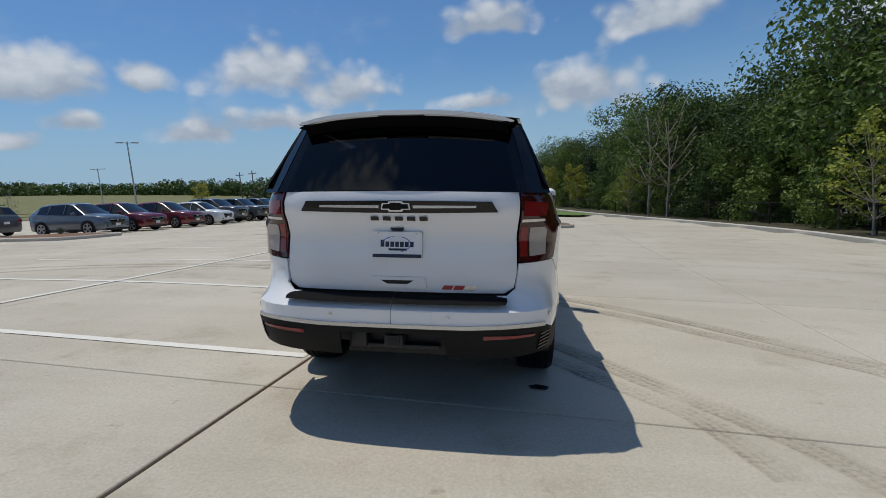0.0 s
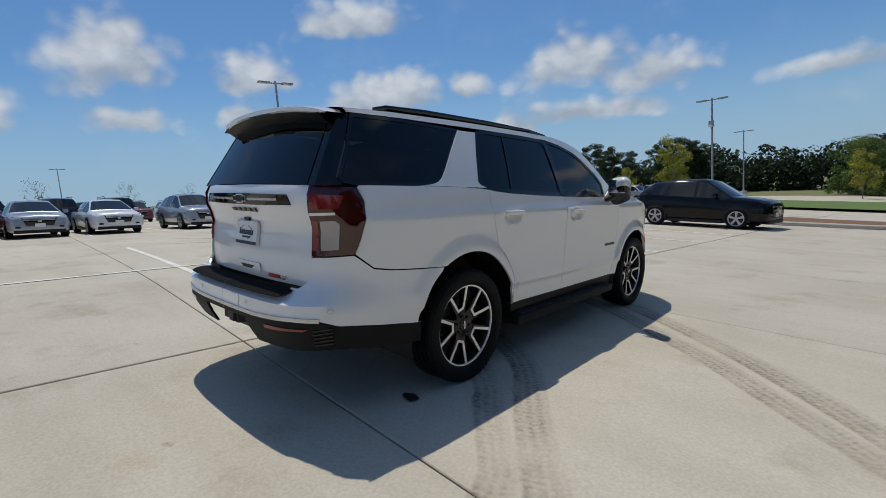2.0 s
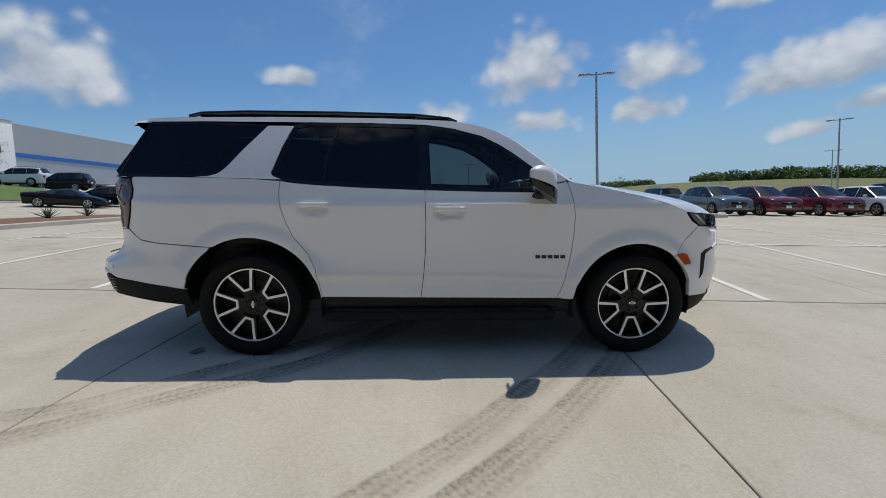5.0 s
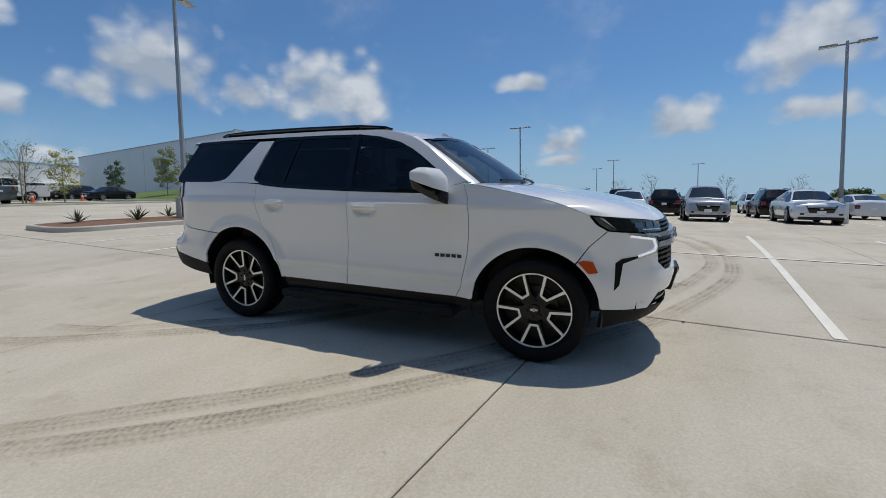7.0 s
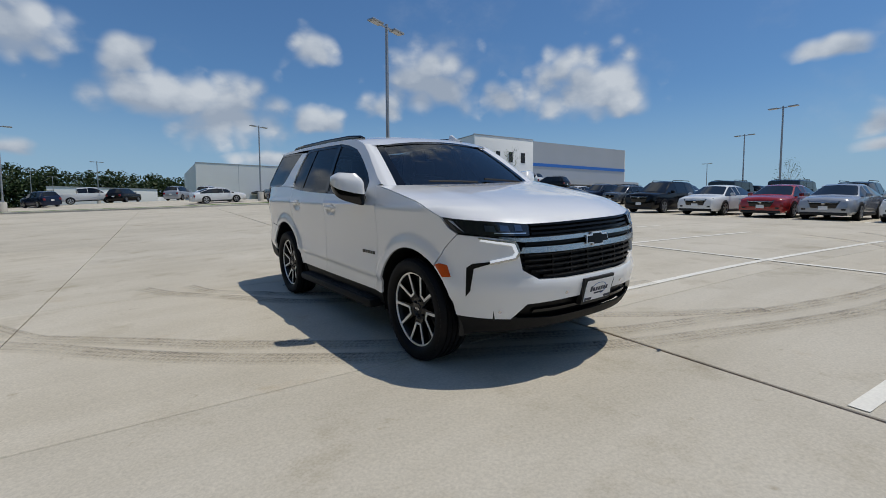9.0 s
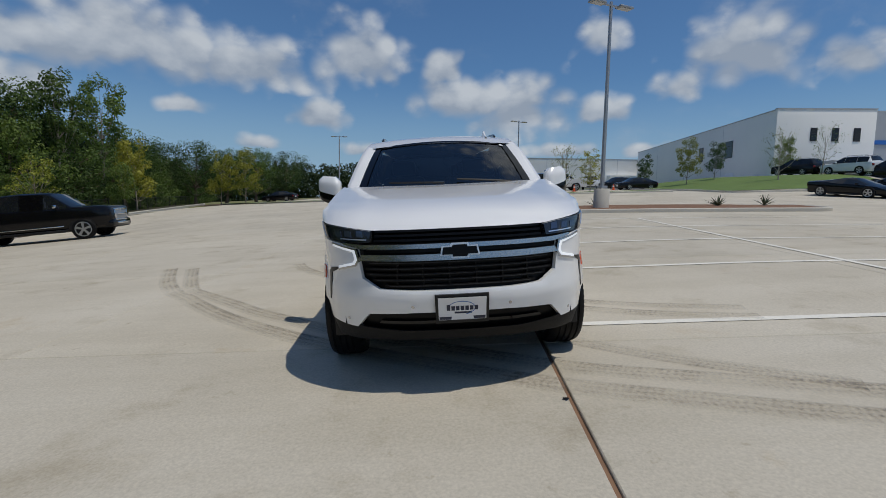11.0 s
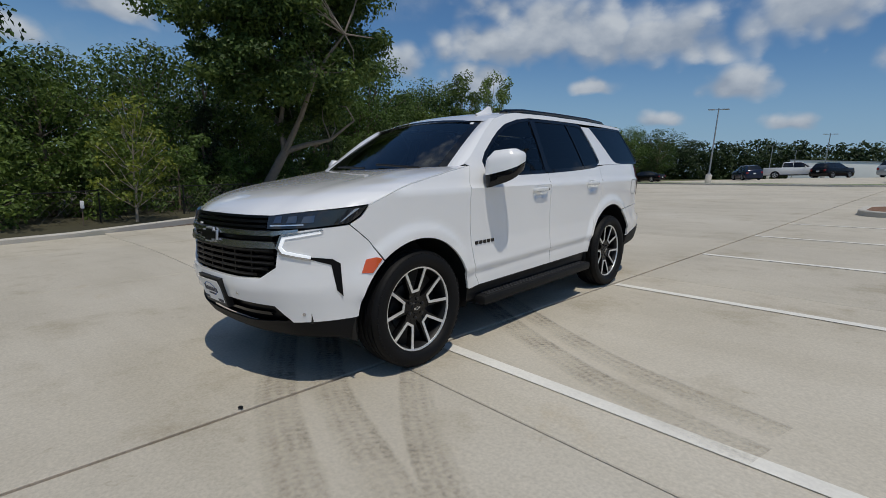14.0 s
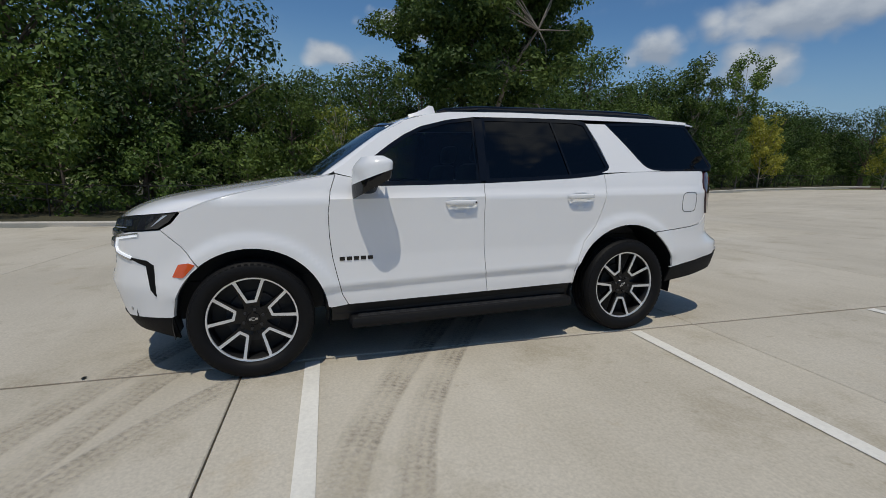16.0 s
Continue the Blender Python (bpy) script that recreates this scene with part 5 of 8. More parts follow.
pair("front_door", lambda: sheet(MID_GAP + FRONT_GAP[::-1] + [(0.80, 1.345), (0.70, 1.288), (0.25, 1.292)], on_skin(), step=0.024), PEARL)
pair("rear_door", lambda: sheet(REAR_GAP + MID_GAP[::-1] + [(-0.60, 1.314), (-0.98, 1.332), (-1.18, 1.349)], on_skin(), step=0.024), PEARL)
rear_arch_front = arch(1, 8, 120, 22)
pair("quarter_panel", lambda: sheet(REAR_GAP + [(-0.975, 0.455)] + rear_arch_front + [(-1.95, 0.872), (-2.20, 0.893), (-2.33, 0.915), (-2.44, 1.00), (-2.405, 1.09), (-2.375, 1.20), (-2.375, 1.295), (-2.415, 1.372), (-2.40, 1.388), (-1.83, 1.384), (-1.50, 1.378)], on_skin(), step=0.03), PEARL)
pair("front_fender", lambda: sheet(FRONT_GAP + [(0.99, 0.442)] + arch(0, 174, 52, 24) + [(1.90, 0.92), (2.02, 1.03), (1.945, 1.07), (1.885, 1.138), (1.72, 1.205), (1.55, 1.252), (1.34, 1.295), (1.16, 1.330), (1.03, 1.352)], on_skin(), step=0.03), PEARL)

# ---- tail
T0 = V_TAIL
part("tailgate", sheet([(T0, 0.802), (bx(0.634), 0.803), (bx(0.689), 0.837), (bx(0.704), 0.92), (bx(0.708), 1.385), (T0, 1.392)], on_skin(), whole=(T0,), both=True, gap=0.0), PEARL, suv)
bumper_top = [(-1.80, 0.862), (-1.95, 0.867), (-2.20, 0.888), (-2.33, 0.908), (-2.445, 0.993), (bx(0.79), 0.982), (bx(0.715), 0.978), (bx(0.708), 0.92), (bx(0.693), 0.835), (bx(0.638), 0.798), (T0, 0.794)]
bumper_low = [(T0, 0.640), (bx(0.4), 0.640), (bx(0.68), 0.652), (bx(0.80), 0.648), (bx(0.86), 0.610), (-2.30, 0.575), (-1.99, 0.535)]
part("rear_bumper", sheet(bumper_top + bumper_low + arch(1, 165, 125, 8), on_skin(BUMP_Z), whole=(T0,), both=True, gap=0.0), PEARL, suv)
part("rear_valance", sheet([(T0, 0.634), (bx(0.4), 0.634), (bx(0.68), 0.646), (bx(0.80), 0.642), (bx(0.86), 0.604), (-2.30, 0.569), (-1.995, 0.529), (-1.965, 0.40), (-2.25, 0.43), (bx(0.84), 0.475), (bx(0.60), 0.455), (bx(0.31), 0.445), (bx(0.29), 0.60), (T0, 0.60)], on_skin(BUMP_Z, 0.004), whole=(T0,), both=True, gap=0.0), DUST_BLACK, suv, "black textured lower valance")
part("trim_strip", sheet([(T0, 0.655), (bx(0.4), 0.655), (bx(0.68), 0.667), (bx(0.80), 0.662), (bx(0.80), 0.640), (bx(0.68), 0.645), (bx(0.4), 0.633), (T0, 0.633)], on_skin(BUMP_Z, 0.008), depth=0.014, whole=(T0,), both=True, gap=0.0), SATIN, suv, "thin satin metal strip")
part("step_pad", sheet([(T0, 0.798), (bx(0.57), 0.799), (bx(0.63), 0.792), (bx(0.61), 0.772), (T0, 0.769)], on_skin(BUMP_Z, 0.006), step=0.03, whole=(T0,), both=True, gap=0.0), STEP_PAD, suv, "black step pad")
pair("reflector", lambda: sheet([(bx(0.50), 0.575), (bx(0.74), 0.588), (bx(0.76), 0.606), (bx(0.50), 0.603)], on_skin(BUMP_Z, 0.009), step=0.05), LAMP_RED, label="red reflector")
for k in range(5):
    pair("vent_slat", lambda: sheet([(bx(0.775), 0.50 + 0.022 * k), (bx(0.84), 0.51 + 0.022 * k), (bx(0.84), 0.518 + 0.022 * k), (bx(0.775), 0.508 + 0.022 * k)], on_skin(BUMP_Z, 0.012), step=0.1, gap=0), GLOSS_BLACK)
hitch = part("tow_hitch", boxes((-0.055, 0.055, -2.74, -2.45, 0.50, 0.575), (-0.26, 0.26, -2.68, -2.62, 0.475, 0.50), (-0.26, -0.17, -2.70, -2.6, 0.48, 0.59), bevel=0.008), DARK_METAL, suv)
part("receiver", boxes((-0.036, 0.036, -2.757, -2.735, 0.512, 0.572)), DARK_METAL, hitch, "square receiver opening")
part("receiver_hole", boxes((-0.027, 0.027, -2.760, -2.752, 0.521, 0.563)), BLACK_TRIM, hitch)
part("hitch_recess", boxes((-0.30, 0.30, -2.62, -2.58, 0.43, 0.62)), BLACK_TRIM, suv)
lamp_out = [(-2.44, 1.000), (-2.408, 1.09), (-2.378, 1.20), (-2.378, 1.295), (-2.418, 1.375), (bx(0.80), 1.387), (bx(0.712), 1.386), (bx(0.712), 0.985), (bx(0.80), 0.988)]
for lamp in pair("tail_lamp", lambda: sheet(lamp_out, on_skin(off=0.012), step=0.05, depth=0.04), LAMP_SMOKE_RED, label="smoked red tail lamp"):
    s = 1 if lamp.data.vertices[0].co.x > 0 else -1
    def lens(poly, off, mat, name, lamp=lamp, s=s):
        bm = sheet(poly, on_skin(off=off), step=0.04, depth=0.012, gap=0)
        if s < 0:
            for v in bm.verts:
                v.co.x = -v.co.x
            bmesh.ops.reverse_faces(bm, faces=bm.faces)
        part(name, bm, mat, lamp)
    lens([(bx(0.775), 1.02), (bx(0.86), 1.03), (bx(0.865), 1.17), (bx(0.85), 1.19), (bx(0.775), 1.185)], 0.016, LAMP_WHITE, "reverse_lens")
    lens([(bx(0.72), 1.215), (bx(0.85), 1.222), (bx(0.85), 1.236), (bx(0.72), 1.232)], 0.017, CHROME, "chrome_strip")
    lens([(bx(0.722), 1.02), (bx(0.762), 1.02), (bx(0.762), 1.19), (bx(0.722), 1.19)], 0.015, LAMP_RED, "red_lens")
    lens([(bx(0.73), 1.25), (bx(0.86), 1.255), (bx(0.88), 1.33), (bx(0.73), 1.335)], 0.015, LAMP_RED, "red_lens")


def gate(u, w, o):
    return skin(T0 + abs(u), w, o) if u >= 0 else Vector((-1, 1, 1)) * skin(T0 - u, w, o)


def gate_sheet(poly, off, step=0.05, depth=0.01):
    return sheet(poly, lambda u, w, o: gate(u, w, off + o), step=step, depth=depth, gap=0)


def emblem(surface, cz, parent, w=0.155, h=0.042):
    """A plain bow-shaped emblem: black body, bright edge."""
    def shape(g):
        a, b, c, d = w / 2 + g, h / 2 + g, w * 0.19 + g, h * 0.5 + g * 1.0
        return [(-a, cz - d * 0.62), (-c - 0.008, cz - d * 0.62), (-c, cz - b), (c, cz - b), (c + 0.006, cz - d * 0.62), (a, cz - d * 0.62), (a * 0.92, cz + d * 0.62), (c + 0.008, cz + d * 0.62), (c, cz + b), (-c, cz + b), (-c - 0.006, cz + d * 0.62), (-a * 0.92, cz + d * 0.62)]
    e = part("emblem", surface(shape(0.003 + 0.035 * w), 0.016), MACHINED, parent, "bow-shaped emblem with bright edge")
    part("emblem_face", surface(shape(0), 0.021), GRILLE_BLACK, e)


part("gate_bar", gate_sheet([(-0.585, 1.272), (-0.2, 1.266), (0.2, 1.266), (0.585, 1.272), (0.548, 1.332), (0, 1.337), (-0.548, 1.332)], 0.008), GLOSS_BLACK, suv, "gloss black bar across the tailgate")
part("gate_strip", gate_sheet([(-0.46, 1.296), (-0.10, 1.293), (-0.10, 1.309), (-0.46, 1.309)], 0.012), SATIN, suv)
part("gate_strip", gate_sheet([(0.10, 1.293), (0.46, 1.296), (0.46, 1.309), (0.10, 1.309)], 0.012), SATIN, suv)
emblem(lambda p, o: gate_sheet(p, o), 1.303, suv)
for k in range(5):          # five plain letter blocks
    x = -0.152 + 0.072 * k
    part("badge_block", gate_sheet([(x, 1.221), (x + 0.046, 1.221), (x + 0.046, 1.244), (x, 1.244)], 0.006), GLOSS_BLACK, suv)
for k, mt in enumerate((RED_BADGE, RED_BADGE, SATIN)):
    x = 0.262 + 0.068 * k
    part("trim_badge_block", gate_sheet([(x, 0.822), (x + 0.058, 0.822), (x + 0.072, 0.846), (x + 0.014, 0.846)], 0.006), mt, suv)
plate = part("rear_plate", gate_sheet([(-0.148, 1.004), (0.148, 1.004), (0.148, 1.156), (-0.148, 1.156)], 0.022, depth=0.02), PLATE_WHITE, suv, "white dealer plate with dark print")
PRINT = material("dark_print", (0.02, 0.025, 0.05), 0.5)
PRINT_BLUE = material("blue_print", (0.06, 0.16, 0.42), 0.5)


def plate_print(parent, surf, cz):
    surf_part = lambda poly, mat, nm: part(nm, surf(poly), mat, parent)
    surf_part([(-0.145, cz - 0.074), (0.145, cz - 0.074), (0.145, cz - 0.054), (-0.145, cz - 0.054)], PRINT, "print_band")
    for k in range(7):
        x = -0.098 + 0.029 * k
        hgt = 0.040 if k == 0 else 0.030
        surf_part([(x, cz - 0.012), (x + 0.022, cz - 0.012), (x + 0.022, cz - 0.012 + hgt), (x, cz - 0.012 + hgt)], PRINT, "print_bar")
    surf_part([(-0.05, cz - 0.033), (0.06, cz - 0.033), (0.06, cz - 0.021), (-0.05, cz - 0.021)], PRINT, "print_bar")
    arc = [(0.085 * math.cos(radians(a)) - 0.005, cz + 0.004 + 0.046 * math.sin(radians(a))) for a in range(-70, 190, 20)]
    for a, b in zip(arc, arc[1:]):
        d = (Vector(b) - Vector(a)).normalized()
        n = Vector((-d.y, d.x)) * 0.0022
        surf_part([tuple(Vector(a) - n), tuple(Vector(b) - n), tuple(Vector(b) + n), tuple(Vector(a) + n)], PRINT_BLUE, "print_arc")


plate_print(plate, lambda p: gate_sheet(p, 0.0245, step=0.3, depth=0.002), 1.080)
for x in (-0.115, 0.115):
    part("plate_screw", gate_sheet([(x + 0.006 * math.cos(a * math.pi / 3), 1.145 + 0.006 * math.sin(a * math.pi / 3)) for a in range(6)], 0.025, depth=0.003), SATIN, plate)
part("plate_lamp", gate_sheet([(-0.03, 1.160), (0.03, 1.160), (0.042, 1.178), (-0.042, 1.178)], 0.012), BLACK_TRIM, suv)
grip = part("gate_handle", gate_sheet([(-0.175, 0.83), (-0.155, 0.824), (0.155, 0.824), (0.175, 0.83), (0.168, 0.886), (0.155, 0.893), (-0.155, 0.893), (-0.168, 0.886)], 0.010), PEARL, suv, "white tailgate grip recess")
part("grip_shadow", gate_sheet([(-0.10, 0.872), (0.10, 0.872), (0.06, 0.850), (-0.06, 0.850)], 0.012), BLACK_TRIM, grip)


def sensor(surf, u, w):
    part("parking_sensor", surf([(u + 0.011 * math.cos(a * math.pi / 6), w + 0.011 * math.sin(a * math.pi / 6)) for a in range(12)]), SATIN, suv)


def bump_sheet(poly):
    return sheet(poly, lambda u, w, o: skin(T0 + u, w, 0.003 + o, BUMP_Z) if u >= 0 else Vector((-1, 1, 1)) * skin(T0 - u, w, 0.003 + o, BUMP_Z), step=0.1, depth=0.004, gap=0)


for u, w in ((-0.345, 0.70), (0.315, 0.70), (-0.84, 0.70), (0.86, 0.70)):
    sensor(bump_sheet, u, w)
part("tow_cover", bump_sheet([(0.135, 0.662), (0.225, 0.662), (0.228, 0.728), (0.132, 0.728)]), PEARL, suv)


# ---- greenhouse
def glass_x(y, z):
    w = 0.952 - 0.012 * max(0, -y - 0.6) ** 2 - 0.06 * max(0, y - 0.3) ** 2
    t = (z - 1.30) / 0.55
    return w - 0.185 * t - 0.045 * t * t


def side_glass(off=0.0):
    return lambda u, w, o: Vector((glass_x(u, w) + off + o, u, w))


TOP = 1.802
quarter = [(-1.395, TOP - 0.012), (-1.40, 1.77), (-1.56, 1.60), (-1.655, 1.49), (-1.705, 1.437), (-1.75, 1.408), (-1.81, 1.392), (-1.90, 1.388), (-2.40, 1.389), (-2.47, 1.40), (-2.50, 1.43), (-2.40, 1.60), (-2.30, TOP), (-1.90, TOP + 0.006)]
pair("quarter_glass", lambda: sheet(quarter, side_glass(-0.004), step=0.1, depth=0.012), GLASS_TINT, label="black tinted rear quarter glass")
rear_win = [(-1.18, 1.785), (-1.075, 1.806), (-0.62, 1.806), (-0.235, 1.799), (-0.205, 1.31), (-0.60, 1.322), (-0.98, 1.340), (-1.20, 1.362), (-1.30, 1.382), (-1.328, 1.415)]
front_win = [(-0.165, 1.797), (0.045, 1.768), (0.266, 1.713), (0.40, 1.648), (0.52, 1.572), (0.66, 1.47), (0.72, 1.40), (0.705, 1.296), (0.25, 1.300), (-0.14, 1.308)]
pair("rear_door_glass", lambda: sheet(rear_win, side_glass(-0.006), step=0.1, depth=0.012), GLASS_TINT, label="tinted rear door glass")
pair("front_door_glass", lambda: sheet(front_win, side_glass(-0.006), step=0.1, depth=0.012), GLASS_CLEAR, label="lightly tinted front door glass")


def frame_of(poly, width, off, mapper, depth=0.014):
    """A thin frame that follows an outline."""
    inner = shrink(poly, width)
    bm = bmesh.new()
    n = len(poly)
    a = [bm.verts.new(mapper(*p, off)) for p in poly]
    b = [bm.verts.new(mapper(*p, off)) for p in inner]
    c = [bm.verts.new(mapper(*p, off - depth)) for p in poly]
    d = [bm.verts.new(mapper(*p, off - depth)) for p in inner]
    for i in range(n):
        j = (i + 1) % n
        for q in ((a[i], a[j], b[j], b[i]), (a[i], c[i], c[j], a[j]), (b[i], b[j], d[j], d[i])):
            bm.faces.new(q)
    bmesh.ops.recalc_face_normals(bm, faces=bm.faces)
    return bm


pair("window_frame", lambda: frame_of(shrink(rear_win, -0.012), 0.034, 0.0, side_glass()), GLOSS_BLACK)
pair("window_frame", lambda: frame_of(shrink(front_win, -0.012), 0.030, 0.0, side_glass()), GLOSS_BLACK)
pair("window_frame", lambda: frame_of(shrink(quarter, -0.004), 0.022, 0.0, side_glass()), GLOSS_BLACK)
pair("pillar_trim", lambda: sheet([(-0.235, 1.797), (-0.16, 1.795), (-0.14, 1.308), (-0.210, 1.312)], side_glass(0.003), step=0.1), GLOSS_BLACK)
pair("pillar_trim", lambda: sheet([(-0.855, 1.80), (-0.835, 1.80), (-0.94, 1.335), (-0.965, 1.337)], side_glass(0.001), step=0.1), GLOSS_BLACK)
# white pillar behind the rear door, running into the quarter panel
pair("rear_pillar", lambda: sheet([(-1.19, 1.785), (-1.205, 1.76), (-1.27, 1.62), (-1.34, 1.42), (-1.32, 1.395), (-1.255, 1.372), (-1.50, 1.379), (-1.93, 1.385), (-1.81, 1.394), (-1.745, 1.411), (-1.70, 1.440), (-1.65, 1.493), (-1.555, 1.605), (-1.39, 1.785)], side_glass(0.003), step=0.06, gap=0), PEARL)
# belt moulding under the glass: closes the shoulder
# roof side rail and front pillar, white
roof_rail = [(-2.31, TOP + 0.008), (-1.90, TOP + 0.014), (-1.075, TOP + 0.014), (-0.62, TOP + 0.013), (-0.235, TOP + 0.006), (-0.165, TOP + 0.004), (0.05, 1.778), (0.272, 1.722), (0.41, 1.656), (0.53, 1.580), (0.67, 1.478), (0.735, 1.405), (0.72, 1.300),
             (0.82, 1.352), (0.93, 1.380), (0.93, 1.392), (0.86, 1.435), (0.72, 1.545), (0.55, 1.672), (0.38, 1.766), (0.20, 1.816), (0.02, 1.840), (-0.5, 1.854), (-1.3, 1.856), (-2.0, 1.848), (-2.33, 1.832)]
pair("roof_side", lambda: sheet(roof_rail, side_glass(0.004), step=0.06, gap=0), PEARL)


def roof_point(s, t, off=0.0):
    """The roof: s across (-1..1), t from the windscreen's top (0) to the tail (1)."""
    ys = [0.44, 0.24, 0.0, -0.5, -1.3, -2.0, -2.36]
    zs = [1.735, 1.806, 1.842, 1.855, 1.857, 1.849, 1.832]
    y = 0.44 - 2.80 * t
    z = float(np.interp(-y, [-a for a in ys], zs))
    w = glass_x(y, z) + 0.004
    k = 1 - s * s
    return Vector((s * w, y + 0.05 * k * (1 - t) ** 3, z + 0.040 * k ** 0.8 + off))


def patch(fn, nu, nv, depth=0.02):
    bm = bmesh.new()
    rows = [[bm.verts.new(fn(-1 + 2 * i / nu, j / nv)) for i in range(nu + 1)] for j in range(nv + 1)]
    for r0, r1 in zip(rows, rows[1:]):
        for i in range(nu):
            bm.faces.new((r0[i], r0[i + 1], r1[i + 1], r1[i]))
    bmesh.ops.recalc_face_normals(bm, faces=bm.faces)
    if sum(f.normal.z for f in bm.faces) < 0:
        bmesh.ops.reverse_faces(bm, faces=bm.faces)
    return bm


part("roof", patch(roof_point, 16, 40), PEARL, suv)


def front_pillar():
    edge = [(0.945, 1.380), (0.93, 1.392), (0.86, 1.435), (0.72, 1.545), (0.55, 1.672), (0.44, 1.735), (0.38, 1.766)]
    bm = bmesh.new()
    rows = []
    for k in range(19):
        t = k / 18
        f = t * (len(edge) - 1)
        i = min(len(edge) - 2, int(f))
        y, z = Vector(edge[i]).lerp(Vector(edge[i + 1]), f - i)
        a = side_glass(0.004)(y, z, 0.0)
        b = screen_point(1.0, -0.06 + 1.06 * t, 0.004)
        m = a.lerp(b, 0.5) + Vector((0.012, 0.010, 0.010))
        rows.append([bm.verts.new(c) for c in (a, a.lerp(m, 0.6) + Vector((0.003, 0.002, 0.002)), m, b)])
    for r0, r1 in zip(rows, rows[1:]):
        for j in range(3):
            bm.faces.new((r0[j], r0[j + 1], r1[j + 1], r1[j]))
    bmesh.ops.recalc_face_normals(bm, faces=bm.faces)
    if sum(f.normal.x for f in bm.faces) < 0:
        bmesh.ops.reverse_faces(bm, faces=bm.faces)
    return bm



def screen_point(s, t, off=0.0):
    """The windscreen: t from its foot (0) to the roof (1)."""
    w = 0.80 - 0.135 * t
    k = 1 - s * s
    y = 1.065 - 0.635 * t + (0.115 - 0.06 * t) * k - 0.04 * t * (1 - t)
    z = 1.318 + 0.422 * t + 0.045 * t * (1 - t) * 2 + 0.020 * k + 0.028 * k * t
    return Vector((s * w, y + off * 0.6, z + off))


pair("front_pillar", front_pillar, PEARL)
part("windscreen", patch(lambda s, t: screen_point(s, 0.015 + 0.97 * t), 14, 12), GLASS_SCREEN, suv, "windscreen with a dark tint")
pair("windscreen_edge", lambda: patch(lambda s, t: screen_point(0.955 + 0.045 * s, t, 0.006), 2, 12), GLOSS_BLACK)
part("windscreen_edge", patch(lambda s, t: screen_point(s * 0.97, 0.95 + 0.05 * t, 0.006), 14, 2), GLOSS_BLACK, suv)
part("cowl", patch(lambda s, t: screen_point(s * 1.02, -0.10 + 0.13 * t, -0.006), 14, 2), BLACK_TRIM, suv)
for side in (0, 1):
    bm = bmesh.new()
    pts = []
    for k in range(9):
        s = (-0.75 + 0.62 * k / 8) if side == 0 else (0.02 + 0.62 * k / 8)
        pts.append(screen_point(s, 0.03 + 0.05 * k / 8, 0.02))
    tube(bm, pts, 0.010, 6)
    part("wiper", bm, BLACK_TRIM, suv)
part("sticker", patch(lambda s, t: screen_point(-0.905 + 0.025 * s, 0.90 + 0.045 * t, 0.009), 1, 1), PLATE_WHITE, suv, "small white windscreen sticker")


def back_point(s, t, off=0.0):
    w = 0.735 - 0.115 * t
    k = 1 - s * s
    return Vector((s * w, -2.585 - 0.045 * k + 0.245 * t - off, 1.385 + 0.44 * t + 0.012 * k + off * 0.3))


part("rear_window", patch(lambda s, t: back_point(s * 0.94, t), 12, 10), GLASS_TINT, suv, "dark tinted tailgate glass")
pair("rear_pillar_trim", lambda: patch(lambda s, t: back_point(0.965 + 0.07 * s, t, -0.004), 2, 10), GLOSS_BLACK)
pair("corner_trim", lambda: sheet([(0, 0), (1, 0), (1, 1), (0, 1)], lambda u, w, o: back_point(1.03, w).lerp(Vector((glass_x(-2.49 + 0.20 * w, 1.385 + 0.42 * w), -2.49 + 0.20 * w, 1.385 + 0.42 * w)), u) + Vector((o * 0.7, -o * 0.7, 0)), step=0.25, gap=0), GLOSS_BLACK)
# spoiler over the tailgate glass
bm = bmesh.new()
prof = [(-2.24, 1.876), (-2.36, 1.880), (-2.44, 1.874), (-2.480, 1.862), (-2.478, 1.838), (-2.462, 1.832)]
rows = []
for i in range(27):
    s = math.sin(math.pi / 2 * (-1 + i / 13))
    k = max(0.0, 1 - s * s)
    e = abs(s) ** 6
    thin = max(0.04, (1 - abs(s) ** 12) ** 0.5)
    rows.append([bm.verts.new((s * 0.665, y * (1 - e * 0.012) - 0.035 * k * (1 if y < -2.4 else 0.3), 1.862 + (z - 1.862) * thin - 0.045 + 0.050 * k ** 0.8 - e * 0.012)) for y, z in prof])
for r0, r1 in zip(rows, rows[1:]):
    for k in range(len(prof) - 1):
        bm.faces.new((r0[k], r0[k + 1], r1[k + 1], r1[k]))
bmesh.ops.recalc_face_normals(bm, faces=bm.faces)
spoiler = part("spoiler", bm, PEARL, suv)
bm = bmesh.new()
rows = []
for i in range(17):
    s = -1 + i / 8
    k = 1 - s * s
    rows.append([bm.verts.new((s * 0.63, y - 0.03 * k, z + 0.048 * k ** 0.8)) for y, z in ((-2.462, 1.801), (-2.43, 1.772), (-2.372, 1.735), (-2.36, 1.79))])
for r0, r1 in zip(rows, rows[1:]):
    for k in range(4):
        bm.faces.new((r0[k], r0[(k + 1) % 4], r1[(k + 1) % 4], r1[k]))
bmesh.ops.recalc_face_normals(bm, faces=bm.faces)
part("spoiler_underside", bm, GRILLE_BLACK, spoiler, "black underside")
bm = bmesh.new()
rows = []
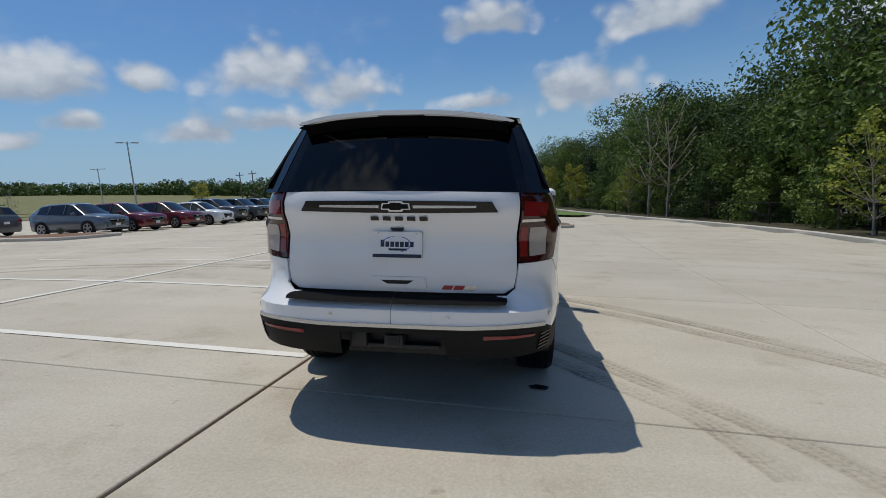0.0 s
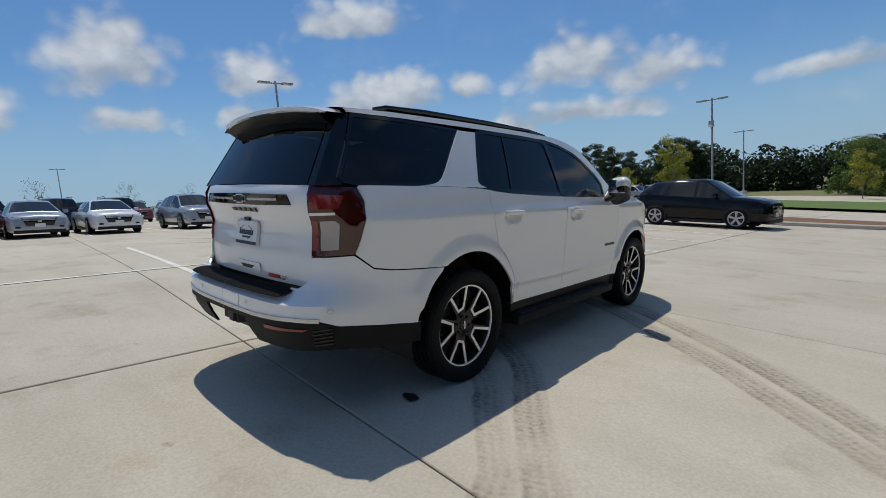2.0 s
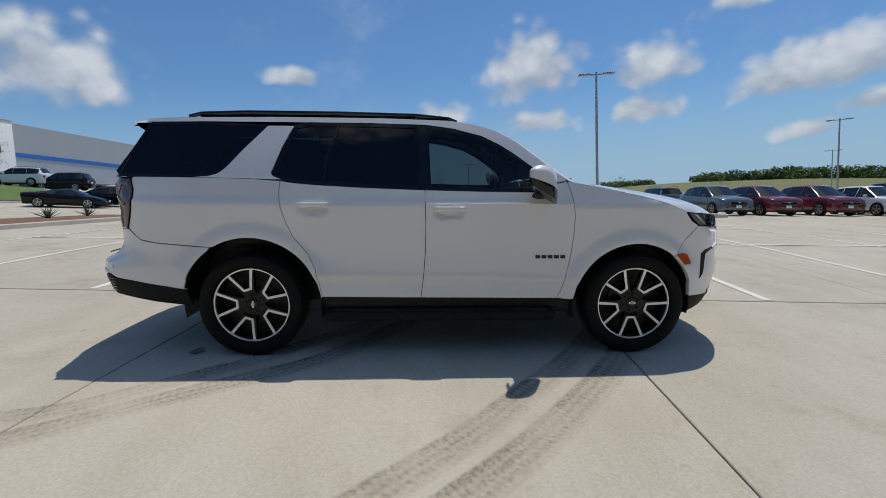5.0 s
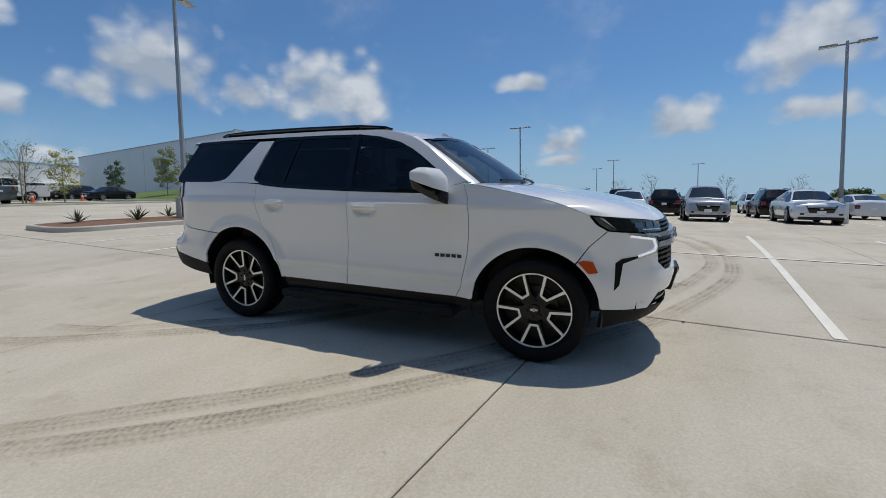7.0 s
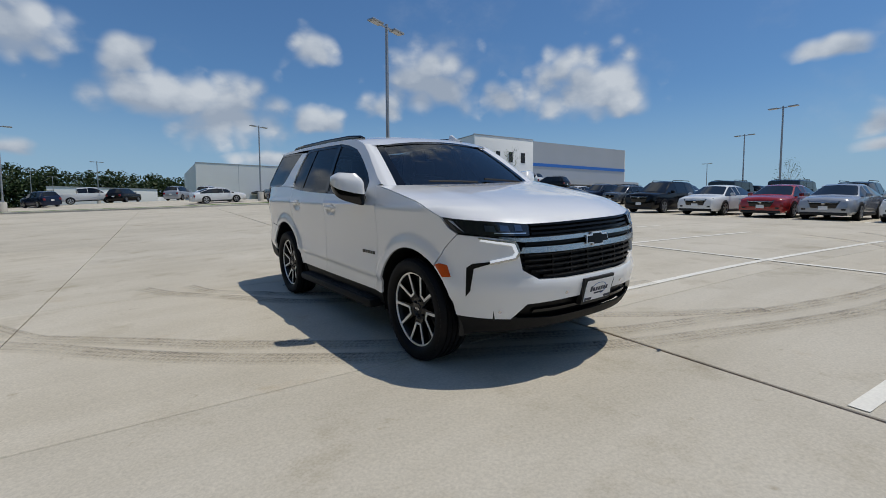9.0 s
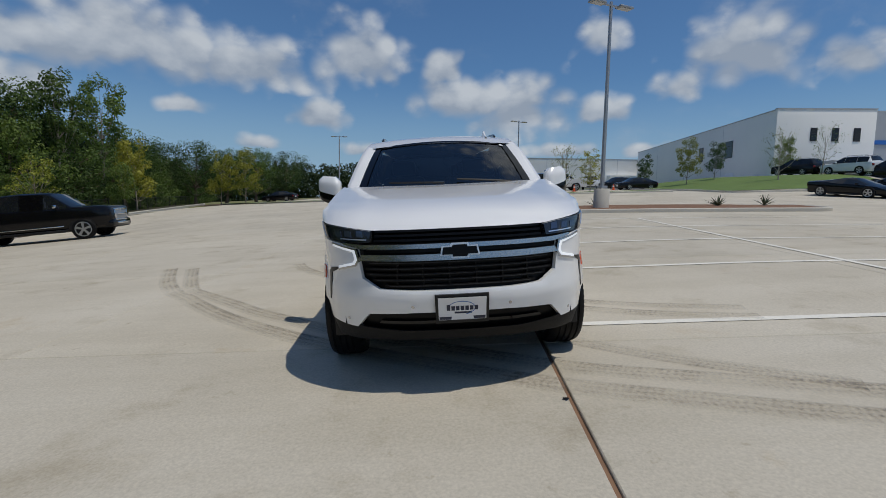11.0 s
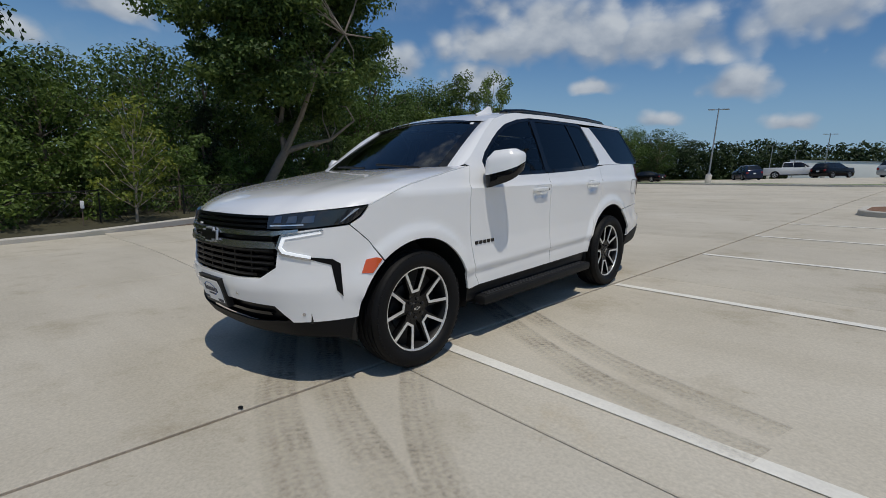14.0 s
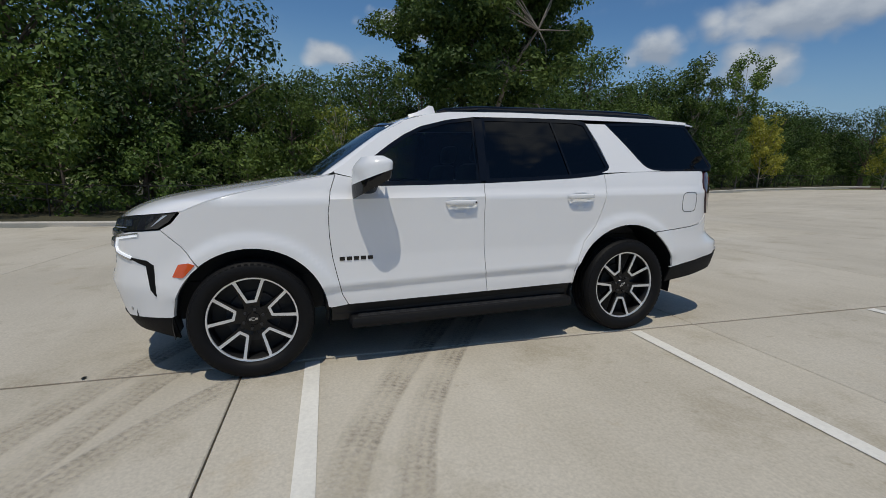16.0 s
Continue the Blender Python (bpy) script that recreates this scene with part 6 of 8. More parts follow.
for i in range(27):          # the black lining under the white shell, with a shallow hollow
    s = math.sin(math.pi / 2 * (-1 + i / 13))
    k = max(0.0, 1 - s * s)
    rows.append([bm.verts.new((s * 0.660, y - 0.034 * k * (1 if y < -2.4 else 0.3), z - 0.047 + 0.050 * k ** 0.8 - 0.010 * abs(s) ** 6)) for y, z in ((-2.463, 1.838), (-2.448, 1.838), (-2.40, 1.836), (-2.33, 1.842), (-2.26, 1.842), (-2.25, 1.858))])
for r0, r1 in zip(rows, rows[1:]):
    for k in range(5):
        bm.faces.new((r0[k], r0[k + 1], r1[k + 1], r1[k]))
bmesh.ops.recalc_face_normals(bm, faces=bm.faces)
part("spoiler_lining", bm, GRILLE_BLACK, spoiler, "black lining")
part("brake_light", boxes((-0.14, 0.14, -2.508, -2.49, 1.835, 1.850)), LAMP_SMOKE_RED, spoiler)
for side in (1, -1):
    bm = bmesh.new()
    pts = [(side * 0.615, -2.05, 1.868), (side * 0.62, -1.95, 1.886), (side * 0.625, -1.6, 1.898), (side * 0.625, -0.9, 1.899), (side * 0.62, -0.25, 1.890), (side * 0.615, 0.02, 1.868), (side * 0.61, 0.09, 1.850)]
    tube(bm, pts, [0.012, 0.018, 0.019, 0.019, 0.018, 0.016, 0.010], 8)
    for a, b in zip(pts[1:5], pts[2:6]):
        box(bm, side * 0.62 - 0.016, side * 0.62 + 0.016, a[1], b[1], 1.855, min(a[2], b[2]))
    part("roof_rack_rail", bm, GLOSS_BLACK, suv)
bm = bmesh.new()
rows = []
for y, w, h in ((0.06, 0.026, 0.004), (0.085, 0.032, 0.070), (0.12, 0.033, 0.076), (0.16, 0.033, 0.050), (0.22, 0.028, 0.022), (0.29, 0.012, 0.0)):
    rows.append([bm.verts.new(c) for c in ((-0.49 - w, y, 1.822), (-0.49 - w * 0.28, y, 1.838 + h), (-0.49 + w * 0.28, y, 1.838 + h), (-0.49 + w, y, 1.822))])
for r0, r1 in zip(rows, rows[1:]):
    for k in range(3):
        bm.faces.new((r0[k], r0[k + 1], r1[k + 1], r1[k]))
bm.faces.new(rows[0][::-1])
bmesh.ops.recalc_face_normals(bm, faces=bm.faces)
part("roof_antenna", bm, PEARL, suv, "white fin antenna")


# ---- bonnet
N0 = V_NOSE


def hood_point(s, t, off=0.0):
    """The bonnet: t from the screen (0) to the nose (1), between its back edge, its front edge over the grille and lamps, and the wings' tops."""
    a, sg = abs(s), (1 if s >= 0 else -1)
    v = N0 - (N0 - 1.893) * a
    top = float(np.interp(v, [1.893, 1.99, fx(0.80), fx(0.68), fx(0.575), N0], [1.139, 1.131, 1.116, 1.104, 1.092, 1.096]))
    f = skin(v, top, -0.006 - 0.012 * (1 - a), flare=False)
    back = Vector((0.945 * a, 1.135 - 0.17 * a ** 3, 1.348 + 0.022 * a ** 2 + 0.012 * (1 - a * a)))
    p = back.lerp(f, t)
    ye = 0.965 + (1.893 - 0.965) * t
    ze = float(np.interp(ye, [0.93, 1.03, 1.16, 1.34, 1.55, 1.72, 1.885], [1.372, 1.356, 1.334, 1.299, 1.256, 1.209, 1.141]))
    e = skin(ye, ze, -0.003, flare=False)
    e.z = ze + 0.001
    straight = Vector((0.945, 0.965, 1.37)).lerp(skin(1.893, 1.139, -0.006, flare=False), t)
    p += (e - straight) * a ** 3
    k = 1 - a ** 3
    p.z += 0.090 * (t * (1 - t ** 7)) * k + 0.010 * max(0, min(1, (0.68 - a) / 0.07)) * min(1, 6 * t) * (1 - t ** 5)
    p.z -= 0.012 * max(0, (t - 0.96) / 0.04) * (1 - a)
    return Vector((p.x * sg, p.y, p.z + off))




def bonnet_shell(s, t):
    """The bonnet with its turned-down side flanges."""
    if abs(s) > 0.97:
        p = hood_point(1 if s > 0 else -1, t)
        return p + Vector((-0.022 if s > 0 else 0.022, 0, -0.035))
    return hood_point(s / 0.93333333, t)


part("bonnet", patch(bonnet_shell, 30, 34), PEARL, suv)

# ---- nose


def nose(u, w, o):
    return skin(N0 - abs(u), w, o) if u >= 0 else Vector((-1, 1, 1)) * skin(N0 + u, w, o)


def nose_sheet(poly, off, step=0.06, depth=0.012, gap=0.0):
    return sheet(poly, lambda u, w, o: nose(u, w, off + o), step=step, depth=depth, gap=gap)


split = [(2.02, 1.025), (1.90, 0.915)] + arch(0, 51, 7, 14)
front_poly = [(N0, 0.705), (fx(0.30), 0.706), (fx(0.52), 0.716), (fx(0.63), 0.785), (fx(0.650), 0.90), (fx(0.668), 0.985), (fx(0.80), 1.008)] + split + [(2.0, 0.455), (fx(0.70), 0.447), (fx(0.60), 0.548), (fx(0.3), 0.560), (N0, 0.560)]
part("front_bumper", sheet(front_poly, on_skin(), step=0.06, whole=(N0,), both=True, gap=0.0, depth=0.03), PEARL, suv)
skirt = [(N0, 0.430), (fx(0.40), 0.432), (fx(0.655), 0.452), (fx(0.70), 0.472), (2.0, 0.478), (1.985, 0.30), (fx(0.85), 0.335), (fx(0.5), 0.352), (N0, 0.355)]
part("front_skirt", sheet(skirt, on_skin(off=-0.004), step=0.07, whole=(N0,), both=True, gap=0.0), DUST_BLACK, suv, "black lower skirt")
part("lower_intake", sheet([(N0, 0.428), (fx(0.40), 0.430), (fx(0.69), 0.447), (fx(0.60), 0.550), (N0, 0.562)], on_skin(off=-0.045), step=0.06, depth=0.02, whole=(N0,), both=True, gap=-0.01), GRILLE_BLACK, suv)
part("intake_bar", nose_sheet([(-0.56, 0.476), (0.56, 0.476), (0.545, 0.496), (-0.545, 0.496)], -0.025), GLOSS_BLACK, suv)
part("grille_backing", nose_sheet([(-0.66, 0.80), (-0.55, 0.70), (0.55, 0.70), (0.66, 0.80), (0.67, 1.0), (0.59, 1.10), (-0.59, 1.10), (-0.67, 1.0)], -0.055, depth=0.03), GRILLE_BLACK, suv, "black grille backing")
for w0 in (0.725, 0.762, 0.799, 0.836, 0.873):
    half = 0.49 if w0 < 0.74 else 0.575 if w0 < 0.78 else 0.625
    part("grille_bar", nose_sheet([(-half, w0), (half, w0), (half, w0 + 0.017), (-half, w0 + 0.017)], -0.014, step=0.05, depth=0.03), GRILLE_BLACK, suv)
    # grey strip added along the bar for the reflection its matt black lacks
    part("grille_insert", nose_sheet([(-half + 0.03, w0 + 0.006), (half - 0.03, w0 + 0.006), (half - 0.03, w0 + 0.0105), (-half + 0.03, w0 + 0.0105)], -0.011, step=0.05, depth=0.004), DARK_METAL, suv, "thin grey strip standing in for the bar's reflection")
    for k in range(-3, 4):
        if w0 < 0.87 and abs(k * 0.17 + 0.085) < half - 0.05:
            u = k * 0.17 + 0.085
            part("grille_cell", nose_sheet([(u - 0.024, w0 + 0.016), (u - 0.012, w0 + 0.016), (u - 0.012, w0 + 0.038), (u - 0.024, w0 + 0.038)], -0.018, step=0.1, depth=0.02), GRILLE_BLACK, suv)
for w0 in (1.016, 1.046, 1.074):
    part("grille_bar", nose_sheet([(-0.565, w0), (0.565, w0), (0.565, w0 + 0.014), (-0.565, w0 + 0.014)], -0.012, step=0.05, depth=0.03), GRILLE_BLACK, suv)
part("grille_surround", nose_sheet([(-0.665, 0.900), (-0.3, 0.897), (0.3, 0.897), (0.665, 0.900), (0.645, 0.938), (0.3, 0.936), (-0.3, 0.936), (-0.645, 0.938)], 0.012, depth=0.03), SATIN, suv, "satin chrome grille bar")
part("grille_surround", nose_sheet([(-0.80, 1.000), (-0.64, 0.972), (0.64, 0.972), (0.80, 1.000), (0.80, 1.012), (0.62, 1.000), (-0.62, 1.000), (-0.80, 1.012)], 0.010, depth=0.03), SATIN, suv, "satin chrome grille bar")
part("grille_bar", nose_sheet([(-0.62, 0.946), (0.62, 0.946), (0.62, 0.964), (-0.62, 0.964)], -0.01, depth=0.03), GRILLE_BLACK, suv)
emblem(lambda p, o: nose_sheet(p, o + 0.012), 0.955, suv, 0.225, 0.072)
fp = part("plate_holder", nose_sheet([(-0.168, 0.488), (0.168, 0.488), (0.168, 0.682), (-0.168, 0.682)], 0.022, depth=0.045), BLACK_TRIM, suv, "black plate holder")
fplate = part("front_plate", nose_sheet([(-0.150, 0.512), (0.150, 0.512), (0.150, 0.664), (-0.150, 0.664)], 0.027, depth=0.004), PLATE_WHITE, suv, "white dealer plate with dark print")
plate_print(fplate, lambda p: nose_sheet([(-a, b) for a, b in p], 0.029, step=0.3, depth=0.002), 0.588)
for u, w in ((0.31, 0.602), (-0.31, 0.602), (0.80, 0.50), (-0.80, 0.50)):
    sensor(lambda p: nose_sheet(p, 0.003, depth=0.004), u, w)
# headlamps, running lights, corner vents, side markers
hl = [(fx(0.575), 1.012), (fx(0.575), 1.086), (fx(0.68), 1.100), (fx(0.80), 1.112), (1.99, 1.128), (1.90, 1.136), (1.955, 1.078), (2.025, 1.034), (fx(0.80), 1.016)]
for lamp in pair("headlight", lambda: sheet(hl, on_skin(off=0.006), step=0.05, depth=0.05), LAMP_DARK, label="smoked headlight"):
    s = 1 if lamp.data.vertices[0].co.x > 0 else -1
    def piece(name, poly, off, mat, lamp=lamp, s=s):
        bm = sheet(poly, on_skin(off=off), step=0.04, depth=0.01, gap=0)
        if s < 0:
            for v in bm.verts:
                v.co.x = -v.co.x
            bmesh.ops.reverse_faces(bm, faces=bm.faces)
        part(name, bm, mat, lamp)
    for x0 in (0.62, 0.70, 0.77):
        piece("projector", [(fx(x0), 1.046), (fx(x0 + 0.05), 1.050), (fx(x0 + 0.055), 1.09), (fx(x0 + 0.012), 1.084)], 0.010, LIGHT_BLUE_CHROME)
    piece("light_blade", [(2.06, 1.052), (2.075, 1.044), (1.985, 1.118), (1.955, 1.122)], 0.010, BLADE_GLINT)
    piece("light_blade", [(fx(0.60), 1.028), (fx(0.78), 1.034), (fx(0.78), 1.041), (fx(0.60), 1.035)], 0.010, BLADE_GLINT)
drl = [(fx(0.835), 1.000), (fx(0.675), 0.966), (fx(0.655), 0.905), (fx(0.675), 0.872), (fx(0.80), 0.838), (fx(0.80), 0.852), (fx(0.69), 0.884), (fx(0.674), 0.907), (fx(0.692), 0.954), (fx(0.845), 0.985)]
pair("running_light", lambda: sheet(drl, on_skin(off=0.006), step=0.05, depth=0.02, gap=0), DRL, label="lit white running light")
drl_trim = [(fx(0.845), 1.008), (fx(0.664), 0.974), (fx(0.640), 0.905), (fx(0.664), 0.862), (fx(0.80), 0.824), (fx(0.80), 0.838), (fx(0.675), 0.872), (fx(0.655), 0.905), (fx(0.675), 0.966), (fx(0.85), 1.000)]
pair("running_light_trim", lambda: sheet(drl_trim, on_skin(off=0.009), step=0.05, depth=0.02, gap=0), SATIN)
pair("corner_vent", lambda: sheet([(fx(0.80), 0.846), (fx(0.872), 0.830), (fx(0.893), 0.80), (fx(0.895), 0.60), (fx(0.880), 0.64), (fx(0.868), 0.795), (fx(0.80), 0.832)], on_skin(off=0.004), step=0.06, depth=0.03, gap=0), GRILLE_BLACK)
pair("side_marker", lambda: sheet([(1.822, 0.800), (1.86, 0.815), (1.925, 0.806), (1.962, 0.728), (1.895, 0.722)], on_skin(off=0.006), step=0.05, depth=0.01, gap=0), AMBER, label="orange side marker")

# ---- sides: handles, mirrors, badges, steps
def handle_bar(y0, z0):
    """A pull handle: a rounded bar that stands off the door between its two ends."""
    bm = bmesh.new()
    rows = []
    n = 14
    for k in range(n + 1):
        f = -1 + 2 * k / n
        y = y0 + 0.128 * f
        h = 0.019 * (1 - 0.35 * abs(f) ** 6)
        o = 0.034 * (1 - abs(f) ** 8) + 0.004
        m = o - 0.016 * (1 - abs(f) ** 4)
        c = Vector((0, 0, 0))
        rows.append([bm.verts.new(skin(y, z0 + dz * h, 0.021 + d - 0.02)) for dz, d in ((-1.0, m * 0.9), (-0.75, o * 0.86), (0, o), (0.75, o * 0.9), (1.0, m), (0.4, m * 0.7), (-0.4, m * 0.7))])
    for r0, r1 in zip(rows, rows[1:]):
        for j in range(7):
            bm.faces.new((r0[j], r0[(j + 1) % 7], r1[(j + 1) % 7], r1[j]))
    bm.faces.new(rows[0])
    bm.faces.new(rows[-1][::-1])
    bmesh.ops.recalc_face_normals(bm, faces=bm.faces)
    return bm


for y0, z0 in HANDLES:
    pair("door_handle", lambda: handle_bar(y0, z0 + 0.010), PEARL)
for u in (-0.075, -0.10):
    bm = sheet([(0.02 + u + 0.008 * math.cos(a * math.pi / 4), 1.160 + 0.008 * math.sin(a * math.pi / 4)) for a in range(8)], on_skin(off=0.036), step=0.1, depth=0.004, gap=0)
    for v in bm.verts:
        v.co.x = -v.co.x
    bmesh.ops.reverse_faces(bm, faces=bm.faces)
    part("lock_button", bm, BLACK_TRIM, suv)
FUEL = [(-2.16 + 0.088 * math.copysign(abs(math.cos(a)) ** 0.5, math.cos(a)), 1.115 + 0.088 * math.copysign(abs(math.sin(a)) ** 0.5, math.sin(a))) for a in [k * math.tau / 24 + 0.02 for k in range(24)]]
bm = frame_of(FUEL, 0.004, 0.0015, on_skin(), 0.002)
for v in bm.verts:
    v.co.x = -v.co.x
bmesh.ops.reverse_faces(bm, faces=bm.faces)
part("fuel_door_seam", bm, BLACK_TRIM, suv)
for k in range(5):
    y0 = 0.690 + 0.049 * k
    pair("side_badge_block", lambda: sheet([(y0, 0.776), (y0 + 0.036, 0.776), (y0 + 0.036, 0.802), (y0, 0.802)], on_skin(off=0.005), step=0.1, depth=0.006, gap=0), GLOSS_BLACK)


def mirror_body(low, high):
    """A layer of the mirror's head between two sloping cuts."""
    bm = bmesh.new()
    levels = 7
    rings = []
    for k in range(levels + 1):
        f = low + (high - low) * k / levels
        ring = []
        for j in range(28):
            a = j * math.tau / 28
            c, q = math.cos(a), math.sin(a)
            swell = (1 - 0.10 * abs(2 * f - 0.9) ** 2.6) * (1 - 0.34 * max(0, f - 0.78) / 0.22)
            x = 1.108 + 0.118 * swell * math.copysign(abs(c) ** 0.62, c)
            y = 0.700 + 0.098 * swell * math.copysign(abs(q) ** 0.62, q) - 0.045 * (x - 1.1) / 0.1 + 0.012 * (1 - f)
            tilt = -0.045 * (y - 0.70) / 0.1 * (1 - f) * 1.2
            z = 1.275 + 0.205 * f + tilt * 1.0 + 0.010 * (x - 1.1) / 0.1
            ring.append(bm.verts.new((x, y, z)))
        rings.append(ring)
    for r0, r1 in zip(rings, rings[1:]):
        for j in range(28):
            bm.faces.new((r0[j], r0[(j + 1) % 28], r1[(j + 1) % 28], r1[j]))
    bm.faces.new(rings[0][::-1])
    bm.faces.new(rings[-1])
    bmesh.ops.recalc_face_normals(bm, faces=bm.faces)
    return bm


def flip(bm, s):
    if s < 0:
        for v in bm.verts:
            v.co.x = -v.co.x
        bmesh.ops.reverse_faces(bm, faces=bm.faces)
    return bm


for cap in pair("wing_mirror", lambda: mirror_body(0.36, 1.0), PEARL, label="white mirror cap over a black base"):
    s = 1 if cap.data.vertices[0].co.x > 0 else -1
    part("mirror_base", flip(mirror_body(0.0, 0.355), s), GLOSS_BLACK, cap)
    bm = bmesh.new()
    rows = []
    for x, y, z, w, h in ((0.925, 0.715, 1.252, 0.075, 0.030), (0.975, 0.712, 1.262, 0.065, 0.030), (1.03, 0.705, 1.285, 0.055, 0.032), (1.08, 0.700, 1.305, 0.055, 0.030)):
        rows.append([bm.verts.new((x, y + w * math.cos(a * math.tau / 10), z + h * math.sin(a * math.tau / 10))) for a in range(10)])
    for r0, r1 in zip(rows, rows[1:]):
        for j in range(10):
            bm.faces.new((r0[j], r0[(j + 1) % 10], r1[(j + 1) % 10], r1[j]))
    bmesh.ops.recalc_face_normals(bm, faces=bm.faces)
    part("mirror_foot", flip(bm, s), BLACK_TRIM, cap)
    part("mirror_glass", flip(boxes((1.03, 1.195, 0.606, 0.614, 1.325, 1.455), bevel=0.003), s), CHROME, cap)
    part("turn_lamp", flip(boxes((1.10, 1.216, 0.63, 0.66, 1.328, 1.340), bevel=0.003), s), LAMP_CLEAR, cap)
for board in pair("running_board", lambda: boxes((0.80, 1.025, -0.95, 0.86, 0.285, 0.365), (0.78, 0.90, -0.97, 0.90, 0.33, 0.47), bevel=0.022), DUST_BLACK, label="black running board"):
    s = 1 if board.data.vertices[0].co.x > 0 else -1
    bm = bmesh.new()
    for k in range(6):
        x = 0.875 + 0.024 * k
        box(bm, s * x - 0.007, s * x + 0.007, -0.88, 0.80, 0.362, 0.370)
    part("tread_ribs", bm, STEP_RUBBER, board)
pair("sill", lambda: sheet([(-0.985, 0.468), (0.86, 0.450), (0.985, 0.44), (0.985, 0.33), (-0.99, 0.33)], on_skin(off=-0.03), step=0.15, gap=0), BLACK_TRIM)
# dark underbody and wheel houses
for nm, b in (("underbody", (-0.62, 0.62, -2.2, 2.0, 0.36, 0.62)), ("floor_pan", (-0.93, 0.93, -0.93, 0.96, 0.38, 0.80)), ("body_frame", (-0.86, 0.86, -2.36, 1.80, 0.97, 1.12)), ("rear_floor", (-0.62, 0.62, -2.3, -0.9, 0.60, 0.98)), ("firewall", (-0.88, 0.88, 0.93, 1.02, 0.40, 1.26)), ("engine_bay", (-0.60, 0.60, 1.0, 2.1, 0.60, 1.04)), ("rear_crossmember", (-0.80, 0.80, -2.50, -2.06, 0.48, 1.1)), ("front_crossmember", (-0.78, 0.78, 2.02, 2.22, 0.44, 1.05))):
    part(nm, boxes(b), BLACK_TRIM, suv)
for i in (0, 1):
    def liner():
        cy, cz, r = ARCHES[i]
        bm = bmesh.new()
        rows = []
        for k in range(25):
            a = radians(-12 + 204 * k / 24)
            lip = skin(cy + r * math.cos(a), max(0.42, cz + r * math.sin(a))).x - 0.008
            rows.append([bm.verts.new((x, cy + (r + g) * math.cos(a), cz + (r + g) * math.sin(a))) for x, g in ((lip, 0.002), (lip - 0.015, 0.012), (0.60, 0.012))])
        for r0, r1 in zip(rows, rows[1:]):
            for j in range(2):
                bm.faces.new((r0[j], r0[j + 1], r1[j + 1], r1[j]))
        return bm
    pair("wheel_house", liner, BLACK_TRIM)

# ---- cabin
cabin = part("dashboard", boxes((-0.75, 0.75, 0.62, 1.08, 0.95, 1.30), bevel=0.06), CABIN, suv)
bm = bmesh.new()
revolve(bm, [(0.016 * math.sin(a * math.tau / 8), 0.185 + 0.016 * math.cos(a * math.tau / 8)) for a in range(9)], 28, "z")
box(bm, -0.18, 0.18, -0.025, 0.025, -0.02, 0.01)
wheel_ob = part("steering_wheel", bm, CABIN, suv)
wheel_ob.matrix_local = pose(-0.40, 0.50, 1.22, 65)


def seat(x, y):
    bm = boxes((x - 0.26, x + 0.26, y - 0.25, y + 0.27, 0.80, 0.96), bevel=0.05)
    b2 = bmesh.new()
    box(b2, x - 0.25, x + 0.25, y - 0.40, y - 0.25, 0.90, 1.46, bevel=0.06)
    box(b2, x - 0.14, x + 0.14, y - 0.42, y - 0.31, 1.47, 1.65, bevel=0.045)
    for v in b2.verts:
        v.co.y -= (v.co.z - 0.9) * 0.18
    me = bpy.data.meshes.new("tmp")
    b2.to_mesh(me)
    b2.free()
    bm.from_mesh(me)
    bpy.data.meshes.remove(me)
    part("seat", bm, LEATHER, suv)


for x, y in ((-0.42, 0.12), (0.42, 0.12), (-0.42, -0.85), (0.42, -0.85), (-0.40, -1.70), (0.40, -1.70)):
    seat(x, y)
part("headliner", patch(lambda s, t: roof_point(s * 0.98, t, -0.035), 8, 14), CABIN, suv)
part("rear_view_mirror", boxes((-0.12, 0.12, 0.52, 0.55, 1.62, 1.69), (-0.015, 0.015, 0.50, 0.54, 1.66, 1.735), bevel=0.012), CABIN, suv)


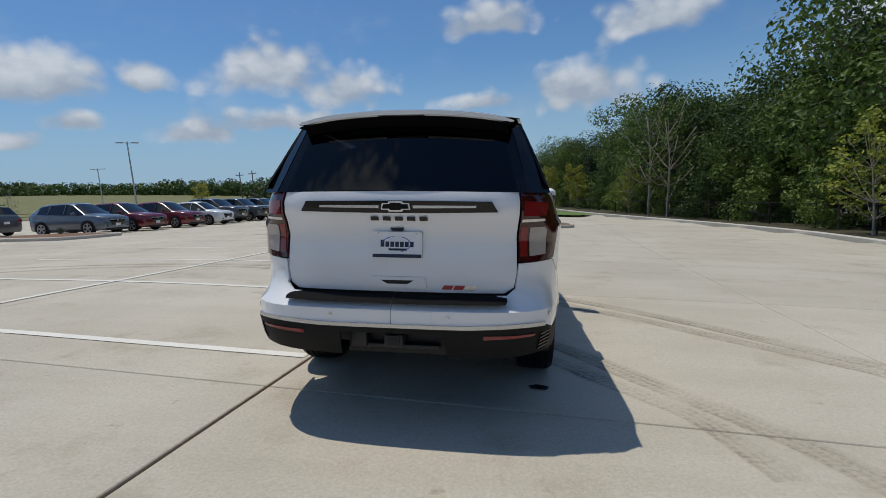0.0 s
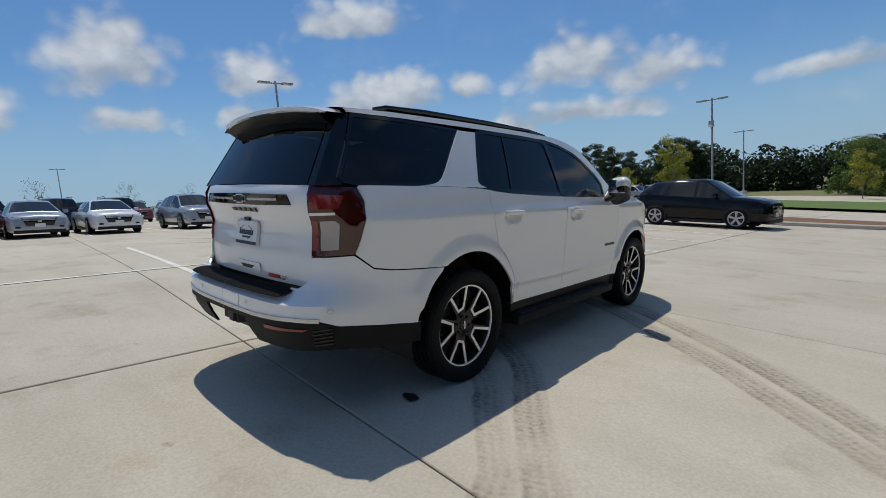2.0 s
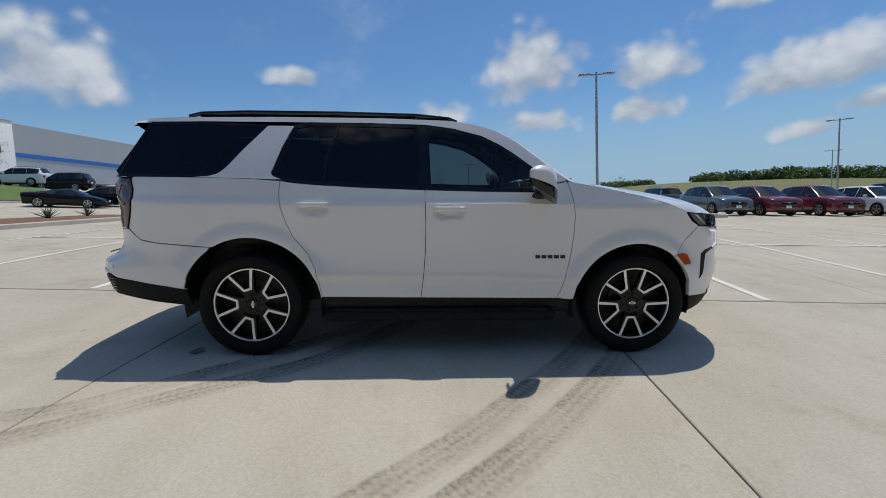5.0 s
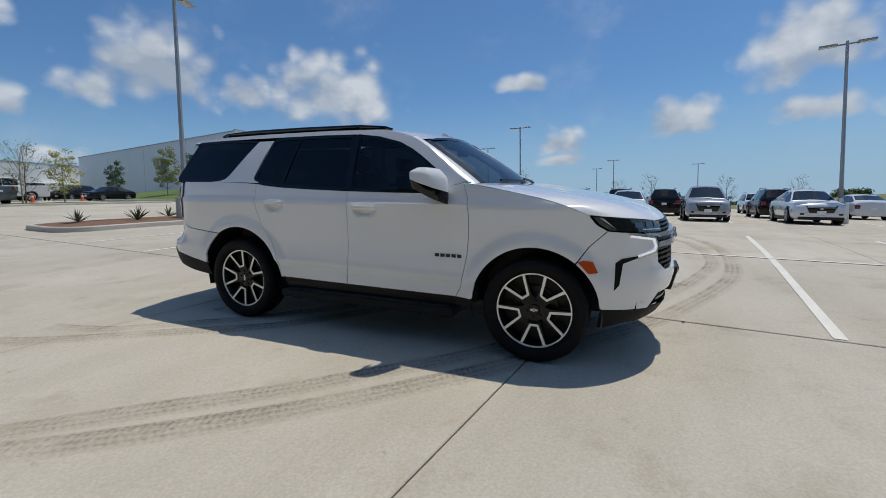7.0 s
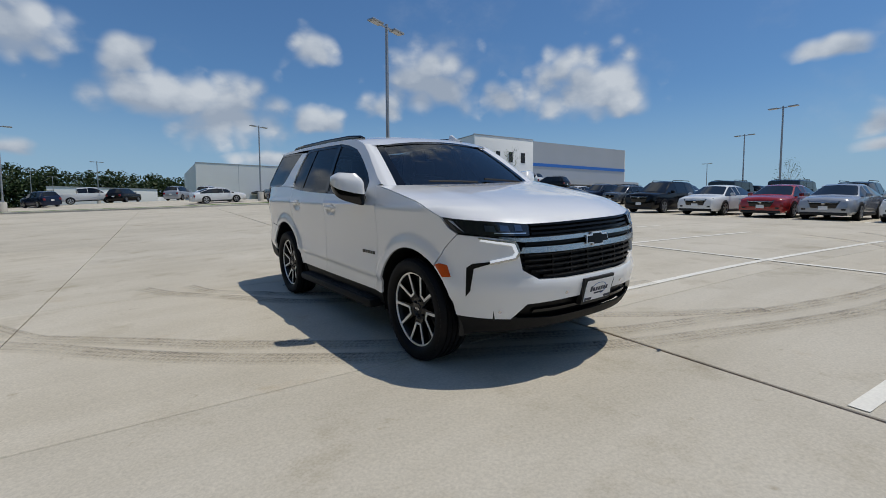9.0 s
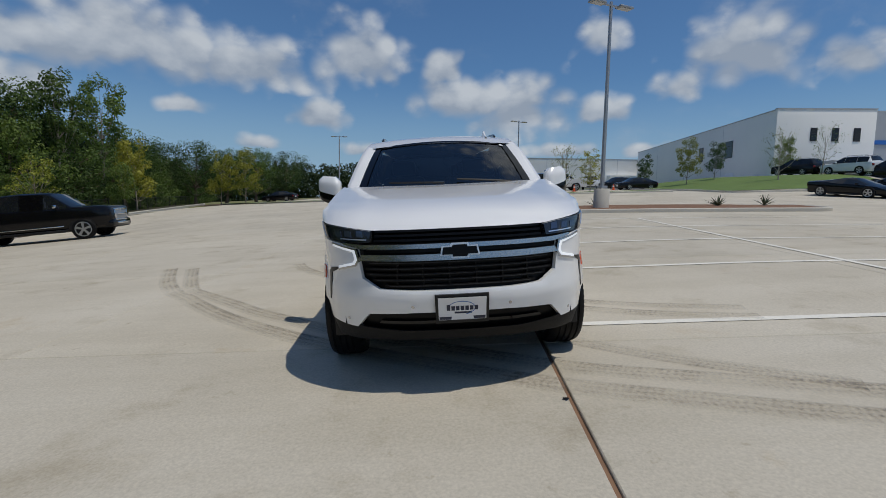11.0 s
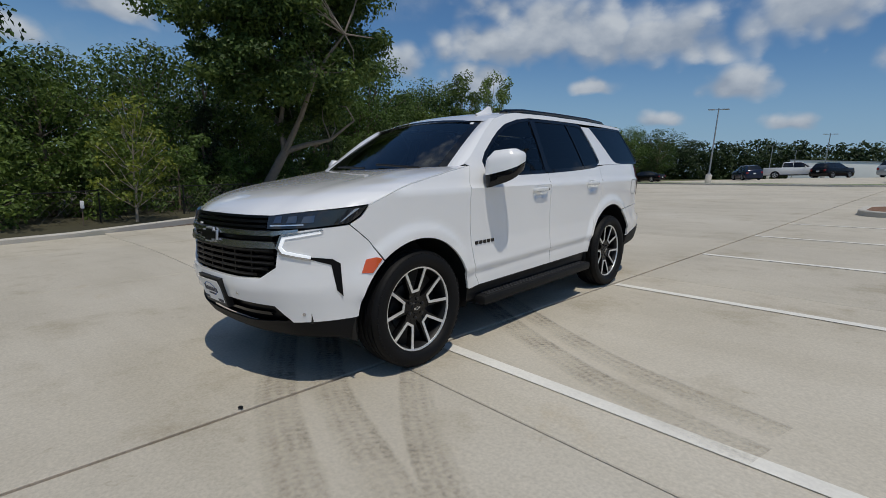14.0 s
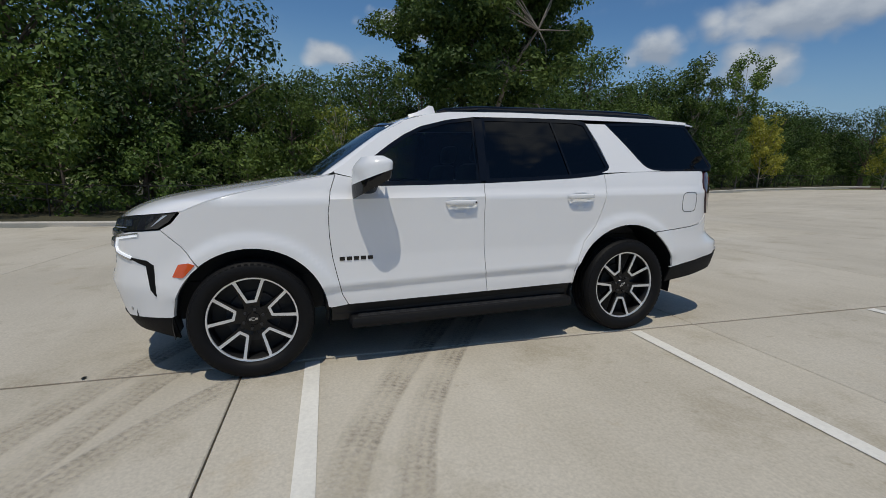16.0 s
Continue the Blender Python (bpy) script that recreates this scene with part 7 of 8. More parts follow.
# ---- wheels: six split spokes, gloss black with machined edges
def big_wheel():
    bm = bmesh.new()
    R0 = 0.405
    prof = [(0.06, 0.285), (0.105, 0.292), (0.128, 0.315), (0.135, 0.345), (0.130, 0.375), (0.118, 0.393), (0.10, 0.401)]
    for x in (0.075, 0.03, -0.015, -0.06):
        prof += [(x + 0.012, R0), (x + 0.010, R0 - 0.009), (x - 0.002, R0 - 0.009), (x - 0.004, R0)]
    prof += [(-0.10, 0.401), (-0.13, 0.375), (-0.135, 0.33), (-0.11, 0.29)]
    revolve(bm, prof, 72)
    # cross cuts of the tread
    ob_tyre = mesh_of(bm, "tyre", True)
    bm = bmesh.new()
    for k in range(60):
        a = k * math.tau / 60
        for x0, x1, tw in ((0.085, 0.128, 0.0), (-0.128, -0.085, 0.03)):
            vs = bmesh.ops.create_cube(bm, size=1)["verts"]
            bmesh.ops.scale(bm, vec=(x1 - x0, 0.024, 0.020), verts=vs)
            bmesh.ops.translate(bm, vec=((x0 + x1) / 2, 0, R0 - 0.012), verts=vs)
            for v in vs:
                if abs(v.co.x) > 0.12:
                    v.co.z -= 0.016
            bmesh.ops.rotate(bm, matrix=Matrix.Rotation(a + tw, 3, "X"), verts=vs, cent=(0, 0, 0))
    lugs = mesh_of(bm, "tread_lugs")
    bm = bmesh.new()
    revolve(bm, [(-0.10, 0.268), (0.05, 0.270), (0.085, 0.280), (0.098, 0.292), (0.088, 0.300)], 60)
    revolve(bm, [(-0.02, 0.02), (-0.02, 0.27)], 40)
    barrel = mesh_of(bm, "rim_barrel", True)
    bm = bmesh.new()
    revolve(bm, [(0.090, 0.2790), (0.0985, 0.2815), (0.1015, 0.2955), (0.092, 0.299)], 72)
    lip = mesh_of(bm, "rim_lip", True)
    bm = bmesh.new()

    def bar(u0, r0, u1, r1, w0, w1, x0, x1, thick):
        """A bar in the wheel's face from (across, out) to (across, out)."""
        d = Vector((u1 - u0, r1 - r0)).normalized()
        n = Vector((-d.y, d.x))
        c = []
        for (u, r, w, x) in ((u0, r0, w0, x0), (u1, r1, w1, x1)):
            for sgn in (-1, 1):
                for dx in (0, -thick):
                    c.append((x + dx, u + n.x * w * sgn, r + n.y * w * sgn))
        return c

    def put(c, a):
        vs = [bm.verts.new(Matrix.Rotation(a, 3, "X") @ Vector(p)) for p in c]
        for q in ((0, 2, 6, 4), (1, 5, 7, 3), (0, 4, 5, 1), (2, 3, 7, 6), (0, 1, 3, 2), (4, 6, 7, 5)):
            bm.faces.new([vs[i] for i in q])

    for k in range(5):
        a = k * math.tau / 5
        for s in (-1, 1):
            put(bar(s * 0.036, 0.105, s * 0.094, 0.276, 0.013, 0.015, 0.068, 0.088, 0.045), a)
            put(bar(s * 0.020, 0.05, s * 0.034, 0.125, 0.026, 0.020, 0.055, 0.068, 0.04), a)
        put(bar(0, 0.03, 0, 0.112, 0.045, 0.048, 0.045, 0.064, 0.03), a)
    revolve(bm, [(0.02, 0.10), (0.062, 0.088), (0.066, 0.045), (0.072, 0.04), (0.074, 0.002)], 32)
    bmesh.ops.recalc_face_normals(bm, faces=bm.faces)
    spokes = mesh_of(bm, "spokes")
    bm = bmesh.new()
    for k in range(5):
        a = k * math.tau / 5
        for s in (-1, 1):
            put(bar(s * 0.027, 0.120, s * 0.092, 0.272, 0.0088, 0.0105, 0.0735, 0.0935, 0.006), a)
            put(bar(s * 0.086, 0.264, s * 0.104, 0.272, 0.013, 0.010, 0.0930, 0.0945, 0.006), a)
        put(bar(-0.032, 0.122, 0.032, 0.122, 0.0085, 0.0085, 0.0735, 0.0735, 0.006), a)
    bmesh.ops.recalc_face_normals(bm, faces=bm.faces)
    faces = mesh_of(bm, "machined_face")
    bm = bmesh.new()
    box(bm, 0.0745, 0.078, -0.028, 0.028, -0.007, 0.007)
    box(bm, 0.0745, 0.078, -0.010, 0.010, -0.012, 0.012)
    cap = mesh_of(bm, "hub_emblem")
    bm = bmesh.new()
    for k in range(6):
        a = k * math.tau / 6 + 0.3
        vs = bmesh.ops.create_cone(bm, segments=6, radius1=0.011, radius2=0.010, depth=0.03, cap_ends=True)["verts"]
        bmesh.ops.rotate(bm, matrix=Matrix.Rotation(math.pi / 2, 3, "Y"), verts=vs, cent=(0, 0, 0))
        bmesh.ops.translate(bm, vec=(0.062, 0.066 * math.cos(a), 0.066 * math.sin(a)), verts=vs)
    nuts = mesh_of(bm, "wheel_nuts")
    bm = bmesh.new()
    revolve(bm, [(-0.005, 0.03), (0.0, 0.175), (-0.015, 0.178)], 48)
    disc = mesh_of(bm, "brake_disc", True)
    return (("tread_lugs", lugs, TYRE), ("rim_barrel", barrel, BLACK_TRIM), ("brake_disc", disc, DARK_METAL), ("spokes", spokes, SPOKE_BLACK), ("rim_lip", lip, MACHINED), ("machined_face", faces, MACHINED), ("hub_emblem", cap, SATIN), ("wheel_nuts", nuts, DARK_METAL)), ob_tyre


bits, tyre_mesh = big_wheel()
tyre_mesh.materials.append(TYRE)
for _, me, mt in bits:
    me.materials.append(mt)
for sx, y, spin in ((0.862, 1.505, 180), (0.862, -1.515, 90), (-0.862, 1.505, 3), (-0.862, -1.515, 30)):
    w = new("wheel", tyre_mesh)
    w.parent = suv
    w.matrix_local = pose(sx, y, 0.403, 0, 0, 0 if sx > 0 else 180) @ pose(0, 0, 0, spin)
    for nm, me, mt in bits:
        o = new(nm, me)
        o.parent = w
# ---------------------------------------------------------------- trees
def leaf_cloud(bm, centre, radius, count, size, rng, flat=1.0):
    """Leaves in a clump: small bent quads, denser towards the outside."""
    for _ in range(count):
        d = Vector((rng.gauss(0, 1), rng.gauss(0, 1), rng.gauss(0, 1))).normalized()
        r = radius * (0.40 + 0.65 * rng.random() ** 0.6)
        p = Vector(centre) + Vector((d.x * r, d.y * r, d.z * r * flat))
        n = (d + Vector((rng.uniform(-.9, .9), rng.uniform(-.9, .9), rng.uniform(-.3, 1.1)))).normalized()
        a = n.orthogonal().normalized()
        a = Matrix.Rotation(rng.uniform(0, math.tau), 3, n) @ a
        b = n.cross(a)
        s = size * rng.uniform(0.6, 1.35)
        vs = [bm.verts.new(p + a * s), bm.verts.new(p + b * s * 0.55 + n * s * 0.15), bm.verts.new(p - a * s), bm.verts.new(p - b * s * 0.55 + n * s * 0.15)]
        bm.faces.new(vs)


def grow(rng, height, spread, trunk_r, clumps, leaves, leaf, first=0.25, lean=0.0, flat=0.75, shape="round", clump=(0.24, 0.42)):
    """Trunk with limbs, and a crown of clumps at the limbs' ends. Returns two meshes."""
    tb, cb = bmesh.new(), bmesh.new()
    top = Vector((lean * height, rng.uniform(-.05, .05) * height, height * 0.85))
    pts, rad = [], []
    for i in range(7):
        f = i / 6
        pts.append((top.x * f ** 0.8 + rng.uniform(-.04, .04) * height * f * 0.5, top.y * f + rng.uniform(-.03, .03) * height * f * 0.5, top.z * f - (0.3 if i == 0 else 0)))
        rad.append(trunk_r * (1 - 0.85 * f) * (1.25 if i == 0 else 1))
    tube(tb, pts, rad, 9)
    for k in range(clumps):
        f = first + (1 - first) * (k + rng.random()) / clumps
        a = k * 2.4 + rng.uniform(-.5, .5)
        if shape == "cone":
            reach = spread * (1.05 - f) * rng.uniform(0.7, 1.1)
        elif shape == "column":
            reach = spread * (0.5 + 0.5 * math.sin(math.pi * min(1, f))) * rng.uniform(0.5, 1.0)
        else:
            reach = spread * math.sqrt(max(0.05, 1 - (2 * (f - first) / (1 - first) - 0.85) ** 2 * 0.75)) * rng.uniform(0.45, 1.08)
        i = min(5, int(f * 5.5))
        o = Vector(pts[i])
        end = Vector((o.x + math.cos(a) * reach, o.y + math.sin(a) * reach, height * f + rng.uniform(-.03, .06) * height))
        mid = o.lerp(end, 0.55) + Vector((0, 0, -0.04 * height * rng.random()))
        tube(tb, [o, mid, end], [rad[i] * 0.5, rad[i] * 0.3, 0.02], 5)
        cr = spread * rng.uniform(*clump)
        leaf_cloud(cb, end, cr, int(leaves / clumps), leaf, rng, flat)
        if rng.random() < 0.7:
            leaf_cloud(cb, mid, cr * 0.75, int(leaves / clumps * 0.45), leaf, rng, flat)
    return mesh_of(tb, "trunk", True), mesh_of(cb, "crown")


def tree_thing(meshes, bark, leaf, m, name, label, group):
    g = thing(name, m, label, "tree", group)
    for nm, me, mt in (("trunk", meshes[0], bark), ("crown", meshes[1], leaf)):
        if not me.materials:
            me.materials.append(mt)
        o = new(nm, me)
        o.parent = g
    return g


rng = random.Random(11)
# each kind: its height and its meshes
OAKS = [(10.5, grow(rng, 10, 4.4, 0.28, 30, 6500, 0.125, 0.20, 0.05 * (i - 1))) for i in range(4)]
ELMS = [(8.6, grow(rng, 8, 3.2, 0.18, 24, 5200, 0.11, 0.10, 0.03)) for i in range(3)]
JUNIPERS = [(7.4, grow(rng, 7, 1.9, 0.16, 26, 3600, 0.10, 0.06, 0.0, 0.9, "cone")) for i in range(2)]
BUSHES = [(3.4, grow(rng, 3.2, 1.9, 0.06, 14, 2200, 0.085, 0.04, 0.0)) for i in range(3)]
YOUNG = [(5.0, grow(rng, 4.8, 1.25, 0.05, 20, 2600, 0.075, 0.26, 0.0, 0.9, "column")) for i in range(3)]
SPARSE = [(5.0, grow(rng, 4.8, 1.45, 0.055, 30, 1250, 0.085, 0.22, 0.0, 0.6, "column", (0.22, 0.34))) for i in range(2)]
BARE = [(4.4, grow(rng, 4.2, 1.2, 0.05, 16, 300, 0.05, 0.3, 0.0, 0.9, "column")) for i in range(2)]


def forked_oak(rng):
    """A leaning trunk that forks low, with crooked limbs and an open crown of separate leaf masses."""
    tb, cb = bmesh.new(), bmesh.new()
    fork = (1.25, 0.0, 2.9)
    tube(tb, [(-0.35, 0, -0.4), (0.05, 0.05, 0.6), (0.75, -0.05, 1.9), fork], [0.36, 0.27, 0.23, 0.21], 10)
    limbs = [[fork, (0.95, 0.2, 4.2), (1.2, 0.1, 6.0), (0.4, 0.2, 8.2), (0.2, 0.0, 10.6)], [fork, (2.3, 0.1, 3.3), (3.6, -0.2, 3.6), (4.8, -0.3, 4.6)],
             [(1.2, 0.1, 6.0), (2.6, 0.7, 7.4), (3.4, 1.2, 9.4), (3.6, 1.0, 11.6)], [fork, (2.2, -0.5, 4.6), (3.2, -1.4, 6.6), (4.6, -2.0, 8.2)], [(0.4, 0.2, 8.2), (-1.4, -0.8, 9.0), (-2.8, -1.4, 10.2)],
             [(0.95, 0.2, 4.2), (-0.6, 1.2, 5.6), (-2.2, 2.0, 7.2), (-3.0, 2.4, 8.6)]]
    ends = []
    for l in limbs:
        tube(tb, l, [0.17 - 0.13 * k / (len(l) - 1) for k in range(len(l))], 7)
        ends += [Vector(c) for c in l[2:]]
    centre = Vector((1.0, 0, 8.9))
    for k in range(190):
        d = Vector((rng.gauss(0, 1), rng.gauss(0, 1), rng.gauss(0, 1))).normalized()
        r = rng.uniform(0.12, 1.0) ** 0.5
        c = centre + Vector((d.x * 5.3 * r, d.y * 4.6 * r, d.z * 4.9 * r))
        if c.z < 5.0 and rng.random() < 0.4:
            continue
        o = min(ends, key=lambda q: (q - c).length)
        mid = o.lerp(c, 0.5) + Vector((rng.uniform(-.3, .3), rng.uniform(-.3, .3), rng.uniform(-.1, .3)))
        tube(tb, [o, mid, c], [0.045, 0.025, 0.01], 4)
        rad = rng.uniform(0.65, 1.25)
        for q in range(3):
            off = Vector((rng.uniform(-1, 1), rng.uniform(-1, 1), rng.uniform(-.6, .6))) * rad * 0.7
            leaf_cloud(cb, c + off, rad * rng.uniform(0.5, 0.9), 165, 0.105, rng, 0.75)
    return mesh_of(tb, "trunk", True), mesh_of(cb, "crown")


GREAT = [(14.0, forked_oak(rng))]
SLIM = [(11.5, grow(rng, 11, 2.0, 0.14, 20, 3200, 0.12, 0.55, 0.0, 0.9, "round", (0.28, 0.45)))]
PINES = [(14.0, grow(rng, 13, 3.6, 0.25, 22, 3600, 0.22, 0.45, 0.02, 0.6, "round", (0.26, 0.40))) for i in range(2)]
FIRST = {}


def plant(kind, i, x, y, tall, turn, bark, leaf, name, label, group, lift=0.0):
    h0, me = kind[i]
    scale = tall / h0
    key = (id(me), leaf.name)
    if key not in FIRST:
        if any(k[0] == id(me) for k in FIRST):
            me = tuple(a.copy() for a in me)
            for a in me:
                a.materials.clear()
        FIRST[key] = tree_thing(me, bark, leaf, upright(x, y, turn, lift) @ Matrix.Scale(scale, 4), name, label, group)
        return FIRST[key]
    c = copy_thing(FIRST[key], upright(x, y, turn, lift))
    c.scale = (scale, scale, scale)
    return tagged(c, label, group=group)


def front_x(y):
    """The edge of the woods, by the kerb."""
    if y > 38:
        return 8.3 - 0.02 * (y - 38) - 0.006 * (y - 38) ** 2
    return kerb_x(max(-61.5, y)) + (0.35 * (-61.5 - y) if y < -61.5 else 0)


def canopy(y):
    return float(np.interp(y, [-110, -90, -75, -58, -45, -32, -29, -25, -9, -6, 0, 5, 9, 14, 22, 30, 42, 60, 80], [8, 8, 7.6, 8.0, 8.3, 8.8, 9.2, 9.6, 8.4, 7.9, 8.0, 8.7, 10.0, 11.4, 11.8, 11.4, 11.0, 10.4, 10.4]))


WOODS = "trees of the woods"
y = -112.0
while y < 84:
    kx = front_x(y)
    h = canopy(y) * 1.08
    plant(BUSHES, rng.randrange(3), kx + 3.6 + rng.uniform(-.3, 1.2), y, rng.uniform(2.2, 4.2), rng.uniform(0, 360), BARK, LEAF_MID if rng.random() < 0.6 else LEAF_DARK, "bush", "dense green bush at the edge of the woods", WOODS)
    if rng.random() < 0.68:
        plant(ELMS, rng.randrange(3), kx + 5.8 + rng.uniform(-.8, 1.0), y + 1.2, h * rng.uniform(0.45, 0.82), rng.uniform(0, 360), BARK, LEAF_MID if rng.random() < 0.55 else LEAF_DARK, "broadleaf_tree", "green broadleaf tree at the edge of the woods", WOODS)
    else:
        plant(JUNIPERS, rng.randrange(2), kx + 5.4, y + 1.0, h * rng.uniform(0.55, 0.75), rng.uniform(0, 360), BARK, LEAF_PINE, "juniper", "dark juniper in the woods", WOODS)
    plant(OAKS, rng.randrange(4), kx + 8.6 + rng.uniform(-.8, .8), y + rng.uniform(-.8, .8), h * rng.uniform(0.62, 1.12), rng.uniform(0, 360), BARK, LEAF_DARK, "oak_tree", "dark green oak in the woods", WOODS)
    if int(y) % 2 == 0:
        plant(OAKS, rng.randrange(4), kx + 14 + rng.uniform(-1, 1), y + rng.uniform(-1, 1), h * rng.uniform(0.76, 1.12), rng.uniform(0, 360), BARK, LEAF_DARK, "oak_tree", "tall oak deep in the woods", WOODS)
    y += 3.1
plant(GREAT, 0, 20.6, -7.8, 14.2, 223, GREY_BARK, LEAF_GREAT, "great_oak", "great oak with leaning pale trunk and open crown", WOODS)
for i, (x, y, t) in enumerate(((39.6, -58.5, 9.2), (36.5, -61.5, 8.6), (33.2, -64.0, 9.0), (30.0, -67.0, 8.2), (26.6, -70.0, 8.4), (22.5, -72.0, 7.6), (43.0, -56.0, 9.6))):
    plant(OAKS, i % 4, x, y, t, 70 * i, BARK, LEAF_DARK, "oak_tree", "dark green oak at the end of the woods", WOODS)
plant(SLIM, 0, 28.5, -37.5, 11.5, 20, PALE_BARK, LEAF_MID, "slender_elm", "slender elm with a high tufted crown", WOODS)
plant(SLIM, 0, 27.5, -31.0, 10.6, 120, PALE_BARK, LEAF_MID, "slender_elm", "slender elm beside the great oak", WOODS)
for x, y2, t in ((11.6, 33, 9.6), (12.2, 30.5, 8.6)):
    plant(BARE, 0, x, y2, t, 30, PALE_BARK, LEAF_MID, "dead_tree", "grey nearly leafless tree before the woods", WOODS)

YT = "young trees along the kerb"
for i, (x, y2, t) in enumerate(((14.6, 14.6, 4.8), (11.0, 36.5, 4.4), (9.0, 52.0, 5.2), (15.6, -0.9, 4.4), (2.0, 62, 5.0), (6.2, 58, 5.4), (21.6, -21.5, 4.0), (26.0, -38.0, 6.4), (28.5, -42.0, 5.6), (24.0, -33.0, 4.0), (21.0, -50.5, 6.2), (24.4, -51.8, 6.2))):
    near = y2 > -22 and y2 < 40
    plant(SPARSE if near else YOUNG, i % 2, x, y2, t, 40 * i, PALE_BARK, LEAF_LIME if near else LEAF_YELLOW if i not in (9,) else LEAF_MID, "young_tree", "slim young tree with yellow-green leaves", YT)
for i, (x, y2, t) in enumerate(((-24.5, 30.5, 3.2), (-20.5, 42.0, 3.0), (-9.4, 38, 5.6), (-20.8, 57, 4.2))):
    plant(YOUNG, i % 3, x, y2, t, 70 * i, PALE_BARK, LEAF_YELLOW, "young_tree", "young yellow-green tree among parked cars", YT)
for i, (x, y2, t) in enumerate(((-50, 2, 4.0), (-52, 9, 4.0), (-46, -11, 4.2), (-60, -2, 4.0), (-56, 16, 4.0), (-52, 24, 4.0), (-46, 33, 4.2), (-13.0, -37.5, 4.6))):
    plant(BARE, i % 2, x, y2, t, 50 * i, BARK, LEAF_MID, "young_tree", "thin young tree with few leaves", "thin trees in the lot")


# ---------------------------------------------------------------- fence along the woods
def fence():
    f = thing("chain_link_fence", Matrix(), "low black chain-link fence before the woods", "fence")
    wire = material("black_wire", (0.012, 0.012, 0.012), 0.5, metal=0.2)
    pts = [(front_x(y) + 2.2, y) for y in range(-66, 58, 3)]
    for x, y in pts:
        bm = bmesh.new()
        tube(bm, [(x, y, lie(x, y) - 0.3), (x, y, lie(x, y) + 1.25)], 0.03, 6)
        part("post", bm, wire, f)
    bm = bmesh.new()
    tube(bm, [(x, y, lie(x, y) + 1.22) for x, y in pts], 0.02, 5)
    part("top_rail", bm, wire, f)
    bm = bmesh.new()
    for (x0, y0), (x1, y1) in zip(pts, pts[1:]):
        for k in range(12):
            for up in (0, 1):
                a, b = k / 12, min(1.0, (k + 4.5) / 12)
                if up:
                    a, b = b, a
                p = Vector((x0 + (x1 - x0) * a, y0 + (y1 - y0) * a, 0))
                q = Vector((x0 + (x1 - x0) * b, y0 + (y1 - y0) * b, 0))
                p.z, q.z = lie(p.x, p.y) + 0.03, lie(q.x, q.y) + 1.2
                d = Vector((0.0015, 0.0035, 0))
                bm.faces.new([bm.verts.new(c) for c in (p - d, p + d, q + d, q - d)])
    tagged(part("wire_mesh", bm, wire, f, "black wire mesh", smooth=False), kind="stuff")


fence()


# ---------------------------------------------------------------- far woods
def far_woods(name, az0, az1, dist, el0, el1, label, seed, eye=(0, 0, 1.2), size=0.9, thick=14, leaf=LEAF_DARK, base=-1.5, gap=0.0):
    """A belt of woods between two headings, with an uneven top."""
    r = random.Random(seed)
    bm = bmesh.new()
    n = int(abs(az1 - az0) * dist * 0.0175 / 2.2)
    for i in range(n):
        f = i / max(1, n - 1)
        a = radians(az0 + (az1 - az0) * f)
        top = el0 + (el1 - el0) * f
        crown = dist * math.tan(radians(top)) + eye[2] + 2.2 * noise.noise((i * 0.23, seed, 0)) - 0.8
        if gap and noise.noise((i * 0.11, seed, 7)) < gap - 0.5:
            continue
        for row in range(3):
            dd = dist + row * thick / 3 + r.uniform(-2, 2)
            x, y = eye[0] - math.sin(a) * dd, eye[1] + math.cos(a) * dd
            g0 = min(lie(x, y) + base, crown - 3)
            tall = (crown - g0) * (0.75 + 0.13 * row) * r.uniform(0.85, 1.05)
            for k in range(max(3, int(tall / 1.8))):
                z = g0 + tall * (k + 0.6) / max(3, int(tall / 1.8))
                rad = r.uniform(1.4, 2.4)
                leaf_cloud(bm, (x + r.uniform(-1, 1), y + r.uniform(-1, 1), z - rad * 0.5), rad, int(16 * min(5.0, (0.95 / size) ** 2)), size, r, 0.8)
    ob = part(name, bm, leaf, None, label, smooth=False)
    tagged(ob, category="woods", kind="stuff")


far_woods("far_woods", 27, 50, 230, 2.4, 2.9, "dark wooded ridge far behind the lot", 3, size=0.55)
far_woods("far_woods", 50, 80, 260, 3.2, 2.0, "scattered trees on the far field", 4, size=0.55, gap=0.35)
far_woods("far_woods", 12, 31, 125, 4.0, 1.7, "dark pines beyond the lot", 5, size=0.5, leaf=LEAF_PINE)
far_woods("far_woods", -16, 13, 105, 3.3, 3.8, "green woods behind the northern lawn", 9, size=0.42, leaf=LEAF_PINE)
far_woods("far_woods", 168, 205, 165, 5.0, 5.6, "woods behind the workshops", 6, size=0.5, leaf=LEAF_PINE)
far_woods("far_woods", 80, 112, 300, 1.2, 1.4, "low far trees beyond the parked cars", 8, size=0.6, gap=0.5)
for i, (az, d, t) in enumerate(((23.5, 105, 10.5), (21.6, 108, 9.5), (17.8, 104, 11.0), (16.2, 106, 11.5), (14.6, 108, 10.6), (25.0, 110, 11.8))):
    a = radians(az)
    plant(PINES, i % 2, 3.5 - math.sin(a) * d, -3.3 + math.cos(a) * d, t, 60 * i, BARK, LEAF_PINE, "pine_tree", "tall dark pine beyond the lot", "pines beyond the lot")
# ---------------------------------------------------------------- buildings and lawn
show = thing("showroom", pose(-42.6, -50.2, 3.0, 0, 0, -6), "white showroom building with grey front and blue band", "building")
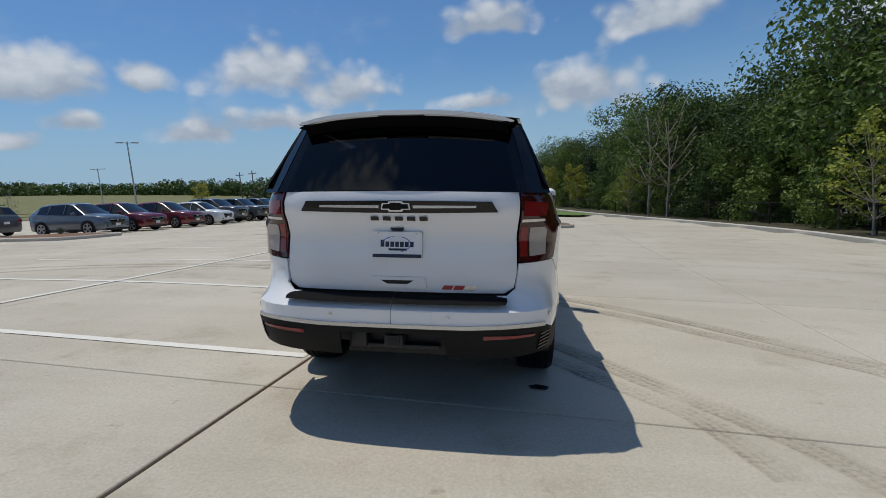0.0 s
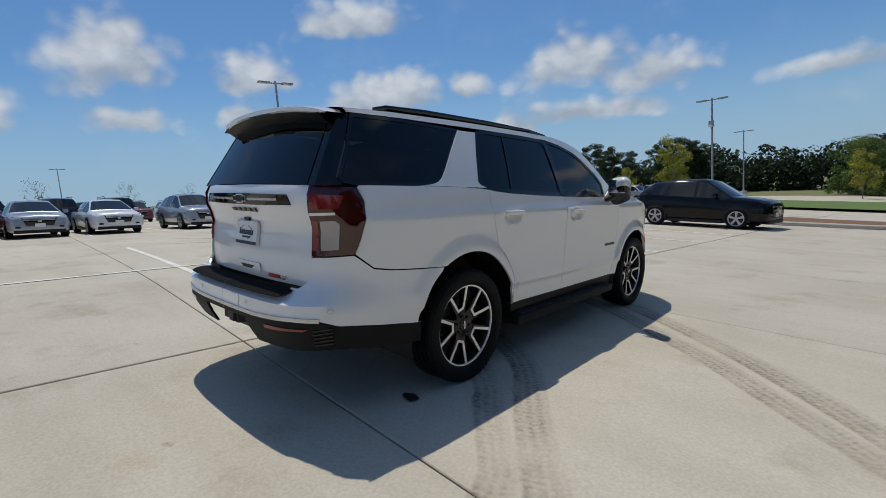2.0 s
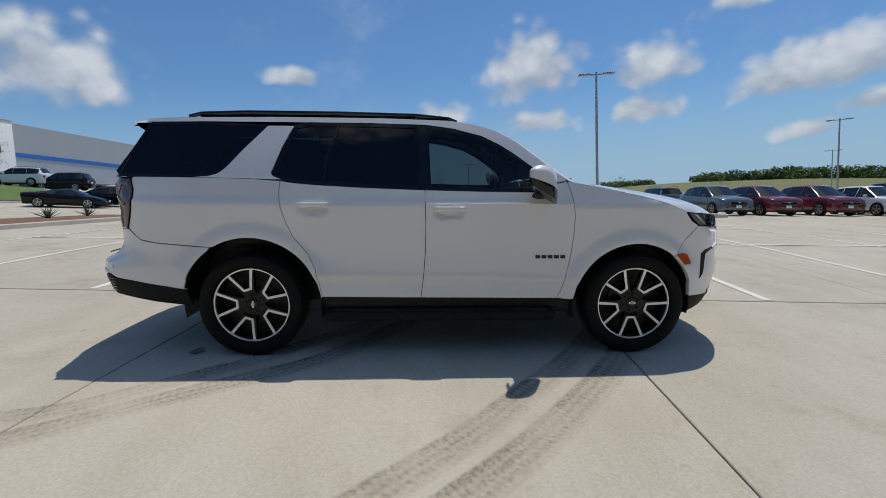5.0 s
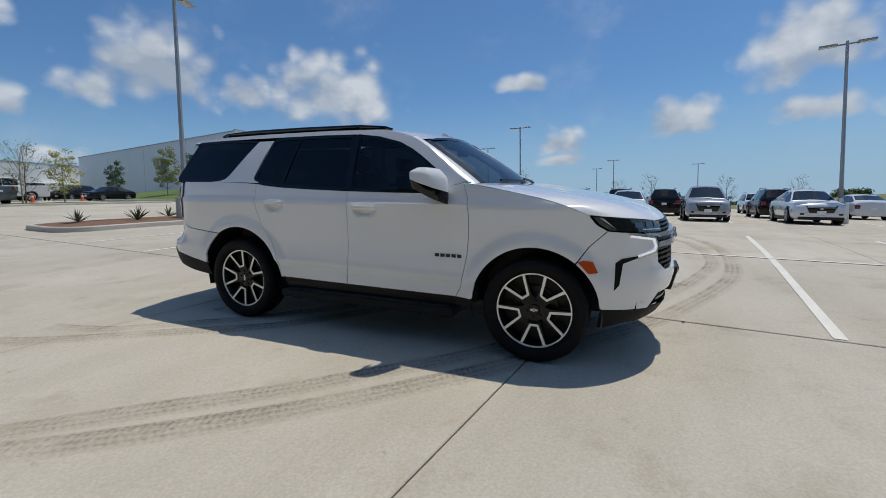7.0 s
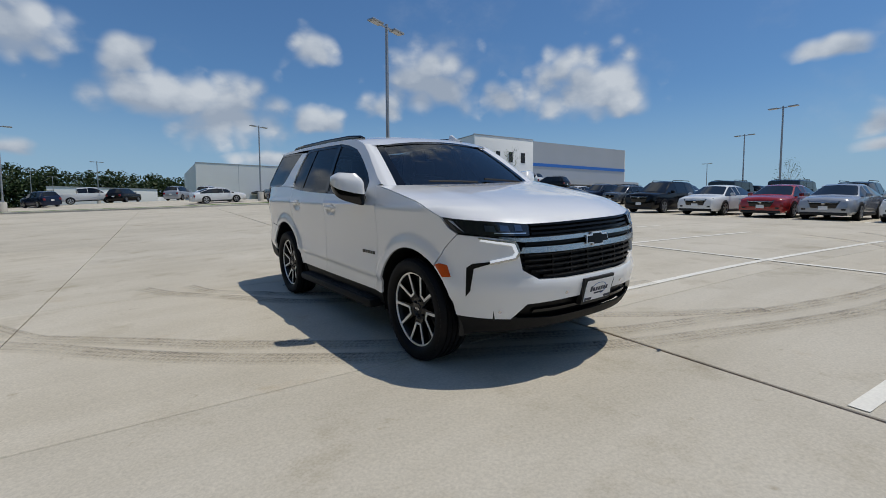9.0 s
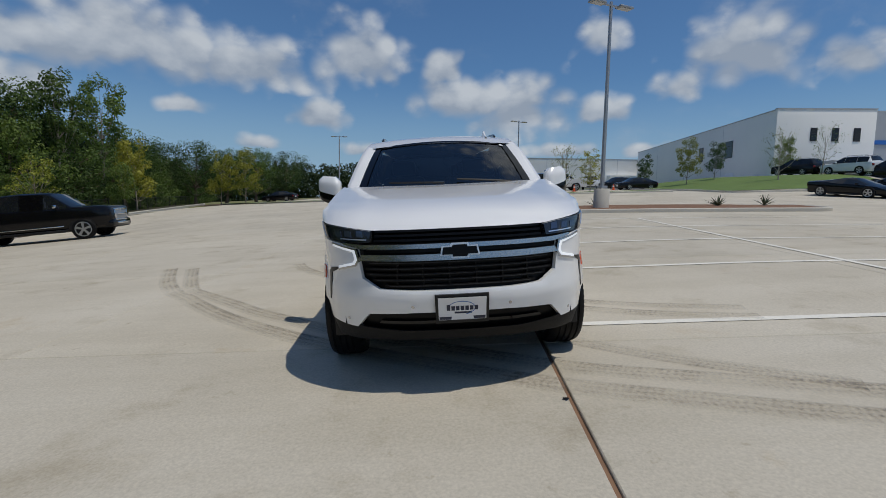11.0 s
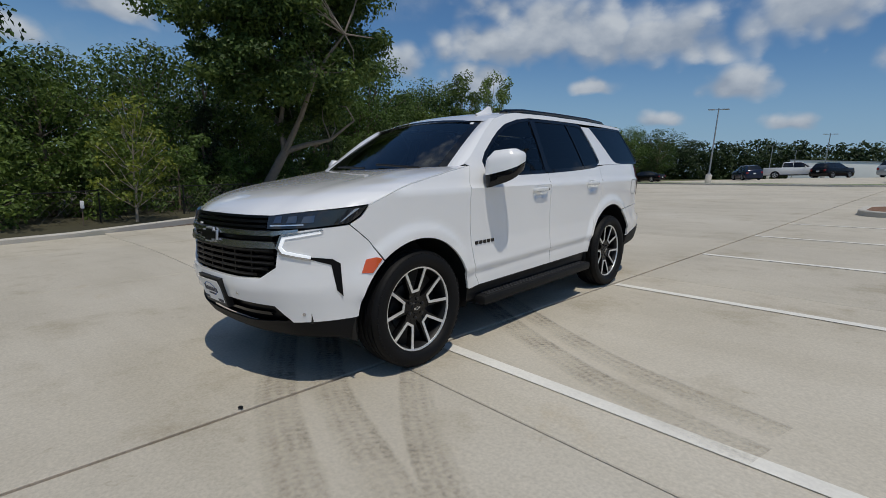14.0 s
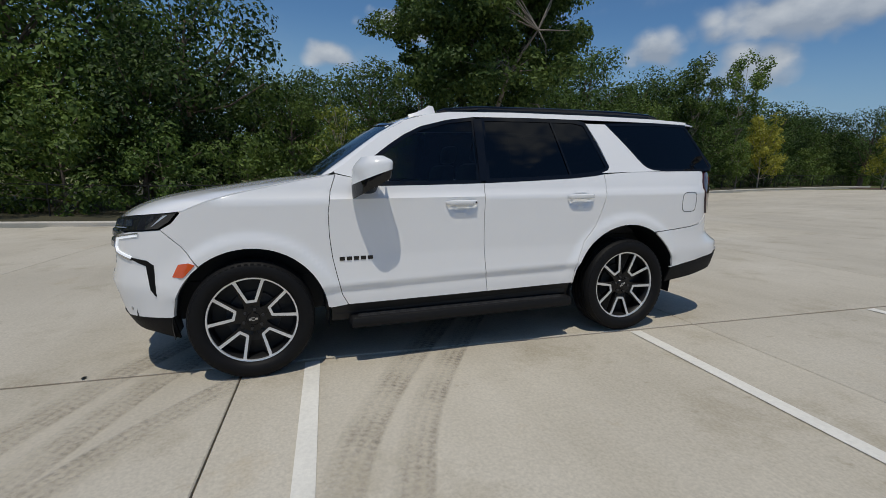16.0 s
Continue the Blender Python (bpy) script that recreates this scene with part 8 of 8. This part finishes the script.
# local x runs west to east along the front (corner at 0, 0), y to the north
part("side_wall", boxes((-0.4, 0.0, -47, -0.4, -2, 10.2), bevel=0.02), WALL_WHITE, show, "long white side wall")
part("front_wall", boxes((-11.5, 0.0, -0.4, 0.0, -2, 10.3), bevel=0.02), WALL_WHITE, show, "white front wall")
part("grey_front", boxes((-34, -11.5, -0.6, -0.2, 3.8, 10.2)), WALL_GREY, show, "grey metal panel front")
part("low_front", boxes((-34, -11.5, -1.0, -0.7, -2, 3.8)), GLASS_DARK, show, "dark glazed ground floor")
part("end_wall", boxes((-34.4, -34, -46, -0.4, -2, 10.2)), WALL_WHITE, show)
part("roof", boxes((-34, -0.4, -47, -0.6, 9.4, 9.6)), WALL_GREY, show)
part("blue_band", boxes((-34, -11.52, -0.19, -0.12, 6.2, 6.7)), BLUE, show)
part("canopy", boxes((-34, -5.0, 0.01, 3.0, 3.2, 4.0)), WALL_GREY, show)
for x in (-6.0, -15, -24, -33):
    part("canopy_post", boxes((x - 0.12, x + 0.12, 2.6, 2.84, -2, 3.2)), METAL_GREY, show)
part("coping", boxes((-11.55, 0.05, -0.45, 0.05, 10.3, 10.42)), WALL_GREY, show)
part("coping", boxes((-0.45, 0.05, -47, -0.46, 10.2, 10.32)), WALL_GREY, show)


def wall_window(parent, x0, x1, z0, z1, depth_axis, at):
    """A framed window: on the front ('y') or on the side ('x')."""
    def b(a0, a1, h0, h1, d0, d1):
        return (a0, a1, at + d0, at + d1, h0, h1) if depth_axis == "y" else (at + d0, at + d1, a0, a1, h0, h1)
    w = part("window", boxes(b(x0, x1, z0, z1, 0.002, 0.05), bevel=0.01), DARK_METAL, parent)
    part("pane", boxes(b(x0 + 0.08, x1 - 0.08, z0 + 0.08, z1 - 0.08, 0.05, 0.06)), GLASS_DARK, w)
    part("mullion", boxes(b(x0 + 0.08, x1 - 0.08, z1 - 0.75, z1 - 0.69, 0.06, 0.075)), DARK_METAL, w)


for k in range(3):
    wall_window(show, -4.8 - 2.5 * k, -4.0 - 2.5 * k, 6.5, 8.1, "y", 0.0)
wall_window(show, -11.2, -9.2, 5.4, 7.8, "x", 0.0)
wall_window(show, -19.0, -17.6, 5.6, 7.8, "x", 0.0)
wall_window(show, -33.0, -27.0, 0.2, 2.8, "x", 0.0)
part("white_door", boxes((0.002, 0.06, -10.6, -8.4, 0.6, 3.2), bevel=0.01), PLATE_WHITE, show, "white door")
part("white_door", boxes((0.002, 0.06, -41.5, -40.2, 0.0, 2.4), bevel=0.01), PLATE_WHITE, show, "white door")
for y in (-12, -24, -36):
    part("panel_joint", boxes((0.001, 0.006, y - 0.03, y + 0.03, -1, 10.2)), WALL_GREY, show)
for y, s in ((-5, 1.4), (-17, 1.0), (-20, 1.2)):
    part("rooftop_unit", boxes((-3.4, -3.4 + s, y, y + 1.6 * s, 9.6, 10.5 + 0.3 * s), bevel=0.03), METAL_GREY, show)

ware = thing("warehouse", pose(-12, -101, 2.6, 0, 0, -3), "long white windowless workshop building", "building")
part("front_wall", boxes((-62, 0, -0.5, 0.0, -2, 9.2)), WALL_WHITE, ware)
part("side_wall", boxes((-0.5, 0.0, -30, -0.5, -2, 9.2)), WALL_WHITE, ware)
part("roof", boxes((-62, -0.5, -30, -0.5, 8.6, 8.8)), WALL_GREY, ware)
part("coping", boxes((-62, 0.05, -0.5, 0.05, 9.2, 9.35)), WALL_GREY, ware)
for x in range(-56, 0, 8):
    part("panel_joint", boxes((x - 0.03, x + 0.03, 0.001, 0.006, -1, 9.2)), WALL_GREY, ware)
porch = part("porch", boxes((-19.2, -10.4, 0.1, 6.0, 3.2, 3.6)), DARK_METAL, ware, "dark porch roof")
for x in (-18.8, -10.8):
    part("porch_post", boxes((x - 0.2, x + 0.2, 5.4, 5.8, -2, 3.2)), material("tan_block", (0.45, 0.38, 0.2), 0.8) if x < -15 else WALL_GREY, porch)
part("porch_wall", boxes((-18.0, -11.5, 0.05, 0.3, -1, 3.1)), material("tan_wall", (0.34, 0.28, 0.22), 0.9, vary=0.1), porch)

low = thing("low_building", pose(7.0, -150, 2.2, 0, 0, 0), "low white building with a dark sign panel", "building")
part("wall", boxes((-16, 8, -10, 0, -2, 6.4), bevel=0.02), WALL_WHITE, low)
part("side_wing", boxes((-26, -16, -9, -1, -2, 4.4), bevel=0.02), WALL_WHITE, low)
part("sign_panel", boxes((-5, 2, 0.01, 0.1, 4.2, 5.0)), DARK_METAL, low)
part("roof_edge", boxes((-16.1, 8.1, -10, 0.1, 6.4, 6.6)), WALL_GREY, low)

link = thing("link_building", pose(-48.6, -97, 3.2, 0, 0, -6), "low white link with a sloping roof", "building")
part("wall", boxes((-2, 7, -3, 0, -2, 5.0)), WALL_WHITE, link)
part("sloped_roof", boxes((5.0, 15, -6, -1, 2.2, 3.2)), WALL_GREY, link)


def raised(name, poly, ramp, mat, label, category):
    """A sheet over the ground that climbs along one direction."""
    bm = bmesh.new()
    vs = [bm.verts.new((x, y, 0)) for x, y in poly]
    bm.faces.new(vs)
    for axis, no in ((0, (1, 0, 0)), (1, (0, 1, 0))):
        lo, hi = min(p[axis] for p in poly), max(p[axis] for p in poly)
        for i in range(1, 12):
            c = lo + (hi - lo) * i / 12
            bmesh.ops.bisect_plane(bm, geom=bm.verts[:] + bm.edges[:] + bm.faces[:], plane_co=(c * no[0], c * no[1], 0), plane_no=no)
    for v in bm.verts:
        v.co.z = lie(v.co.x, v.co.y) + ramp(v.co.x, v.co.y)
    bmesh.ops.recalc_face_normals(bm, faces=bm.faces)
    ob = part(name, bm, mat, None, label)
    return tagged(ob, category=category, kind="structure")


raised("lawn", [(-24.6, -31.5), (-24.0, -44.0), (-30.0, -58.0), (-43.0, -50.0), (-42.6, -46.8), (-40.0, -34.5), (-33.0, -31.0)], hill, LAWN, "sloping green lawn before the showroom", "lawn")
tagged(kerb("lawn_kerb", dense([(-24.4, -58), (-23.9, -44.0), (-24.4, -31.6), (-25.2, -31.0), (-33.0, -30.6), (-40.2, -34.0)], 1.5), 0.2, 0.15, "pale kerb round the lawn"), category="kerb", kind="structure")
raised("upper_drive", [(-40.0, -34.6), (-42.5, -46.8), (-58.0, -45.0), (-58.0, -36.0), (-46.0, -32.5), (-40.5, -32.5)], hill, CONCRETE, "pale concrete drive before the showroom", "drive")
raised("verge", [(-1.5, -37.6), (-22.0, -35.4), (-22.0, -36.8), (-1.5, -39.4)], lambda x, y: 0.14, LAWN, "narrow grass verge along the drive", "verge")
raised("verge", [(26.0, -53.0), (-1.5, -37.6), (-1.5, -39.4), (24.0, -55.6)], lambda x, y: 0.14, LAWN, "grass verge along the far drive", "verge")
tagged(kerb("drive_kerb", dense([(24.5, -52.6), (-1.5, -37.4), (-22.0, -35.2)], 1.5), 0.18, 0.15, "pale kerb along the drive"), category="kerb", kind="structure")
raised("north_lawn", [(-16, 38), (6.0, 30.5), (7.6, 34), (5.2, 47), (-14, 52)], lambda x, y: 0.16, LAWN, "green lawn behind the black car", "lawn")
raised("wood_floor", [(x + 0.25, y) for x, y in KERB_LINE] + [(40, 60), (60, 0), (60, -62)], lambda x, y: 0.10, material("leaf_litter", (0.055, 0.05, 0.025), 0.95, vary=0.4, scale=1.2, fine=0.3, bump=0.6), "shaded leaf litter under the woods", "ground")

# young trees by the showroom and the drive
for i, (x, y, t, leaf, kind) in enumerate(((-30.0, -47.0, 5.0, LEAF_YELLOW, YOUNG), (-34.5, -49.0, 4.4, LEAF_MID, YOUNG), (-27.5, -52.0, 4.0, LEAF_MID, YOUNG), (-33.0, -37.0, 5.0, LEAF_YELLOW, BARE), (-38.5, -38.5, 5.0, LEAF_MID, BARE), (-12.6, -37.0, 4.6, LEAF_YELLOW, BARE), (-15.4, -37.6, 3.9, LEAF_YELLOW, SPARSE), (-40.5, -46.0, 4.4, LEAF_MID, YOUNG))):
    plant(kind, i % len(kind), x, y, t, 50 * i, PALE_BARK, leaf, "young_tree", "staked young tree beside the showroom", "trees by the showroom", hill(x, y) if x < -24 else 0.1)


# yucca plants in the mulch
def yucca(x, y, s):
    g = thing("yucca", upright(x, y, 0, 0.16), "spiky grey-green yucca in the bark mulch", "plant", "yuccas of the islands")
    r = random.Random(int(x * 100) + int(y * 10))
    blade_mat = YUCCA
    for k in range(26):
        a, e = r.uniform(0, math.tau), radians(r.uniform(18, 82))
        l = s * r.uniform(0.7, 1.0)
        d = Vector((math.cos(a) * math.cos(e), math.sin(a) * math.cos(e), math.sin(e)))
        n = d.cross(Vector((0, 0, 1))).normalized() * 0.022
        bm = bmesh.new()
        vs = [bm.verts.new(c) for c in (-n, n, d * l * 0.5 + n * 0.9 + Vector((0, 0, 0.01)), d * l - Vector((0, 0, 0.04 * l)), d * l * 0.5 - n * 0.9 + Vector((0, 0, 0.01)))]
        bm.faces.new(vs)
        part("blade", bm, blade_mat, g, smooth=False)


YUCCA = material("yucca_blade", (0.10, 0.125, 0.07), 0.6, vary=0.2)
for s, q, t in ((-3.4, -13.6, 0.62), (-2.0, -14.3, 0.5), (-9.6, -13.6, 0.62), (-11.6, -13.9, 0.6), (-5.0, -14.6, 0.5)):
    yucca(*lot(s, q), t)
for s, q, t in ((-29, -14.4, 0.6), (-26.5, -14.2, 0.6), (-20, 12, 0.5)):
    yucca(*lot(s, q), t)


def traffic_cone(x, y):
    g = thing("traffic_cone", upright(x, y), "orange traffic cone beside parked cars", "traffic cone", "traffic cones")
    part("foot", boxes((-0.18, 0.18, -0.18, 0.18, 0.0, 0.04), bevel=0.01), CONE, g)
    bm = bmesh.new()
    revolve(bm, [(0.04, 0.14), (0.70, 0.03), (0.71, 0.005)], 16, "z")
    part("cone", bm, CONE, g)
    bm = bmesh.new()
    revolve(bm, [(0.38, 0.086), (0.50, 0.066)], 16, "z")
    part("white_band", bm, PLATE_WHITE, g)


CONE = material("cone_orange", (0.75, 0.10, 0.02), 0.5)
for x, y in ((-21.6, -47.2), (-15.2, -41.6)):
    traffic_cone(x, y)


# fence and field to the west
def rail_fence():
    f = thing("field_fence", Matrix(), "long wooden post fence on the far field", "fence")
    wood = material("fence_wood", (0.10, 0.08, 0.055), 0.9, vary=0.3)
    pts = [(-95 + 0.62 * k, -20 + 3.4 * k) for k in range(34)]
    for x, y in pts:
        part("post", boxes((x - 0.07, x + 0.07, y - 0.07, y + 0.07, lie(x, y) - 0.3, lie(x, y) + 1.4)), wood, f)
    for hgt in (0.7, 1.2):
        bm = bmesh.new()
        tube(bm, [(x, y, lie(x, y) + hgt) for x, y in pts], 0.05, 4)
        part("rail", bm, wood, f)


rail_fence()


def wooden_pole(x, y, tall):
    g = thing("utility_pole", upright(x, y), "tall wooden utility pole with crossarm", "utility pole", "utility poles")
    bm = bmesh.new()
    tube(bm, [(0, 0, -0.3), (0, 0, tall)], [0.16, 0.11], 8)
    part("pole", bm, BARK, g)
    part("crossarm", boxes((-1.0, 1.0, -0.06, 0.06, tall - 0.8, tall - 0.65)), BARK, g)
    for x0 in (-0.85, 0.0, 0.85):
        part("insulator", boxes((x0 - 0.04, x0 + 0.04, -0.04, 0.04, tall - 0.65, tall - 0.45), bevel=0.015), METAL_GREY, g)


for az, d in ((33.1, 125), (31.9, 118), (27.6, 130)):
    a = radians(az)
    wooden_pole(4.1 - math.sin(a) * d, -2.1 + math.cos(a) * d, 9.0)

# camera boxes on the northern lamp post
g = thing("camera_box", upright(-5.6, 34.0, 0, 5.7), "grey camera box strapped to a lamp post", "camera box")
part("box", boxes((-0.16, 0.16, -0.30, -0.10, 0.0, 0.42), bevel=0.02), METAL_GREY, g)
part("dome", boxes((-0.09, 0.09, -0.45, -0.30, -0.05, 0.16), bevel=0.04), PLATE_WHITE, g)
part("strap", boxes((-0.11, 0.11, -0.11, 0.11, 0.16, 0.21)), METAL_GREY, g)

# white roadside marker posts on the woods' fence line
for x, y in ((15.7, 0.6), (19.4, -10.5), (14.6, 12.8), (17.6, -5.4)):
    g = thing("marker_post", upright(x, y), "short white marker post by the fence", "marker post", "marker posts")
    bm = bmesh.new()
    tube(bm, [(0, 0, 0), (0, 0, 0.75)], 0.02, 6)
    part("stake", bm, BARK, g)
    part("cap", boxes((-0.05, 0.05, -0.05, 0.05, 0.70, 0.95), bevel=0.015), PLATE_WHITE, g)
# ---------------------------------------------------------------- concrete slabs of the lot
pavement = tagged(new("pavement"), "pale cream concrete slabs of a parking lot", "pavement", kind="structure")
SW, SQ = 4.70, 3.84


def slab(bm, s0, s1, q0, q1, nx=4, ny=4):
    """One slab: a top that follows the lie of the ground, rounded edges, sides down into the joint."""
    def grid(inset, drop):
        return [[(s0 + inset + (s1 - s0 - 2 * inset) * i / nx, q0 + inset + (q1 - q0 - 2 * inset) * j / ny, drop) for i in range(nx + 1)] for j in range(ny + 1)]
    def put(c):
        x, y = lot(c[0], c[1])
        return bm.verts.new((x, y, lie(x, y) + c[2]))
    top = [[put(c) for c in r] for r in grid(0.006, 0.0)]
    for j in range(ny):
        for i in range(nx):
            bm.faces.new((top[j][i], top[j][i + 1], top[j + 1][i + 1], top[j + 1][i]))
    loop = [(0, i) for i in range(nx)] + [(j, nx) for j in range(ny)] + [(ny, i) for i in range(nx, 0, -1)] + [(j, 0) for j in range(ny, 0, -1)]
    g2, g3 = grid(0.0, -0.006), grid(0.0, -0.09)
    a = [top[j][i] for j, i in loop]
    b = [put(g2[j][i]) for j, i in loop]
    c = [put(g3[j][i]) for j, i in loop]
    n = len(loop)
    for k in range(n):
        bm.faces.new((a[k], b[k], b[(k + 1) % n], a[(k + 1) % n]))
        bm.faces.new((b[k], c[k], c[(k + 1) % n], b[(k + 1) % n]))


def build_slabs():
    rest = bmesh.new()
    count = 0
    for i in range(-18, 6):
        for j in range(-17, 18):
            # the brown joint at s = 0 is wider than the saw cuts
            s0, s1 = SW * i + 0.0055, SW * (i + 1) - 0.0055
            if i == 0:
                s0 = 0.016
            if i == -1:
                s1 = -0.016
            q0, q1 = 1.60 + SQ * j + 0.0055, 1.60 + SQ * (j + 1) - 0.0055
            cx, cy = lot((s0 + s1) / 2, (q0 + q1) / 2)
            if cx + SW / 2 > kerb_x(cy):
                if cx - SW / 2 > kerb_x(cy):
                    continue
                ca, cb = lot(s0, q0), lot(s0, q1)
                s1 = min(s1, s0 + max(0.3, min(kerb_x(ca[1]) - ca[0], kerb_x(cb[1]) - cb[0])))
            near = -7 <= i <= 5 and -7 <= j <= 11
            if near and count < 300:
                bm = bmesh.new()
                slab(bm, s0, s1, q0, q1)
                part("slab", bm, CONCRETE, pavement, smooth=False)
                count += 1
            else:
                slab(rest, s0, s1, q0, q1, 2, 2)
    ob = part("far_slabs", rest, CONCRETE, pavement, "far concrete slabs", smooth=False)
    tagged(ob, kind="stuff")


build_slabs()
bm = bmesh.new()
ribbon(bm, between(lot(0, -40), lot(0, 40), 1.0), 0.5, -0.02)
tagged(part("joint_sealant", bm, SEALANT, pavement, "brown crumbling sealant in the long joint"))
bm = bmesh.new()
xs = [-85 + 5 * i for i in range(24)]
rows = [[bm.verts.new((x, y, lie(x, y) - 0.06)) for x in xs if True] for y in range(-70, 71, 5)]
for r0, r1 in zip(rows, rows[1:]):
    for k in range(len(xs) - 1):
        if xs[k + 1] < kerb_x(r0[k].co.y):
            bm.faces.new((r0[k], r0[k + 1], r1[k + 1], r1[k]))
part("joint_base", bm, JOINT_SOIL, pavement, "dark dirt at the bottom of the joints")
